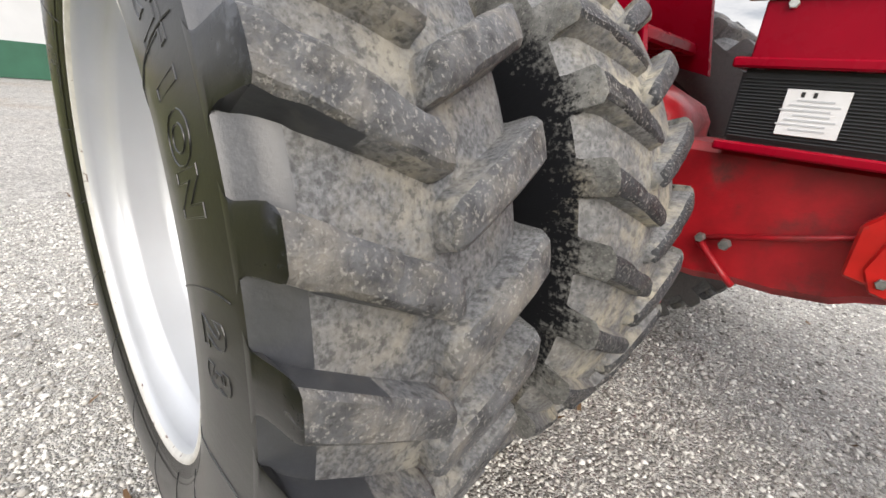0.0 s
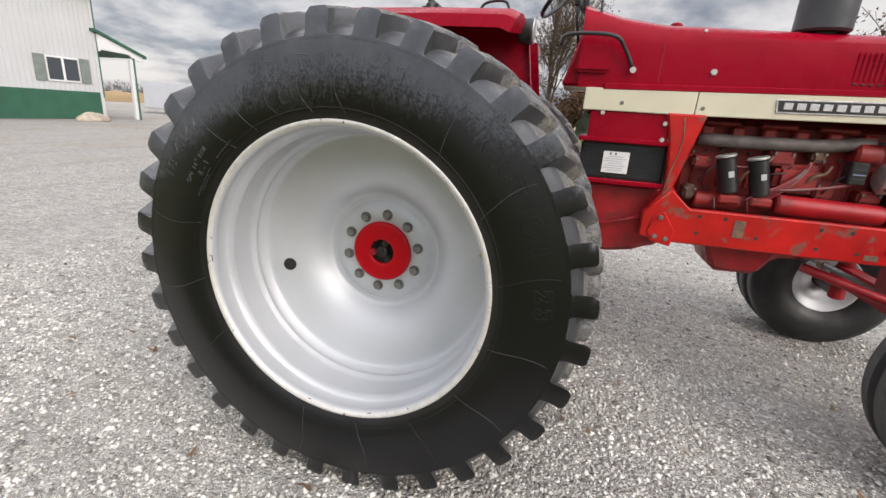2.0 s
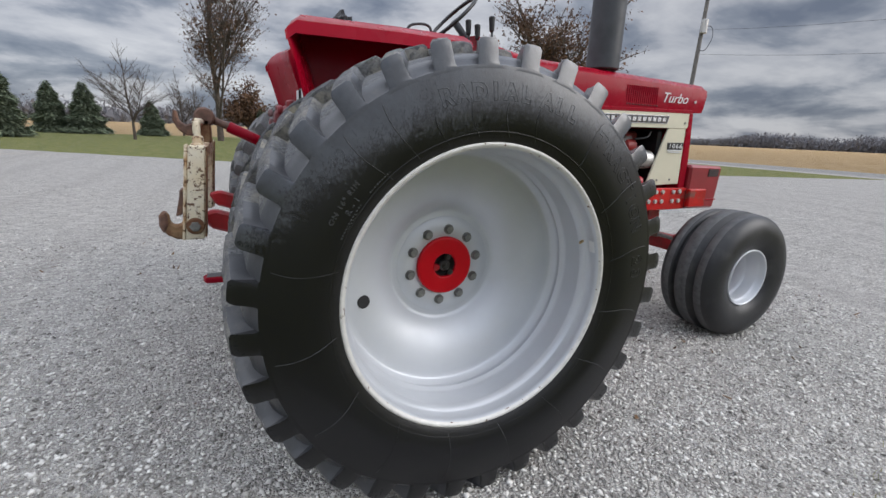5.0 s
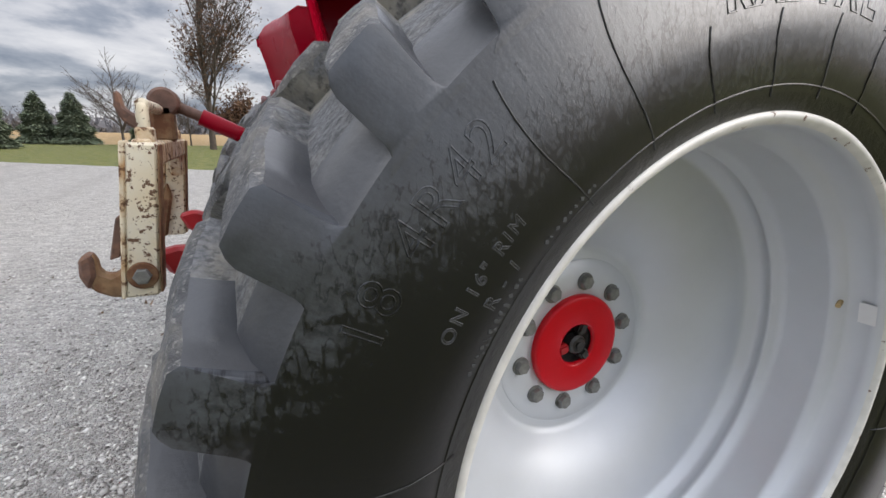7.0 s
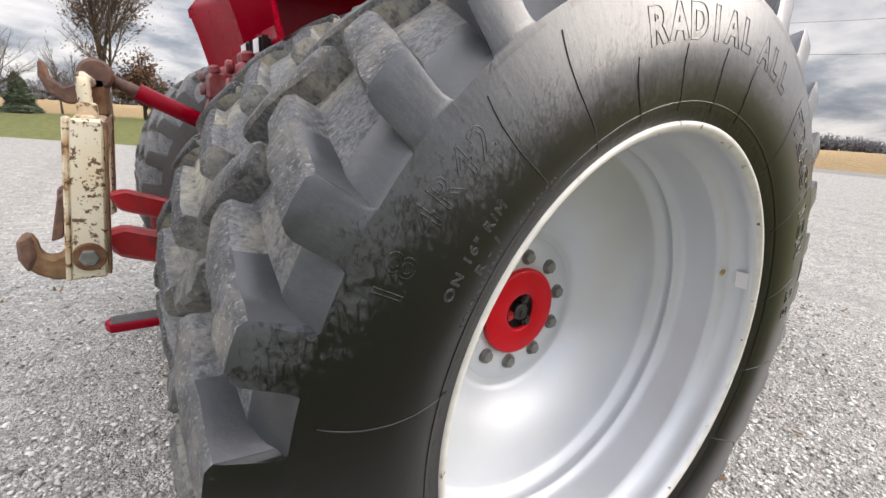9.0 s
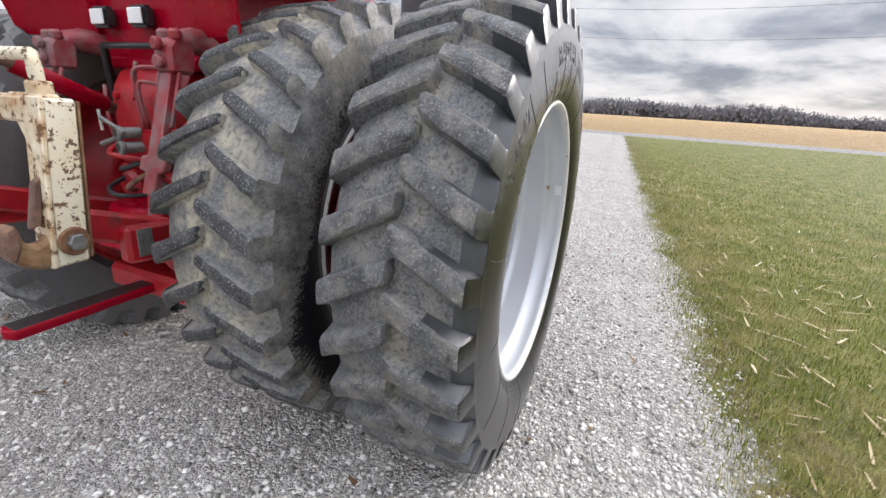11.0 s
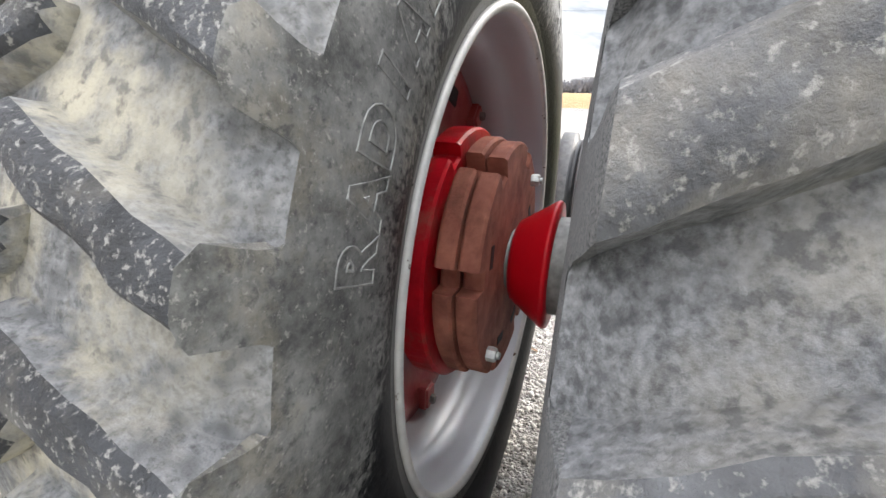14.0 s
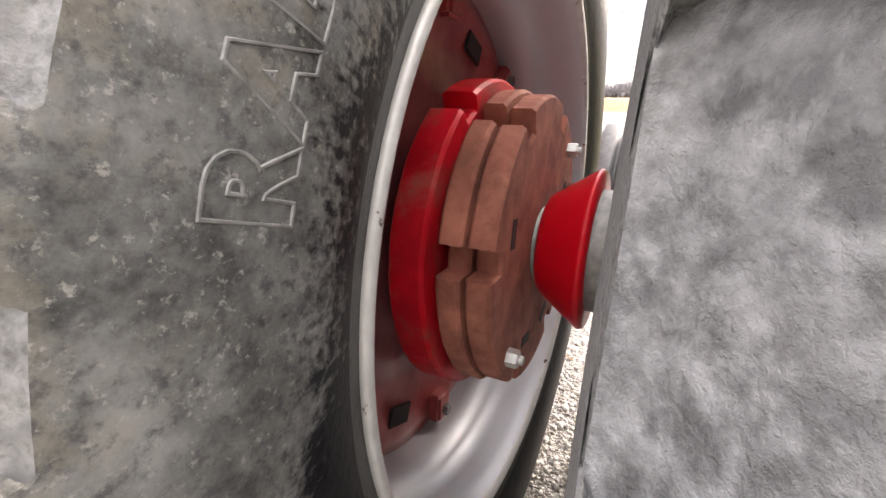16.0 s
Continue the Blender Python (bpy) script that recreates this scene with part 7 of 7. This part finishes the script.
for x in (2.2, 3.2, 4.15):
    part("porch_post", box((x, -1.1, 1.15), (0.13, 0.13, 2.3), 0.01), WHITE_SIDING, house)
part("porch_roof", prism([(1.75, 2.30), (4.4, 2.30), (4.4, 2.44), (1.75, 2.44)], -1.35, 0.1, 0.01), WHITE_SIDING, house)
part("garage_door", box((-2.3, -1.03, 1.1), (2.6, 0.06, 2.1), 0.01), WHITE_METAL, house)

# ---- enclosed trailer and pickup ----
TYRE_BLACK = mat("small tyre black", (0.02, 0.02, 0.02), 0.7)
TRAILER_WHITE = mat("white trailer skin", (0.58, 0.60, 0.63), 0.4, vary=0.03, vscale=2)
tr = thing("cargo_trailer", (-21.5, 26.2, 0), "white enclosed cargo trailer parked by the house", "trailer")
part("trailer_box", box((-4.0, 0, 1.32), (11.8, 2.4, 1.95), 0.06, 2), TRAILER_WHITE, tr, "white trailer box")
part("stone_guard", box((0.85, -1.205, 0.62), (2.0, 0.02, 0.5), 0.004), ALU, tr, "bright stone guard")
dd = part("side_door", box((-1.10, -1.21, 1.30), (0.85, 0.03, 1.6), 0.01), TRAILER_WHITE, tr)
for x in (-1.5, -0.72, -0.15, 1.55):
    part("door_bar", box((x, -1.235, 1.30), (0.04, 0.03, 1.6), 0.005), BLACK, dd)
part("skirt", box((-4.0, 0, 0.42), (11.6, 2.2, 0.12), 0.01), BLACK, tr)
for x in (-4.4, -3.65, -2.9):
    w = part("trailer_wheel", revolve([(-0.1, 0.2), (-0.12, 0.3), (-0.09, 0.36), (0.09, 0.36), (0.1, 0.2)], 28), TYRE_BLACK, tr, smooth=40)
    w.location = (x, -1.12, 0.36)
    part("rim", revolve([(-0.09, 0.21), (-0.06, 0.18), (-0.08, 0.0005)], 24), ALU, w)
part("fender", box((-3.65, -1.21, 0.80), (2.7, 0.06, 0.16), 0.02), BLACK, tr)
part("tongue", box((2.6, 0, 0.5), (1.6, 0.5, 0.1), 0.02), BLACK, tr)

TRUCK = mat("white truck paint", (0.70, 0.72, 0.74), 0.3, metal=0.0, coat=0.5, vary=0.03, vscale=2)
pk = thing("pickup_truck", (-15.2, 23.4, 0), "white crew cab pickup truck parked by the house", "truck")
pk.rotation_euler = (0, 0, radians(-8))
part("body", prism([(-2.8, 0.55), (2.75, 0.55), (2.9, 0.75), (2.88, 1.12), (2.7, 1.2), (1.3, 1.28), (-2.85, 1.28), (-2.9, 0.8)], -0.98, 0.98, 0.06), TRUCK, pk, "white truck body")
part("cab", prism([(-1.05, 1.26), (1.45, 1.26), (0.55, 1.86), (-0.75, 1.9)], -0.86, 0.86, 0.07), TRUCK, pk, "white crew cab")
part("bed_void", box((-1.95, 0, 1.27), (1.6, 1.6, 0.06), 0.01), BLACK, pk)
part("windshield", prism([(1.36, 1.3), (1.45, 1.28), (0.62, 1.83), (0.55, 1.82)], -0.76, 0.76, 0.0), GLASS, pk)
for x0, x1 in ((-0.85, -0.05), (0.05, 0.95)):
    part("side_window", prism([(x0, 1.33), (x1, 1.33), (x1 - 0.38 if x1 > 0.5 else x1, 1.78), (x0 + 0.08, 1.78)], -0.88, -0.80, 0.0), GLASS, pk)
part("grille", box((2.87, 0, 0.98), (0.08, 1.5, 0.34), 0.02), BLACK, pk)
part("grille_bar", box((2.92, 0, 1.0), (0.04, 1.5, 0.08), 0.01), CHROME, pk)
part("bumper", box((2.90, 0, 0.62), (0.16, 1.95, 0.22), 0.05, 2), CHROME, pk)
for s in (-1, 1):
    part("headlight", box((2.80, s * 0.80, 1.05), (0.16, 0.34, 0.2), 0.03), GLASS, pk)
for x in (-1.75, 1.85):
    for s in (-1, 1):
        part("wheel_arch", cyl((x, s * 0.93, 0.52), (x, s * 0.99, 0.52), 0.48, 28), BLACK, pk)
        w = part("wheel", revolve([(-0.12, 0.24), (-0.14, 0.34), (-0.1, 0.40), (0.1, 0.40), (0.12, 0.24)], 32), TYRE_BLACK, pk, smooth=40)
        w.location = (x, s * 0.92, 0.40)
        part("rim", revolve([(0.12 * s, 0.25), (0.09 * s, 0.2), (0.11 * s, 0.0005)], 24), ALU, w)
part("mirror", box((0.95, -1.06, 1.36), (0.12, 0.2, 0.2), 0.03), TRUCK, pk)

# ---- utility pole with its cables ----
pole = thing("utility_pole", (29.6, 20.5, 0), "grey wooden utility pole with transformer and cables", "pole")
part("mast", cyl((0, 0, 0), (0.25, -0.15, 12.6), 0.17, 12, 0.12), mat("weathered pole wood", (0.17, 0.16, 0.15), 0.9, vary=0.25, vscale=3), pole)
part("transformer", cyl((0.1, -0.32, 9.0), (0.1, -0.32, 9.9), 0.22, 18, bev=0.03), ALU, pole)
part("crossarm", box((0.24, -0.14, 12.2), (0.12, 1.9, 0.12), 0.01), BARK, pole)
for y in (-0.9, 0.0, 0.7):
    part("insulator", cyl((0.24, y - 0.14, 12.26), (0.24, y - 0.14, 12.5), 0.05, 10), ALU, pole)
part("service_loop", tube(smooth_path([(0.2, -0.3, 9.5), (0.1, -0.9, 9.3), (0.0, -1.15, 8.6), (0.1, -0.7, 7.9), (0.15, -0.2, 7.9)], 6), 0.022, 6), BLACK, pole)
for z, sag in ((9.3, 2.0), (7.7, 2.0)):
    part("cable", tube([(0.15, -50 * k / 14, z - 4 * sag * (k / 14) * (1 - k / 14)) for k in range(15)], 0.009, 5), EXHAUST, pole)
